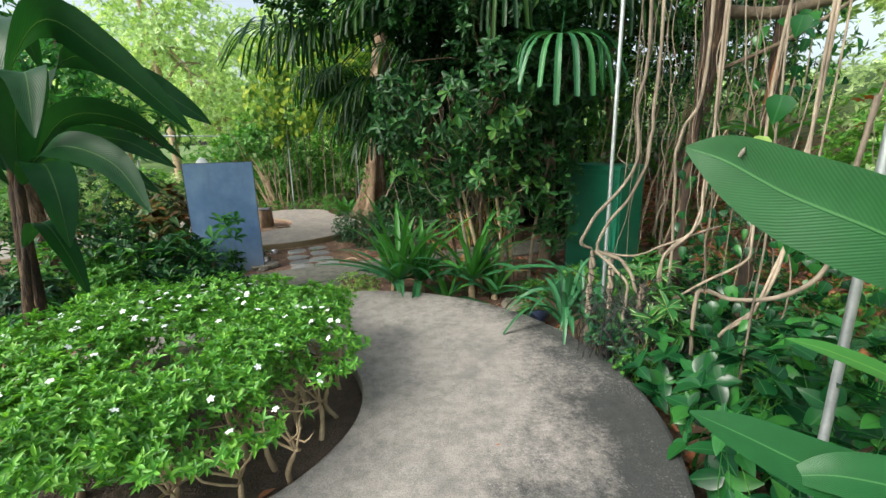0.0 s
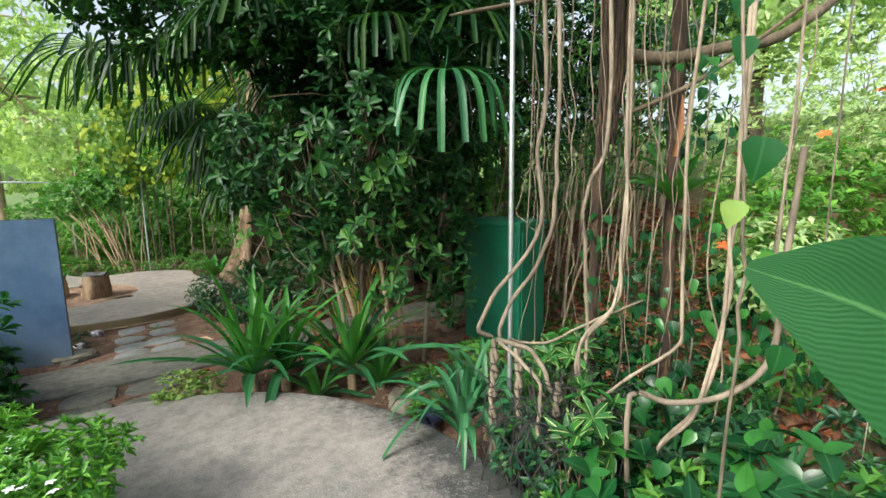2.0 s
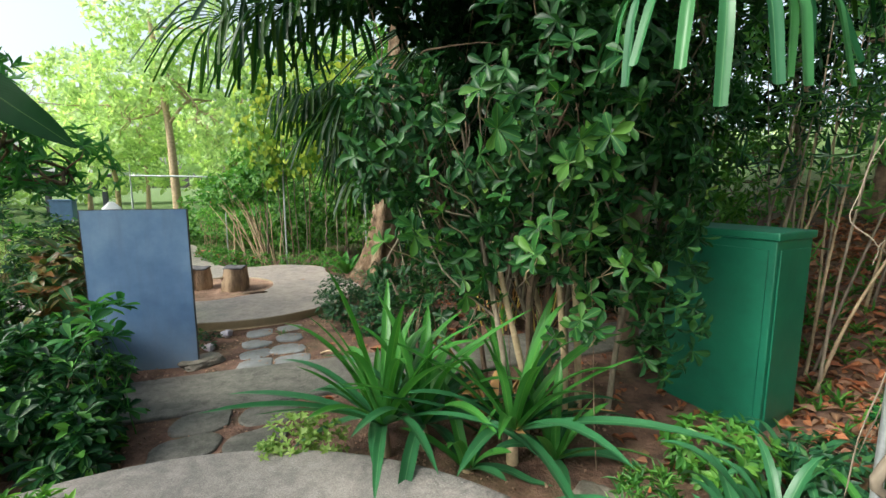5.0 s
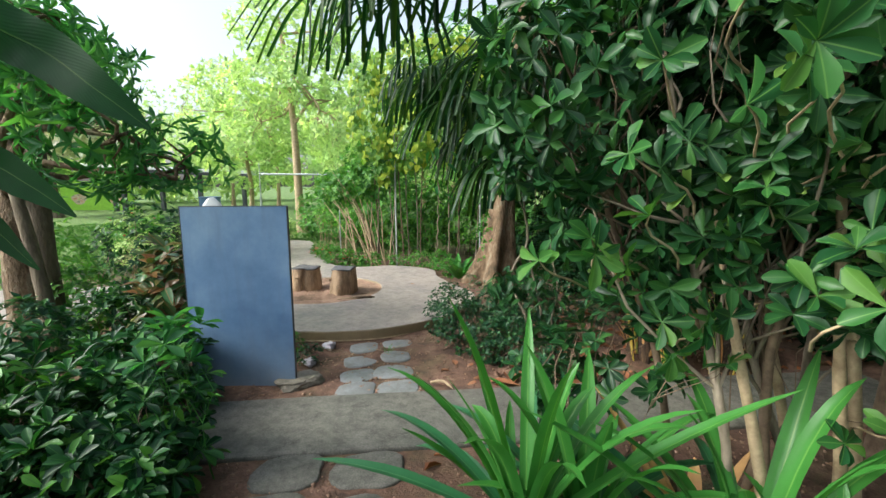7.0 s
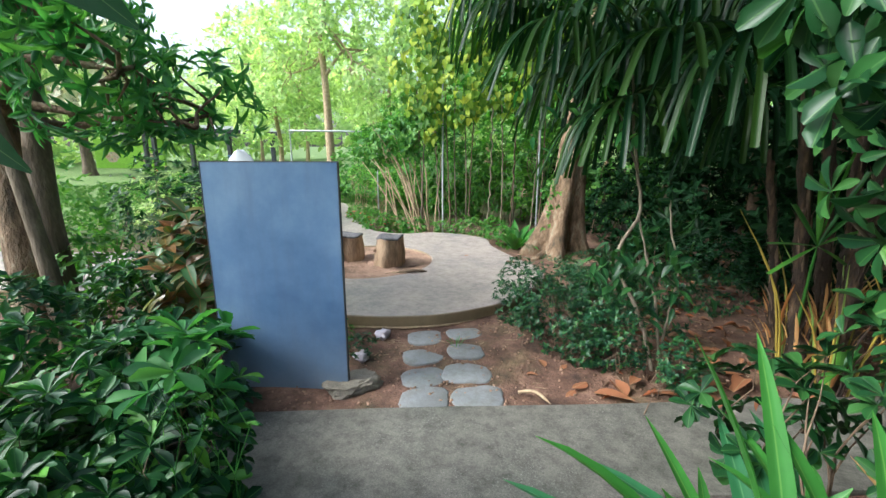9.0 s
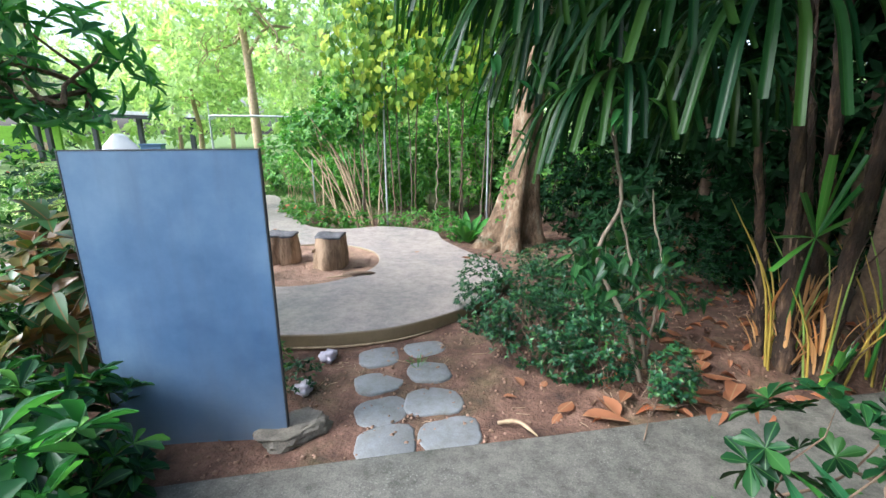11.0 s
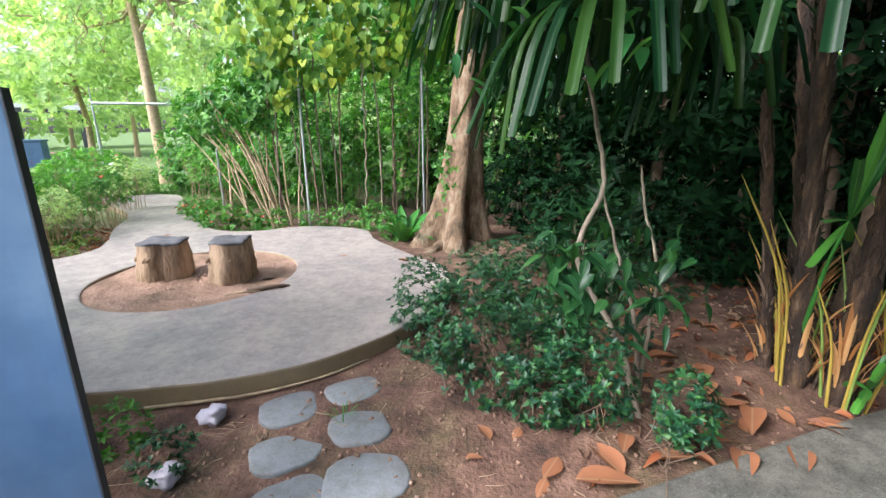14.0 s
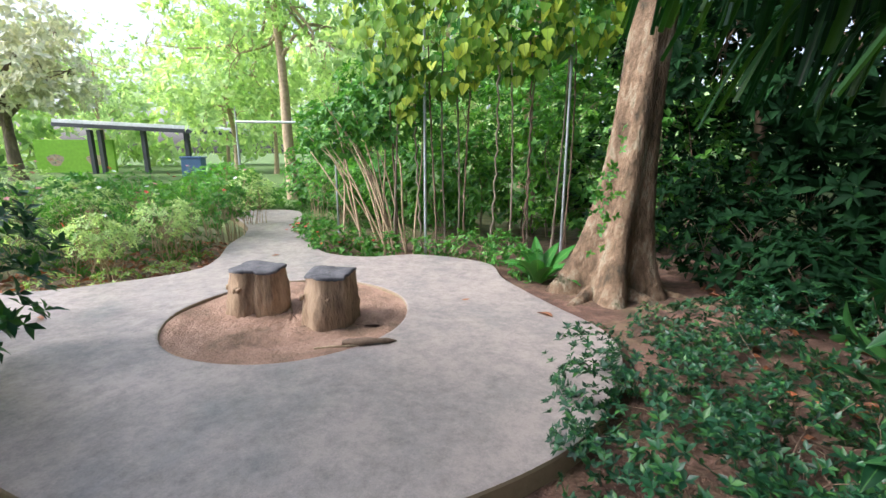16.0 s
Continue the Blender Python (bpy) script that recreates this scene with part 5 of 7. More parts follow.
bush("ground_cover", "low dark green ground cover under the trees", (-0.6, 8.9), [((-0.9, 8.9, -0.08), (0.5, 0.5, 0.22)), ((-0.3, 8.6, -0.08), (0.5, 0.5, 0.2)), ((-1.1, 9.7, -0.08), (0.5, 0.5, 0.2)), ((-0.4, 9.8, 0.0), (0.6, 0.6, 0.35)), ((0.3, 9.7, 0.1), (0.6, 0.6, 0.45)), ((-0.5, 8.1, -0.05), (0.45, 0.4, 0.22)), ((-1.0, 9.3, 0.0), (0.5, 0.4, 0.3)), ((0.1, 8.9, 0.0), (0.5, 0.5, 0.3)), ((-0.9, 8.35, -0.05), (0.5, 0.45, 0.2))], 2000, F_OVATE2, L_SMALL, 6, 1.0, 0.052, 0.45, 8, M_DARKSTEM, 0.005, gaps=0.2, gap_scale=2.5)
sp = thing("sapling", (-0.60, 7.42, -0.25), "slender bare-stemmed sapling with leafy top", "tree")
for line, r in (([(-0.50, 7.1, -0.28), (-0.61, 7.19, 0.13), (-0.69, 7.25, 0.31), (-0.85, 7.37, 0.65), (-0.71, 7.50, 0.99), (-0.75, 7.57, 1.29), (-0.81, 7.66, 1.64), (-0.87, 7.75, 2.3)], 0.021), ([(-0.45, 7.3, -0.28), (-0.53, 7.34, 0.28), (-0.61, 7.41, 0.59), (-0.71, 7.49, 0.95)], 0.017),
                ([(-0.48, 7.3, -0.28), (-0.44, 7.37, 0.15), (-0.39, 7.47, 0.52), (-0.46, 7.54, 0.84), (-0.49, 7.61, 1.10)], 0.014), ([(-0.75, 7.57, 1.3), (-0.9, 7.3, 1.7), (-1.0, 7.05, 1.85)], 0.009)):
    g = Geo(); tube(g, spline(line, 30) + rng.normal(0, 0.003, (30, 3)), [r * 0.82, r * 0.66, r * 0.45], 8, 0.08); part("stem", g, M_ROOT, sp)
g = Geo()
tips = np.concatenate([rng.normal(0, 1, (46, 3)) * (0.24, 0.22, 0.14) + (-0.95, 7.08, 1.86), rng.normal(0, 1, (34, 3)) * (0.22, 0.14, 0.16) + (-0.58, 7.36, 0.55), rng.normal(0, 1, (16, 3)) * (0.12, 0.1, 0.1) + (-0.95, 7.3, 0.55)])
top_leaves = Geo()
for tips_, geo_ in ((tips[:22], top_leaves), (tips[46:], g)):
    dd = rng.normal(0, 1, (len(tips_) * 3, 3)) * (1, 1, 0.25) + (0, 0, -0.75)
    leaves(geo_, F_OVATE, np.repeat(tips_, 3, 0) + rng.normal(0, 0.05, dd.shape), dd, np.tile([0, -0.3, 1.0], (len(dd), 1)), rng.uniform(0.09, 0.17, len(dd)), rng.uniform(0.035, 0.062, len(dd)))
part("top_foliage", top_leaves, L_TREE, sp, "light green drooping leaflets")
part("foliage", g, L_SHRUB, sp)

# ---- big buttressed tree at the pad ----
bt = thing("buttressed_tree", (-1.80, 10.8, -0.26), "tall tree with smooth brown trunk and flaring buttress roots", "tree")
n, rows = 40, 34
a = np.linspace(0, 2 * np.pi, n, endpoint=False)
v = []
for k in range(rows):
    z = -0.32 + 6.4 * (k / (rows - 1)) ** 1.35
    t = max(0.0, (z + 0.3))
    r = 0.185 + 0.34 * math.exp(-t / 0.62)
    lob = 1 + (0.34 * math.exp(-t / 0.9) + 0.05) * np.cos(5 * a + 0.8) + 0.04 * np.sin(9 * a + 3 * z) * math.exp(-t / 1.5) + 0.012 * np.sin(4 * z + 3 * a)
    cx, cy = -1.80 + 0.10 * t + 0.02 * math.sin(2 * z), 10.8 + 0.03 * t
    v.append(np.stack([cx + r * lob * np.cos(a), cy + r * lob * np.sin(a), np.full(n, z)], -1))
i, j = np.meshgrid(np.arange(rows - 1), np.arange(n), indexing="ij")
part("trunk", Geo().add(np.array(v), np.stack([i * n + j, i * n + (j + 1) % n, (i + 1) * n + (j + 1) % n, (i + 1) * n + j], -1)), M_TRUNK, bt)
for az, ln in ((-0.9, 0.75), (-2.2, 0.5), (-0.2, 0.9), (0.8, 0.8), (2.6, 0.6)):
    g = Geo()
    pts = [(-1.8 + s * math.cos(az + 0.25 * math.sin(3 * s)), 10.8 + s * math.sin(az + 0.25 * math.sin(3 * s)), -0.16 - 0.12 * (s - 0.3)) for s in np.linspace(0.3, 0.5 + ln, 9)]
    tube(g, pts, [0.09, 0.05, 0.02], 8, 0.05)
    part("root", g, M_TRUNK, bt)
blobs = [((-1.2, 10.6, 6.4), (2.6, 2.2, 1.4)), ((0.6, 11.5, 6.0), (2.2, 2.2, 1.5)), ((-3.0, 11.5, 6.6), (2.0, 2.0, 1.1))]
q, d = blob_points(blobs, 1500, 0.4, 0.1, 0.8)
g = Geo(); rosettes(g, F_OVATE2, q, unit(d + (0, 0, 0.3) + rng.normal(0, 0.4, q.shape)), 6, 1.1, 0.17, 0.45); part("crown", g, L_DARK, bt)
g = Geo()
stems_to(g, [(-1.25, 10.98, 5.6)] * 9, q[rng.choice(len(q), 9)], 0.09, 0.02, 0.1, 8, 7)
part("limb", g, M_TRUNK, bt)
g = Geo()
tips = rng.normal(0, 1, (40, 3)) * (0.06, 0.04, 0.3) + (-1.85, 10.30, 0.85)
rosettes(g, F_OVATE2, tips, unit(rng.normal(0, 0.4, tips.shape) + (0, -1, 0)), 4, 1.1, 0.05, 0.6)
tagged(part("climber", g, L_MID, bt, "small climbing leaves on the bark"), kind="stuff")

# ---- trellis vine, stem shrubs and border behind the pad ----
tv = thing("trellis_vine", (-3.3, 11.9, -0.2), "heart-leaved vine hanging in a thick curtain from the trellis", "vine")
q, d = blob_points([((-4.5, 11.35, 3.0), (0.55, 0.45, 1.0)), ((-3.7, 11.5, 2.7), (0.7, 0.45, 0.85)), ((-2.9, 11.75, 2.9), (0.7, 0.45, 0.85)), ((-2.2, 12.0, 3.1), (0.6, 0.45, 0.9)), ((-3.4, 11.7, 3.8), (1.8, 0.6, 0.8)), ((-4.2, 11.3, 2.0), (0.22, 0.25, 0.4))], 2300, 0.6, 0.1, 2.0)
g = Geo()
dn = unit(np.stack([rng.normal(0, 0.35, len(q)), -0.45 + rng.normal(0, 0.3, len(q)), np.full(len(q), -1.0)], -1))
leaves(g, F_HEART, q, dn, unit(d * 0.5 + (0, -1, 0.4)), rng.uniform(0.09, 0.17, len(q)), rng.uniform(0.08, 0.145, len(q)))
part("foliage", g, L_HEART, tv)
for k in range(13):
    x = -4.6 + 0.19 * k + rng.normal(0, 0.06)
    y = 11.5 + 0.12 * k * 0.5 + rng.normal(0, 0.1)
    g = Geo()
    zz = np.linspace(-0.25, 2.6, 30)
    ph, am, fq = rng.uniform(0, 6), rng.choice([0.003, 0.005, 0.004, 0.018]), rng.uniform(9, 24)
    tube(g, np.stack([x + am * np.sin(fq * zz + ph) + 0.06 * np.sin(0.9 * zz + ph), y + am * np.cos(fq * zz + ph), zz], -1), [0.014, 0.011], 6, 0.08)
    part("stem", g, M_ROOT if k % 3 else M_DARKSTEM, tv, "twisting bare vine stem")

st = thing("cane_shrub", (-4.75, 11.5, -0.2), "tall shrub with many bare pale canes and leafy top", "shrub")
q, d = blob_points([((-5.2, 11.7, 1.55), (0.65, 0.5, 0.45)), ((-4.6, 11.6, 1.75), (0.6, 0.5, 0.5)), ((-5.8, 12.0, 1.5), (0.6, 0.5, 0.5)), ((-5.0, 12.0, 2.2), (0.6, 0.5, 0.4))], 750, 0.5, 0.12, 2.0)
g = Geo(); rosettes(g, F_OVATE2, q, unit(d + (0, 0, 0.6) + rng.normal(0, 0.3, q.shape)), 6, 1.15, 0.105, 0.48); part("foliage", g, L_MID, st)
for k in range(20):
    b = np.array([-4.62 + rng.normal(0, 0.30), 11.5 + rng.normal(0, 0.12), -0.25])
    e = np.array([b[0] - 0.25 - 0.055 * k + rng.normal(0, 0.2), 11.7 + rng.normal(0, 0.2), rng.uniform(1.2, 2.0)])
    g = Geo()
    tube(g, spline([b, b + (e - b) * (0.25, 0.3, 0.35), b + (e - b) * (0.55, 0.6, 0.7) + rng.normal(0, 0.04, 3), e], 10), [0.016, 0.012, 0.006], 6, 0.05)
    part("cane", g, M_STEM, st)
for k in range(9):
    flower(st, q[rng.integers(len(q))] + (0, -0.1, 0.1), 0.035, M_YELLOW, "cream flower")

rb = bush("border_plant", "low border of small green leaves with red flowers", (-5.2, 11.05), [((-5.75, 11.55, 0.02), (0.35, 0.22, 0.26)), ((-5.3, 11.15, 0.02), (0.35, 0.2, 0.27)), ((-4.85, 11.02, 0.0), (0.32, 0.18, 0.24)), ((-4.5, 11.15, -0.02), (0.28, 0.2, 0.22)), ((-6.3, 12.1, 0.0), (0.35, 0.25, 0.24))], 520, F_OVATE2, L_MID, 6, 1.0, 0.06, 0.55, 8, M_DARKSTEM, 0.005, category="plant")
for k in range(26):
    x = rng.uniform(-6.2, -4.5)
    flower(rb, (x, 11.0 + 0.55 * max(0, -x - 5.2) - 0.12 + rng.normal(0, 0.06), rng.uniform(0.02, 0.25)), 0.022, M_RED, "tiny red flower")
bush("weed_border", "mixed low weeds at the pad edge", (-3.5, 11.4), [((-3.95, 11.42, -0.05), (0.3, 0.2, 0.2)), ((-3.4, 11.4, 0.0), (0.35, 0.25, 0.28)), ((-2.95, 11.25, 0.0), (0.25, 0.25, 0.3)), ((-2.6, 10.85, -0.02), (0.2, 0.2, 0.25))], 340, F_OVATE2, L_MID, 6, 1.0, 0.07, 0.4, 8, M_STEM, 0.005, gaps=0.1, gap_scale=3)
fe = thing("nest_fern", (-2.45, 10.75, -0.24), "bright green nest fern with long wavy fronds at the tree foot", "fern")
for k in range(13):
    az = k * 2.4
    g = Geo()
    ribbon(g, strap_line((-2.45, 10.75, -0.2), az, rng.uniform(0.55, 0.8), rng.uniform(0.75, 1.2), rng.uniform(0.2, 0.5)), 0.15, np.array([-math.sin(az), math.cos(az), 0]), 0.3, 0.12, "lance")
    part("frond", g, L_STRAP, fe)

# ---- flower bed beyond the pad ----
# Two bushes in five share the far leaf colour, paled for sun and haze
for k, (x, y, h, w) in enumerate([(-6.95, 9.25, 0.62, 0.42), (-7.6, 9.5, 0.8, 0.5), (-7.05, 10.2, 0.75, 0.4), (-7.7, 10.6, 0.85, 0.55), (-7.2, 11.3, 0.8, 0.45), (-8.6, 10.2, 0.85, 0.6), (-8.2, 11.6, 0.95, 0.6), (-7.75, 12.4, 0.9, 0.5), (-9.3, 9.6, 0.9, 0.7), (-9.2, 11.3, 0.95, 0.7), (-10.3, 10.4, 1.0, 0.8), (-8.8, 13.0, 1.0, 0.7), (-8.2, 8.9, 0.75, 0.55), (-7.3, 13.7, 1.1, 0.7), (-6.4, 13.1, 1.0, 0.6)]):
    z = float(gz(x, y))
    b = bush("garden_bush", "airy light green garden bush with thin stems", (x, y), [((x, y, z + h * 0.72), (w, w, h * 0.34)), ((x + 0.15, y - 0.1, z + h * 0.92), (w * 0.6, w * 0.6, h * 0.28))], 230, F_OVATE2, (L_FAR, L_BED, L_FAR, L_BED, L_MID)[k % 5], 6, 1.05, 0.062, 0.36, 14, M_STEM, 0.007, gaps=0.25, gap_scale=2.5, stem_spread=0.12, group="flower bed bushes")
    for m in range(3):
        flower(b, (x + rng.normal(0, w * 0.5), y + rng.normal(0, w * 0.5), z + h * 1.15 + rng.uniform(-0.1, 0.08)), 0.03, (M_PINK, M_WHITE, M_RED)[m], "small open flower")
bush("bed_edging", "low pale green edging plants in dark soil", (-6.5, 9.6), [((-6.55, 9.15, -0.12), (0.25, 0.25, 0.14)), ((-6.4, 9.6, -0.12), (0.2, 0.3, 0.13)), ((-6.6, 10.1, -0.12), (0.2, 0.3, 0.13)), ((-7.0, 8.8, -0.12), (0.3, 0.2, 0.14))], 190, F_OVATE2, L_VARIEG, 5, 1.1, 0.05, 0.4, 4, M_STEM, 0.004, category="plant")

# ---- banyan with hanging roots ----
by = thing("banyan_tree", (2.6, 3.85, -0.25), "banyan tree with many pale hanging aerial roots", "tree")


def root(line, r0, r1, label="", n=30, wav=0.012, mat=None, twist=False):
    p = spline(line, n)
    t = np.linspace(0, 1, n)
    ph = rng.uniform(0, 6.3, 2)
    p = p + np.stack([wav * np.sin(16 * t + ph[0]) + 0.5 * wav * np.sin(41 * t + ph[1]), wav * np.sin(13 * t + ph[1]), 0 * t], -1)
    g = Geo()
    if twist:
        for s in (0, math.pi):
            tube(g, p + np.stack([r0 * 0.9 * np.cos(20 * t + s), r0 * 0.9 * np.sin(20 * t + s), 0 * t], -1), [r0, r1], 7, 0.06)
    else:
        tube(g, p, [r0, (r0 + r1) / 2, r1], 8, 0.05)
    return part("aerial_root", g, mat or M_ROOT, by, label)


root([(1.84, 3.35, 4.2), (1.89, 3.23, 2.36), (1.81, 3.18, 1.96), (1.82, 3.11, 1.44), (1.52, 3.10, 1.07), (1.42, 3.08, 0.86), (1.51, 3.06, 0.80)], 0.014, 0.014, "looping pale root", wav=0.008)
root([(2.01, 3.38, 4.2), (1.97, 3.24, 2.13), (1.94, 3.17, 1.65), (1.82, 3.13, 1.25), (1.58, 3.12, 0.90), (1.54, 3.10, 0.74)], 0.014, 0.013)
root([(2.50, 3.63, 4.2), (2.46, 3.49, 2.24), (2.32, 3.44, 1.72), (2.25, 3.40, 1.36), (2.27, 3.33, 0.6), (2.3, 3.3, -0.2)], 0.016, 0.012)
root([(2.43, 3.27, 4.2), (2.39, 3.12, 2.02), (2.31, 3.02, 1.25), (2.26, 2.99, 0.98), (2.03, 2.98, 0.73), (2.03, 2.96, 0.4), (2.02, 2.95, -0.2)], 0.011, 0.010, "thick twisted root", twist=True, wav=0.004, n=60)
root([(2.95, 2.88, 4.2), (2.84, 2.74, 1.93), (2.76, 2.68, 1.39), (2.71, 2.63, 0.98), (2.54, 2.58, 0.49), (2.29, 2.58, 0.23), (2.2, 2.55, -0.2)], 0.012, 0.011, "thick pale root", twist=True, wav=0.004, n=60)
root([(3.1, 2.6, 1.9), (2.95, 2.52, 1.14), (2.87, 2.48, 0.78), (2.63, 2.48, 0.60), (2.32, 2.52, 0.56), (2.14, 2.55, 0.62), (2.08, 2.54, 0.50), (2.08, 2.50, -0.2)], 0.018, 0.014, "bent pale root", wav=0.006)
root([(2.75, 2.95, 3.2), (2.64, 2.90, 1.80), (2.56, 2.79, 0.93), (2.53, 2.77, 0.76), (2.15, 2.79, 0.53), (2.03, 2.78, 0.38), (2.08, 2.73, -0.15)], 0.011, 0.009)
root([(1.60, 3.07, 0.78), (1.75, 3.07, 0.74), (1.94, 3.05, 0.77), (2.22, 3.03, 0.90), (2.48, 3.01, 0.99)], 0.009, 0.007)
root([(1.53, 3.06, 0.79), (1.73, 3.02, 0.70), (1.87, 2.96, 0.45), (2.04, 2.92, 0.27), (2.05, 2.87, -0.2)], 0.016, 0.013)
root([(1.55, 3.05, 0.78), (1.72, 2.85, 0.55), (1.68, 2.75, 0.3), (1.85, 2.72, 0.12), (1.9, 2.6, -0.2)], 0.012, 0.009)
for line in ([(1.52, 3.08, 0.78), (1.50, 3.06, 0.4), (1.49, 3.02, -0.2)], [(1.66, 3.06, 0.72), (1.66, 3.02, 0.3), (1.65, 2.98, -0.2)], [(1.86, 2.90, 0.55), (1.84, 2.88, 0.2), (1.86, 2.85, -0.2)], [(2.05, 2.75, 0.5), (2.02, 2.72, 0.2), (2.03, 2.7, -0.2)]):
    root(line, 0.015, 0.013, "twisted dark-bound root", 44, 0.003, M_ROOT, True)
    ln_ = spline(line, 40)
    for c in ln_[3:36:4]:
        a = np.linspace(0, 2 * np.pi, 11)
        g = Geo(); tube(g, np.stack([c[0] + 0.033 * np.cos(a), c[1] + 0.033 * np.sin(a), c[2] + 0.018 * np.sin(a + c[2] * 40)], -1), [0.0045, 0.0045], 5); part("tie", g, M_CHAIN, by, "black twine tied round the root")
g = Geo()
for k in range(120):
    b = np.array([1.45 + 0.65 * rng.random(), 3.05 - 0.35 * rng.random(), -0.24])
    e = b + rng.normal(0, 1, 3) * (0.16, 0.12, 0.12) + (0.05, 0, 0.62)
    tube(g, spline([b, (b + e) / 2 + rng.normal(0, 0.09, 3), e, e + rng.normal(0, 0.12, 3)], 9), [0.005, 0.003], 5)
tagged(part("dark_tangle", g, M_CHAIN, by, "tangle of thin blackened roots"), kind="stuff")
for k in range(22):
    x = 1.95 + 1.7 * rng.random() ** 1.3
    y = 3.1 + 1.2 * rng.random()
    zb = rng.choice([-0.2, 0.3, 0.9, 1.3])
    root([(x + rng.normal(0, 0.12), y + 0.1, 4.2), (x + rng.normal(0, 0.06), y, 2.6), (x + rng.normal(0, 0.06), y, 1.6), (x + rng.normal(0, 0.08), y, zb)], rng.choice([0.002, 0.003, 0.005, 0.007]), 0.003, n=40, wav=rng.uniform(0.014, 0.04))
for x, y, zb in ((2.75, 3.33, 0.3), (3.41, 3.68, 1.0), (2.02, 3.8, 1.2), (3.8, 3.0, 0.2), (3.2, 2.2, 0.3), (2.35, 2.0, 1.2)):
    root([(x + 0.03, y + 0.02, 4.2), (x, y, 2.2), (x - 0.03, y, zb)], 0.006, 0.005, "straight thin root", 8, 0.002)
for line, r in (([(2.85, 4.15, 4.6), (2.72, 4.00, 2.46), (2.61, 3.87, 1.43), (2.56, 3.79, 0.5), (2.55, 3.78, -0.35)], (0.06, 0.042, 0.036, 0.05)), ([(3.35, 4.0, 4.6), (3.21, 3.78, 2.04), (3.13, 3.66, 1.11), (3.10, 3.59, -0.2)], (0.07, 0.05, 0.045, 0.06))):
    g = Geo(); tube(g, spline(line, 26), r, 12, 0.06); part("trunk", g, M_FIBRE, by, "dark lichen-striped trunk")
hv2 = thing("heart_leaf_vine", (2.75, 3.7, -0.25), "leafy vine clambering over the banyan trunk and roots", "vine")
q, d = blob_points([((2.7, 3.7, 1.0), (0.3, 0.3, 0.7)), ((3.3, 3.6, 1.0), (0.45, 0.4, 0.6)), ((3.0, 3.0, 0.5), (0.6, 0.5, 0.45)), ((2.5, 2.7, 0.25), (0.5, 0.5, 0.3)), ((3.6, 3.0, 0.8), (0.5, 0.5, 0.5)), ((3.3, 3.7, 2.3), (0.5, 0.4, 0.4))], 380, 0.4, 0.25, 2.0)
g = Geo(); leaves(g, F_HEART, q, unit(np.stack([rng.normal(0, 0.5, len(q)), rng.normal(-0.3, 0.4, len(q)), np.full(len(q), -0.8)], -1)), unit(d + (-0.3, -1, 0.8)), rng.uniform(0.06, 0.13, len(q)), rng.uniform(0.05, 0.10, len(q))); part("foliage", g, L_POTHOS, hv2)
for x, y in ((2.68, 3.72), (3.22, 3.6), (2.95, 3.0), (3.5, 3.05)):
    g = Geo(); tube(g, spline([(x, y, -0.28), (x + 0.08, y - 0.05, 0.5), (x - 0.05, y, 1.2), (x + 0.05, y, 2.2)], 16), [0.008, 0.005], 6, 0.08); part("stem", g, M_ROOT, hv2)
for k in range(26):
    a = rng.uniform(0, 6.28)
    root([(2.68 + 0.1 * math.cos(a), 3.8 + 0.1 * math.sin(a), 4.3), (2.62 + 0.08 * math.cos(a), 3.73 + 0.08 * math.sin(a), 2.6), (2.55 + 0.06 * math.cos(a + 1), 3.66 + 0.06 * math.sin(a + 1), rng.uniform(1.85, 2.1))], 0.013, 0.007, "root in a dense hanging bundle", 16, 0.008, M_FIBRE)
for line, r in (([(2.75, 4.0, 2.75), (3.16, 3.83, 2.68), (3.62, 3.78, 2.77), (4.03, 3.73, 2.84), (4.6, 3.7, 3.2)], 0.055), ([(2.7, 3.9, 2.2), (3.3, 3.6, 2.5), (4.1, 3.4, 3.1)], 0.02), ([(2.9, 4.1, 3.3), (2.2, 3.9, 3.1), (1.4, 3.8, 2.9)], 0.02)):
    g = Geo(); tube(g, spline(line, 14), [r, r * 0.7], 9, 0.05); part("limb", g, M_BARK, by)
# Orange ribbon put here for the warm light where roots cross
g = Geo(); ribbon(g, spline([(2.96, 3.40, 2.32), (2.92, 3.36, 2.1), (2.88, 3.35, 1.90)], 6), 0.06, np.array([1.0, 0.1, 0]), 0.5, 0.1, "blunt"); part("orange_lit_patch", g, L_DRY, by, "orange patch standing for warm light on crossing roots")
q, d = blob_points([((3.0, 4.2, 5.0), (2.2, 1.8, 0.9)), ((4.8, 3.8, 4.6), (1.8, 1.6, 0.9)), ((1.8, 3.0, 5.2), (1.6, 1.5, 0.7))], 420, 0.4, 0.15, 0.9)
g = Geo(); rosettes(g, F_OVATE2, q, unit(d + rng.normal(0, 0.4, q.shape)), 6, 1.1, 0.13, 0.45); part("crown", g, L_SHRUB, by)
nf = thing("nest_fern", (3.12, 3.62, 1.5), "large nest fern growing on a banyan trunk", "fern")
for k in range(15):
    az = k * 2.4
    g = Geo()
    pts = np.array(strap_line((3.15, 3.66, 1.55), az, rng.uniform(0.5, 0.75), rng.uniform(0.5, 1.35), rng.uniform(0.2, 0.55)))
    ribbon(g, pts, 0.14, np.array([-math.sin(az), math.cos(az), 0]), 0.3, 0.06, "lance"); part("frond", g, L_STRAP, nf)
hv = thing("heart_leaf_vine", (1.9, 1.75, -0.25), "climbing vine with large heart-shaped leaves", "vine")
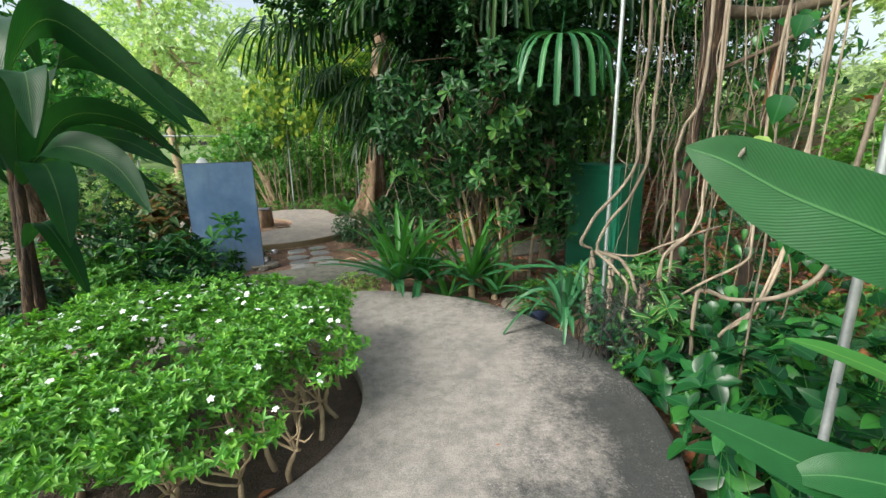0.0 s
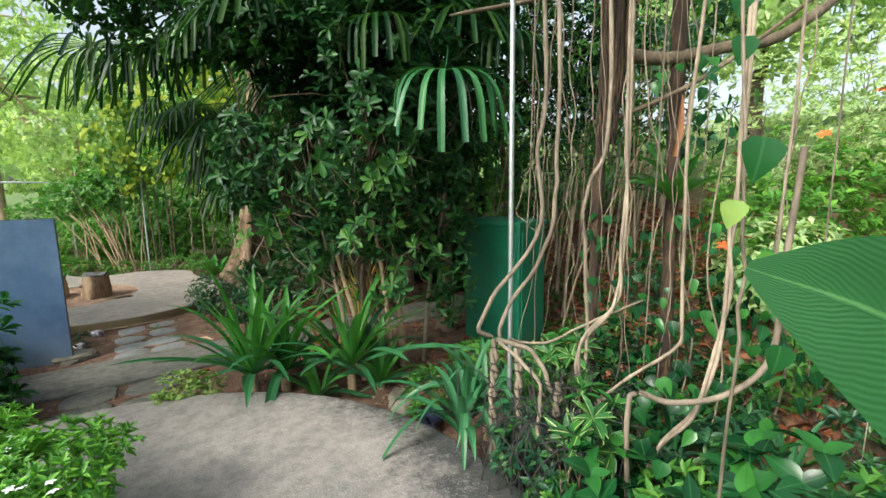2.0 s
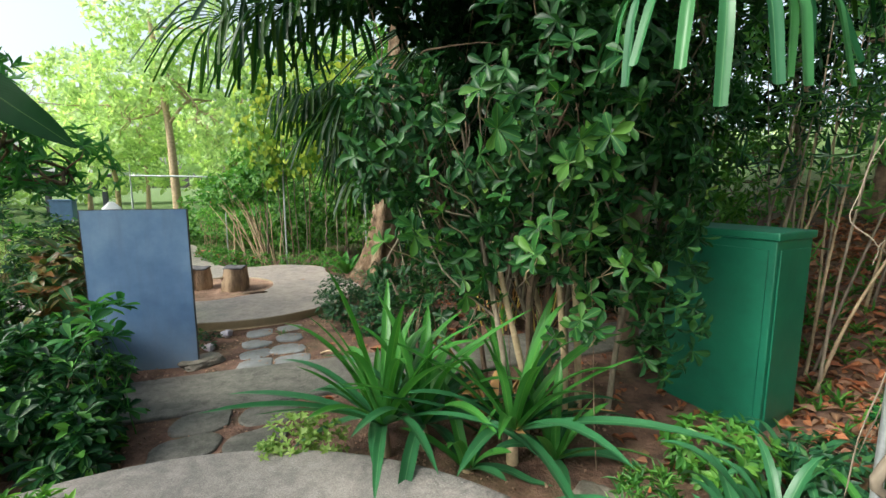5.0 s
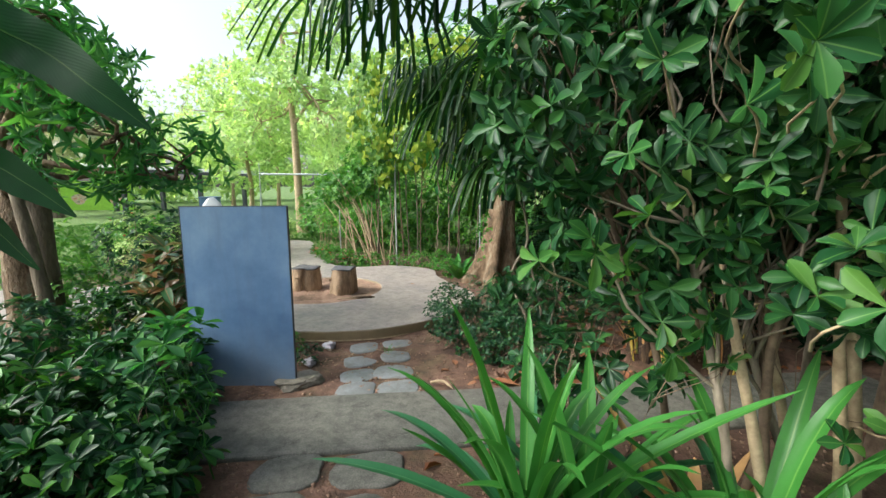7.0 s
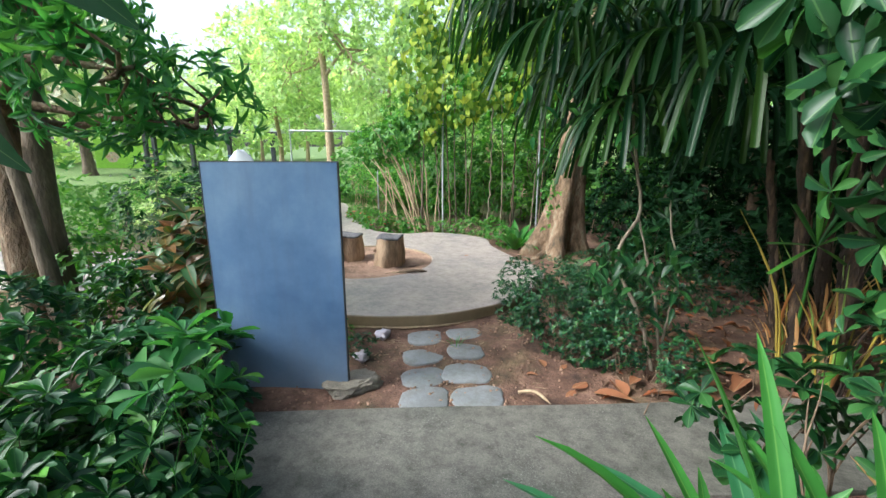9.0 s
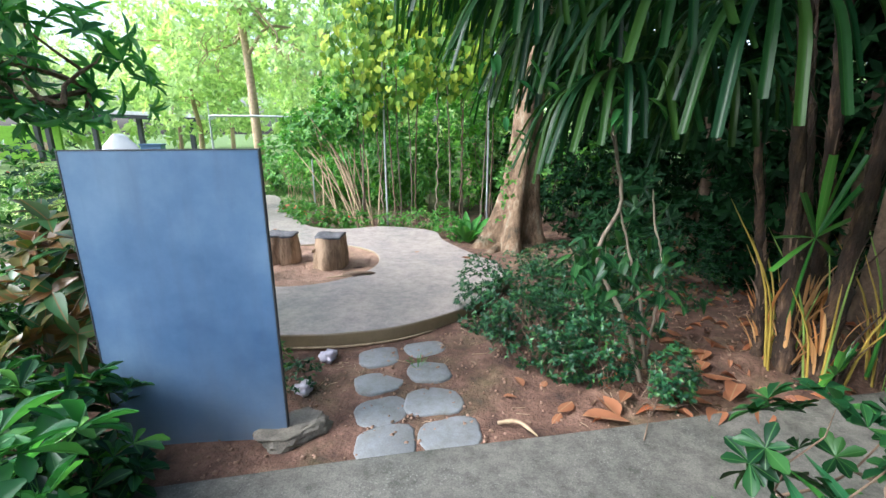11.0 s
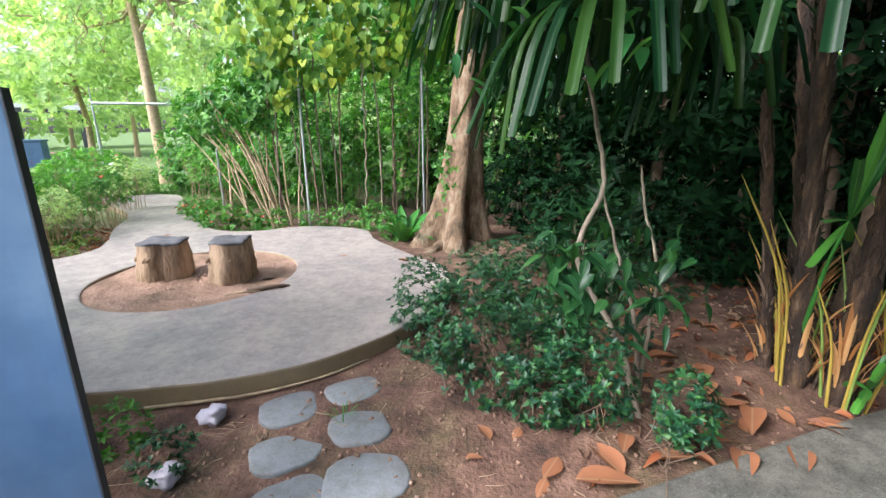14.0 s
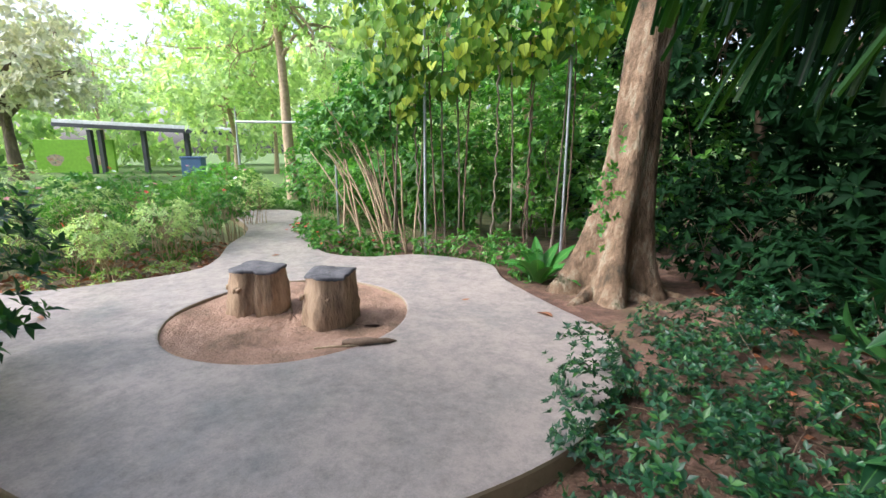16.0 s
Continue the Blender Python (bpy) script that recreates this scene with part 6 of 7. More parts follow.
root_line = spline([(1.95, 1.85, -0.25), (1.98, 1.8, 0.9), (1.92, 1.75, 1.6), (2.0, 1.9, 2.3), (2.15, 2.1, 3.2)], 24)
g = Geo(); tube(g, root_line + rng.normal(0, 0.006, root_line.shape), [0.007, 0.005], 7, 0.08); part("stem", g, M_ROOT, hv)
for at, s, m, lb in (((1.82, 1.60, 1.84), 0.16, L_POTHOS, ""), ((1.81, 1.67, 1.67), 0.11, L_VARIEG, "yellowing leaf"), ((2.19, 2.10, 2.46), 0.16, L_POTHOS, ""), ((2.18, 2.07, 2.26), 0.14, L_POTHOS, ""), ((1.9, 1.62, 1.52), 0.12, L_MID, ""), ((2.05, 1.7, 1.2), 0.13, L_POTHOS, "")):
    g = Geo(); leaves(g, F_HEART, [at], [(-0.25, -0.15, -1.0)], [(-0.4, -1, 0.2)], s * 0.75, s * 0.72); part("leaf", g, m, hv, lb)

# ---- broad leaves close to the platform's rim ----
gp = thing("ginger_plant", (1.95, 0.55, -0.25), "tall plant with very large ribbed green leaves", "plant")


def big_leaf(line, width, side, parent, mat, label="", waves=0.012, fold=0.12, n=26):
    g = Geo()
    ribbon(g, spline(line, n), width, np.array(side, float), fold, waves, "paddle")
    lf = part("leaf", g, mat, parent, label)
    g = Geo(); tube(g, spline(line, n) - np.array([0, 0, 0.004]), [0.0035, 0.0012], 6); part("midrib", g, mat, lf)
    return lf


big_leaf([(1.72, 0.44, 1.22), (1.56, 0.53, 1.37), (1.42, 0.62, 1.455), (1.28, 0.73, 1.53), (1.16, 0.82, 1.615), (1.08, 0.88, 1.65)], 0.235, (0.35, -0.1, 1.0), gp, L_BIG, "large ribbed leaf with a small pale blotch")
big_leaf([(1.62, 0.35, 0.80), (1.42, 0.41, 0.88), (1.25, 0.46, 0.92), (1.12, 0.53, 0.96), (1.02, 0.59, 0.985)], 0.15, (0.3, 0.8, 0.55), gp, L_BIG)
big_leaf([(1.60, 0.25, 0.85), (1.42, 0.35, 0.93), (1.28, 0.41, 0.94), (1.18, 0.46, 0.90)], 0.13, (0.3, 0.8, 0.5), gp, L_BIG)
big_leaf([(1.75, 0.55, 0.9), (1.62, 0.64, 1.02), (1.48, 0.72, 1.08), (1.38, 0.78, 1.10)], 0.09, (0.3, 0.9, 0.3), gp, L_STRAP)
for line in ([(1.95, 0.55, -0.25), (1.92, 0.5, 0.6), (1.72, 0.44, 1.22)], [(1.98, 0.5, -0.25), (1.85, 0.42, 0.45), (1.62, 0.35, 0.80)], [(1.92, 0.6, -0.25), (1.88, 0.56, 0.5), (1.75, 0.55, 0.9)], [(1.99, 0.45, -0.25), (1.82, 0.3, 0.5), (1.60, 0.25, 0.85)]):
    g = Geo(); tube(g, spline(line, 10), [0.014, 0.009], 7); part("stalk", g, L_STRAP, gp)
g = Geo(); tube(g, [(1.180, 0.791, 1.625), (1.185, 0.786, 1.640), (1.190, 0.788, 1.650)], [0.004, 0.0065, 0.003], 7); solo("snail_shell", g, M_ROCK, "tiny brown shell stuck on a large leaf", "shell", loc=(1.185, 0.788, 1.635))

for k, (x, y, h) in enumerate([(1.95, 1.55, 0.75), (2.05, 2.0, 0.65), (1.85, 1.15, 0.85), (2.35, 1.5, 0.8), (1.72, 0.75, 0.6), (2.3, 0.9, 0.9), (2.6, 2.0, 0.7), (2.0, 2.45, 0.5)]):
    z = float(gz(x, y))
    bush("broad_leaf_plant", "dense plant with broad glossy dark green leaves", (x, y), [((x - 0.05, y, z + h * 0.75), (0.32, 0.32, h * 0.5)), ((x - 0.1, y, z + h * 0.35), (0.27, 0.28, h * 0.4))], 36, F_OVATE, L_POTHOS, 4, 1.25, 0.145, 0.60, 7, L_STRAP, 0.006, shell=0.7, category="plant", group="broad-leaved plants")
for k, (x, y) in enumerate([(2.25, 2.9), (2.6, 2.4), (2.9, 3.2), (2.3, 3.9), (3.2, 2.6), (3.4, 1.8), (2.9, 1.3), (3.6, 3.4)]):
    strap_plant(x, y, 14, 0.75, 0.045, (L_STRAPD, L_STRAP)[k % 2], "arching green strap-leaved plant under the hanging roots", 80 + k, None, (0.7, 1.4), (0.4, 1.0), "understorey straps")
for k, (x, y, h) in enumerate([(1.75, 2.85, 0.55), (2.0, 3.3, 0.4), (2.45, 3.1, 0.45), (2.75, 2.7, 0.5), (2.1, 3.75, 0.4), (2.9, 3.9, 0.45), (2.5, 4.5, 0.35), (1.85, 4.6, 0.4), (3.3, 3.2, 0.6), (3.6, 4.2, 0.6), (4.2, 3.5, 0.6), (4.6, 4.6, 0.7), (3.9, 2.6, 0.6), (4.5, 2.2, 0.6), (3.3, 4.9, 0.5), (5.0, 3.0, 0.7), (3.0, 2.0, 0.55), (3.7, 1.2, 0.6), (4.3, 5.6, 0.7), (2.3, 2.3, 0.45)]):
    z = float(gz(x, y))
    bush("undergrowth", "leafy green undergrowth below the banyan", (x, y), [((x, y, z + h * 0.55), (0.32, 0.3, h * 0.55))], 95, (F_OVATE2, F_LANCE)[k % 2], (L_SMALL, L_MID, L_POTHOS)[k % 3], 6, 1.05, 0.085, 0.4, 4, M_DARKSTEM, 0.005, category="plant", group="undergrowth")

for x, y, z in ((2.2, 3.5, 0.42), (1.95, 2.75, 0.35)):
    bush("zebra_plant", "green plant whose leaves have pale yellow midribs", (x, y), [((x, y, z), (0.2, 0.2, 0.2))], 20, F_LANCE, L_ZEBRA, 6, 1.2, 0.15, 0.34, 4, M_DARKSTEM, 0.005, category="plant", group="zebra plants")

# ---- bananas and plants on the near left ----
bn = thing("banana_plant", (-3.25, 3.1, -0.25), "banana plant with broad dark green arching leaves", "plant")
for line, r in (([(-3.25, 3.1, -0.3), (-3.22, 3.08, 0.6), (-3.14, 3.08, 1.5)], 0.06), ([(-3.55, 3.3, -0.3), (-3.5, 3.3, 0.6), (-3.45, 3.35, 1.6)], 0.06), ([(-3.05, 2.75, -0.3), (-3.06, 2.8, 0.3), (-3.05, 2.9, 0.9)], 0.05)):
    g = Geo(); tube(g, spline(line, 12), [r, r * 0.85, r * 0.55], 12, 0.04); part("pseudo_stem", g, M_FIBRE, bn)
for line, w, sd in (([(-3.14, 3.08, 1.45), (-3.2, 3.25, 2.19), (-3.02, 3.51, 2.72), (-2.68, 3.65, 2.48), (-2.35, 3.75, 2.12), (-2.08, 3.84, 1.80)], 0.46, (0.5, -0.15, 0.8)),
                    ([(-3.12, 3.08, 1.45), (-2.73, 3.04, 1.69), (-2.21, 2.92, 1.56), (-1.86, 2.76, 1.2)], 0.36, (0.35, 0.6, 0.6)),
                    ([(-3.04, 2.99, 1.45), (-2.84, 2.89, 1.94), (-2.60, 2.78, 2.2), (-2.43, 2.56, 1.75)], 0.42, (0.8, 0.5, 0.2)),
                    ([(-3.10, 3.10, 1.45), (-2.81, 3.29, 1.92), (-2.45, 3.51, 1.89), (-2.12, 3.68, 1.55)], 0.38, (0.4, -0.5, 0.6)),
                    ([(-3.00, 2.97, 1.4), (-2.65, 2.80, 1.57), (-2.4, 2.60, 1.38), (-2.3, 2.5, 1.0)], 0.36, (0.5, 0.8, 0)),
                    ([(-3.45, 3.35, 1.5), (-3.3, 4.0, 2.5), (-2.95, 4.5, 2.36), (-2.6, 4.63, 2.10), (-2.38, 4.74, 1.90)], 0.36, (0.4, 0.33, 0.63)),
                    ([(-3.5, 3.4, 1.5), (-3.4, 4.0, 1.78), (-3.17, 4.35, 1.74), (-2.95, 4.46, 1.6), (-2.74, 4.54, 1.43)], 0.28, (0.3, 0.3, 0.6)),
                    ([(-3.5, 3.4, 1.45), (-3.45, 3.95, 1.6), (-3.2, 4.3, 1.46), (-2.89, 4.42, 1.15)], 0.28, (0.35, 0.3, 0.6)),
                    ([(-3.45, 3.3, 1.5), (-3.9, 3.1, 2.3), (-4.3, 2.9, 2.2), (-4.6, 2.8, 1.7)], 0.4, (0.4, 0.9, 0)), ([(-3.45, 3.3, 1.5), (-3.6, 3.6, 2.6), (-3.9, 4.2, 2.9), (-4.1, 4.6, 2.5)], 0.4, (0.8, 0.3, 0)),
                    ([(-3.2, 3.05, 1.4), (-3.3, 2.6, 2.1), (-3.2, 2.1, 2.3), (-3.0, 1.7, 2.0)], 0.4, (0.8, 0.1, 0)), ([(-3.1, 2.95, 0.9), (-2.9, 2.95, 1.1), (-2.7, 2.9, 0.85), (-2.55, 2.85, 0.5)], 0.26, (0.2, 0.9, 0))):
    big_leaf(line, w * 0.8, sd, bn, L_BANANA, "", 0.02, 0.18, 30)
for k, (x, y, h, w) in enumerate([(-3.05, 4.72, 0.72, 0.36), (-2.62, 4.80, 0.62, 0.30), (-3.3, 5.25, 0.75, 0.36), (-2.75, 4.45, 0.5, 0.3), (-3.6, 4.7, 0.85, 0.4), (-3.35, 5.55, 0.55, 0.28), (-3.7, 5.3, 0.6, 0.35), (-2.35, 4.45, 0.38, 0.22), (-3.15, 4.3, 0.55, 0.3)]):
    z = float(gz(x, y))
    bush("umbrella_shrub", "dense dark green shrub with whorls of glossy leaflets", (x, y), [((x, y, z + h * 0.7), (w, w, h * 0.36)), ((x + 0.1, y - 0.1, z + h * 0.35), (w, w, h * 0.3))], 64, F_OBOV, L_SCHEF, 8, 1.25, 0.13, 0.36, 6, M_DARKSTEM, 0.007, up=1.1, shell=0.5, group="umbrella shrubs", stem_spread=0.12, gaps=0.2, gap_scale=3.5)
bush("umbrella_shrub", "bright young whorls of palmate leaflets on thin stalks", (-2.42, 4.78), [((-2.38, 4.76, 0.66), (0.22, 0.18, 0.18))], 9, F_OBOV, L_TREE, 8, 1.2, 0.15, 0.36, 5, L_STRAP, 0.005, up=1.2, shell=0.4, group="umbrella shrubs", stem_spread=0.08)
bush("copper_shrub", "shrub with coppery brown and green leaves behind the board", (-4.0, 6.15), [((-4.0, 6.1, 0.55), (0.4, 0.35, 0.45)), ((-4.3, 6.5, 0.6), (0.4, 0.4, 0.5))], 84, F_OVATE, L_COPPER, 5, 1.15, 0.19, 0.42, 6, M_DARKSTEM, 0.008)
for k, (x, y, h, w) in enumerate([(-4.6, 5.0, 0.9, 0.5), (-4.5, 5.9, 0.8, 0.4), (-4.1, 4.2, 0.8, 0.45), (-3.9, 3.6, 0.6, 0.4), (-4.9, 6.6, 0.7, 0.5), (-5.6, 6.2, 0.9, 0.5), (-4.7, 3.4, 0.9, 0.6), (-2.9, 3.75, 0.35, 0.3), (-3.6, 2.3, 0.5, 0.35), (-3.3, 1.6, 0.45, 0.35), (-5.6, 4.6, 1.1, 0.7), (-3.4, 4.1, 0.6, 0.3), (-5.2, 7.3, 1.3, 0.6), (-6.0, 7.4, 1.5, 0.65), (-6.7, 6.6, 1.6, 0.6)]):
    z = float(gz(x, y))
    bush("garden_shrub", "mixed green garden shrub beside the banana", (x, y), [((x, y, z + h * 0.6), (w, w, h * 0.5))], 170, F_OVATE2, (L_SMALL, L_SCHEF, L_MID)[k % 3], 6, 1.1, 0.10, 0.45, 5, M_DARKSTEM, 0.007, group="garden shrubs", gaps=0.08, gap_scale=2)
for k, (x, y) in enumerate([(-4.0, 4.75), (-3.2, 2.45), (-3.55, 3.75), (-2.95, 3.4)]):
    strap_plant(x, y, 14, 0.95, 0.06, L_STRAP, "green strap-leaved plant below the banana", 100 + k, None, (0.9, 1.45), (0.3, 0.7), "straps by the banana")
lt = tree("garden_tree", "tree with brown leaning trunks and dark drooping leaflets", (-5.7, 5.8, -0.25), [(-5.85, 5.85, 1.0), (-6.1, 6.0, 2.2), (-6.3, 6.1, 3.6)], 0.17,
          [((-4.9, 6.1, 2.05), (0.75, 0.6, 0.55)), ((-4.4, 6.6, 1.9), (0.6, 0.6, 0.45)), ((-5.7, 6.3, 2.8), (1.0, 0.8, 0.7)), ((-4.6, 5.6, 2.7), (0.8, 0.6, 0.6)), ((-6.4, 5.6, 3.5), (1.2, 1.0, 0.7))], 520, F_LANCE, L_TREE, M_TRUNK, 8, 0.17, 0.28, 8, 0.2, 2.2, 1.25, up=0.1)
for line, r in (([(-5.5, 5.9, -0.3), (-5.6, 5.95, 1.0), (-5.9, 6.2, 2.6)], 0.11), ([(-5.2, 5.75, -0.3), (-5.3, 5.7, 0.9), (-5.75, 5.75, 2.2)], 0.06)):
    g = Geo(); tube(g, spline(line, 12), [r * 1.3, r, r * 0.7], 10, 0.05); part("trunk", g, M_BARK, lt)

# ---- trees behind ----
tree("flowering_tree", "slender tree with pink-brown trunk and open crown coloured for sun and haze", (-10.6, 17.2, -0.25), [(-10.7, 17.2, 1.5), (-10.9, 17.4, 3.5), (-11.4, 17.8, 5.8), (-11.8, 18, 8)], 0.17,
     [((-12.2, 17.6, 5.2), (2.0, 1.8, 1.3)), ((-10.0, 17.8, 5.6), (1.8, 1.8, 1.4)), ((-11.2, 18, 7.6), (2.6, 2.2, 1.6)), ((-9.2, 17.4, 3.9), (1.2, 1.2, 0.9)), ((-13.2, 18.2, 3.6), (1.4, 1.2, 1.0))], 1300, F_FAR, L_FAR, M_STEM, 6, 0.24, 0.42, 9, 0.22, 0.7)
tree("pale_flowering_tree", "wide tree crowned with pale whitish blossom", (-29.4, 20.0, -0.2), [(-29.5, 20.0, 1.5), (-29.7, 20.1, 3), (-29.3, 19.9, 5)], 0.3,
     [((-30.7, 20.3, 5.4), (3.2, 3, 1.5)), ((-27.4, 19.9, 5.0), (2.8, 2.6, 1.2)), ((-29.2, 20.5, 7.0), (3.4, 3, 1.4)), ((-26.0, 20.2, 3.9), (2.2, 2.0, 0.9)), ((-31.7, 19.5, 3.8), (2.2, 2, 0.9)), ((-28.6, 19.2, 3.8), (2.2, 1.8, 0.8))], 1700, F_FAR, L_PALE, M_BARK, 6, 0.34, 0.5, 9, 0.2, 0.5)
# m = 0 takes the leaf colour with sun and haze in it
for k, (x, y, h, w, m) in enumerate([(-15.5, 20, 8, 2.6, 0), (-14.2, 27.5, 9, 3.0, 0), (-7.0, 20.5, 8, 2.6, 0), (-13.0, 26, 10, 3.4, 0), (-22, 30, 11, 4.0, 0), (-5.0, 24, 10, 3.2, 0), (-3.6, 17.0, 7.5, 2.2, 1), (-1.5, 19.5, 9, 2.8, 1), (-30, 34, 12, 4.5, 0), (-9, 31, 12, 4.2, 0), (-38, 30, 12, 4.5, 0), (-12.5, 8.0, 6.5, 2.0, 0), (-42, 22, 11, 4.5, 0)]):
    tree("garden_tree", "leafy tree far off, warm light and haze put into its colour" if m == 0 else "leafy tree standing far off in shade", (x, y, float(gz(x, y))), [(x + 0.1, y, h * 0.2), (x - 0.1, y, h * 0.4), (x + 0.2, y, h * 0.7)], 0.07 + 0.006 * h,
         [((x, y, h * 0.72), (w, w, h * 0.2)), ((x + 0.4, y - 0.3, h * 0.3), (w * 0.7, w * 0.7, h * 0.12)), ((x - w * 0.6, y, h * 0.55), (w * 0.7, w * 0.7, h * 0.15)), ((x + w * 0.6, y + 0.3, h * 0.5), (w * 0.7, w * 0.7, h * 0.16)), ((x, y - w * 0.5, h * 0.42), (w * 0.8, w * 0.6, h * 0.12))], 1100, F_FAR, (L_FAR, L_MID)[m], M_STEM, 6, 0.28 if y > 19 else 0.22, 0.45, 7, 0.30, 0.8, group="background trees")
for k, (x, y, h, w) in enumerate([(-6.8, 14.6, 2.2, 1.0), (-5.6, 14.0, 2.6, 1.0), (-4.4, 13.4, 2.8, 1.0), (-3.2, 13.6, 2.8, 1.0), (-2.2, 13.2, 3.0, 1.0), (-8.6, 15.6, 1.6, 1.0), (-10.2, 14.2, 1.1, 1.0), (-1.2, 13.0, 3.2, 1.0), (-5.0, 16, 3.6, 1.3), (-2.6, 15.4, 4.2, 1.4), (-11.5, 11.8, 0.9, 1.0)]):
    z = float(gz(x, y))
    bush("background_shrub", "tall leafy shrub behind the garden pad", (x, y), [((x, y, z + h * 0.55), (w, w * 0.8, h * 0.5)), ((x + 0.4, y, z + h * 0.3), (w, w * 0.8, h * 0.3))], 420, F_OVATE2, (L_MID, L_BED)[0 if k % 3 else 1], 6, 1.1, 0.15, 0.45, 5, M_DARKSTEM, 0.012, group="background shrubs", gaps=0.1, gap_scale=1.2)
# wood on the right, its shade put into the leaf colour up to x = 3
for k, (x, y, h, w) in enumerate([(0.8, 11.2, 5.0, 1.5), (2.2, 10.0, 5.0, 1.4), (3.6, 9.4, 5.0, 1.4), (-0.2, 12.8, 6, 1.6), (2.0, 12.5, 6, 1.9), (4.2, 10.5, 6, 1.8), (6.5, 9.5, 6.5, 2.0), (0.8, 15.5, 7, 2.2), (4.5, 14, 7.5, 2.4), (7.5, 13, 8, 2.6), (1.2, 9.8, 4.4, 1.0)]):
    z = float(gz(x, y))
    tree("shade_tree", "evergreen tree in the wood, leaf colour follows the shade", (x, y, z), [(x + 0.1, y, z + h * 0.25), (x, y + 0.1, z + h * 0.5), (x + 0.1, y, z + h * 0.8)], 0.09, [((x, y, z + h * 0.72), (w, w, h * 0.27)), ((x - w * 0.4, y - 0.2, z + h * 0.45), (w * 0.7, w * 0.7, h * 0.2)), ((x + w * 0.3, y, z + h * 0.32), (w * 0.6, w * 0.6, h * 0.14)), ((x, y + 0.3, z + h * 0.2), (w * 0.8, w * 0.8, h * 0.16))], 1150 if x < 3 else 520, F_OVATE2, L_DARK if x < 3 else L_MID, M_DARKSTEM, 6, 0.17, 0.42, 6, 0.06 if x < 3 else 0.25, 0.9, group="shade trees")
for k, (x, y, h, w) in enumerate([(0.4, 10.6, 0.9, 0.6), (1.3, 10.3, 0.9, 0.7), (-0.5, 11.2, 1.0, 0.7), (0.2, 12.0, 1.4, 0.9), (1.9, 9.2, 0.8, 0.6), (2.8, 9.6, 1.0, 0.8), (-1.0, 12.0, 1.3, 0.7), (2.4, 8.4, 0.6, 0.5), (-0.3, 10.3, 0.7, 0.5), (0.9, 9.4, 0.6, 0.45), (1.4, 11.4, 1.6, 0.9), (3.4, 10.8, 1.8, 1.1), (4.9, 9.8, 1.8, 1.1), (2.6, 11.2, 1.8, 1.0), (5.4, 10.8, 2.2, 1.3), (0.6, 13.2, 2.2, 1.2), (3.0, 13.2, 2.4, 1.4), (-1.6, 12.8, 1.8, 0.8), (6.4, 9.4, 2.0, 1.2), (2.0, 10.0, 1.0, 0.7)]):
    z = float(gz(x, y))
    bush("shade_shrub", "shrub in the wood, leaf colour follows the shade", (x, y), [((x, y, z + h * 0.5), (w, w, h * 0.55))], 150, F_OVATE, L_MID if x > 3 else L_DARK, 6, 1.1, 0.12, 0.36, 4, M_DARKSTEM, 0.008, group="shade shrubs", gaps=0.08)
# Overhead crowns added to keep sky light off the shrub and the wood
for k, (x, y, z, w) in enumerate([(0.9, 5.4, 5.5, 1.9), (0.6, 7.6, 5.6, 2.2), (1.6, 9.6, 6.2, 2.4), (0.2, 11.4, 6.6, 2.4), (2.6, 12.0, 7.0, 2.6), (2.0, 8.3, 4.9, 1.7), (0.9, 8.6, 4.7, 1.5)]):
    g0 = float(gz(x + 0.9, y + 0.9))
    tree("added_canopy_tree", "tall tree added to block sky light with its dense crown", (x + 0.9, y + 0.9, g0), [(x + 0.9, y + 0.9, g0 + 1.5), (x + 0.7, y + 0.7, z * 0.6), (x, y, z)], 0.10, [((x, y, z), (w, w, 0.8)), ((x + 0.6, y + 0.4, z + 0.8), (w * 0.8, w * 0.8, 0.7)), ((x - 0.5, y - 0.3, z - 0.5), (w * 0.6, w * 0.6, 0.5))], 900, F_OVATE2, L_DARK, M_DARKSTEM, 6, 0.22, 0.45, 6, 0.0, 0.9, group="canopy trees")
# slender yellowish stems on the litter slope beyond the cabinet
for k in range(16):
    x, y = 2.9 + 0.16 * k + rng.normal(0, 0.15), 6.5 + rng.normal(0.5, 0.7)
    z = float(gz(x, y))
    th = thing("slender_cane", (x, y, z), "slender yellowish cane rising from leaf litter", "cane", "slender canes")
    for m in range(2):
        dx, dy = rng.normal(0.35, 0.3), rng.normal(0, 0.3)
        g = Geo(); tube(g, spline([(x + 0.05 * m, y, z - 0.05), (x + dx * 0.3, y + dy * 0.3, z + 1.0), (x + dx, y + dy, z + rng.uniform(2.2, 3.6))], 12), [0.017, 0.012, 0.006], 7, 0.08); part("shaft", g, (M_STEM, M_ROOT)[m], th)
    q = np.array([x, y, z + 2.4]) + rng.normal(0, 1, (26, 3)) * (0.45, 0.45, 0.5)
    g = Geo(); rosettes(g, F_LANCE2, q, unit(rng.normal(0, 1, q.shape)), 5, 1.2, 0.15, 0.2); part("foliage", g, (L_MID, L_SMALL)[k % 2], th)
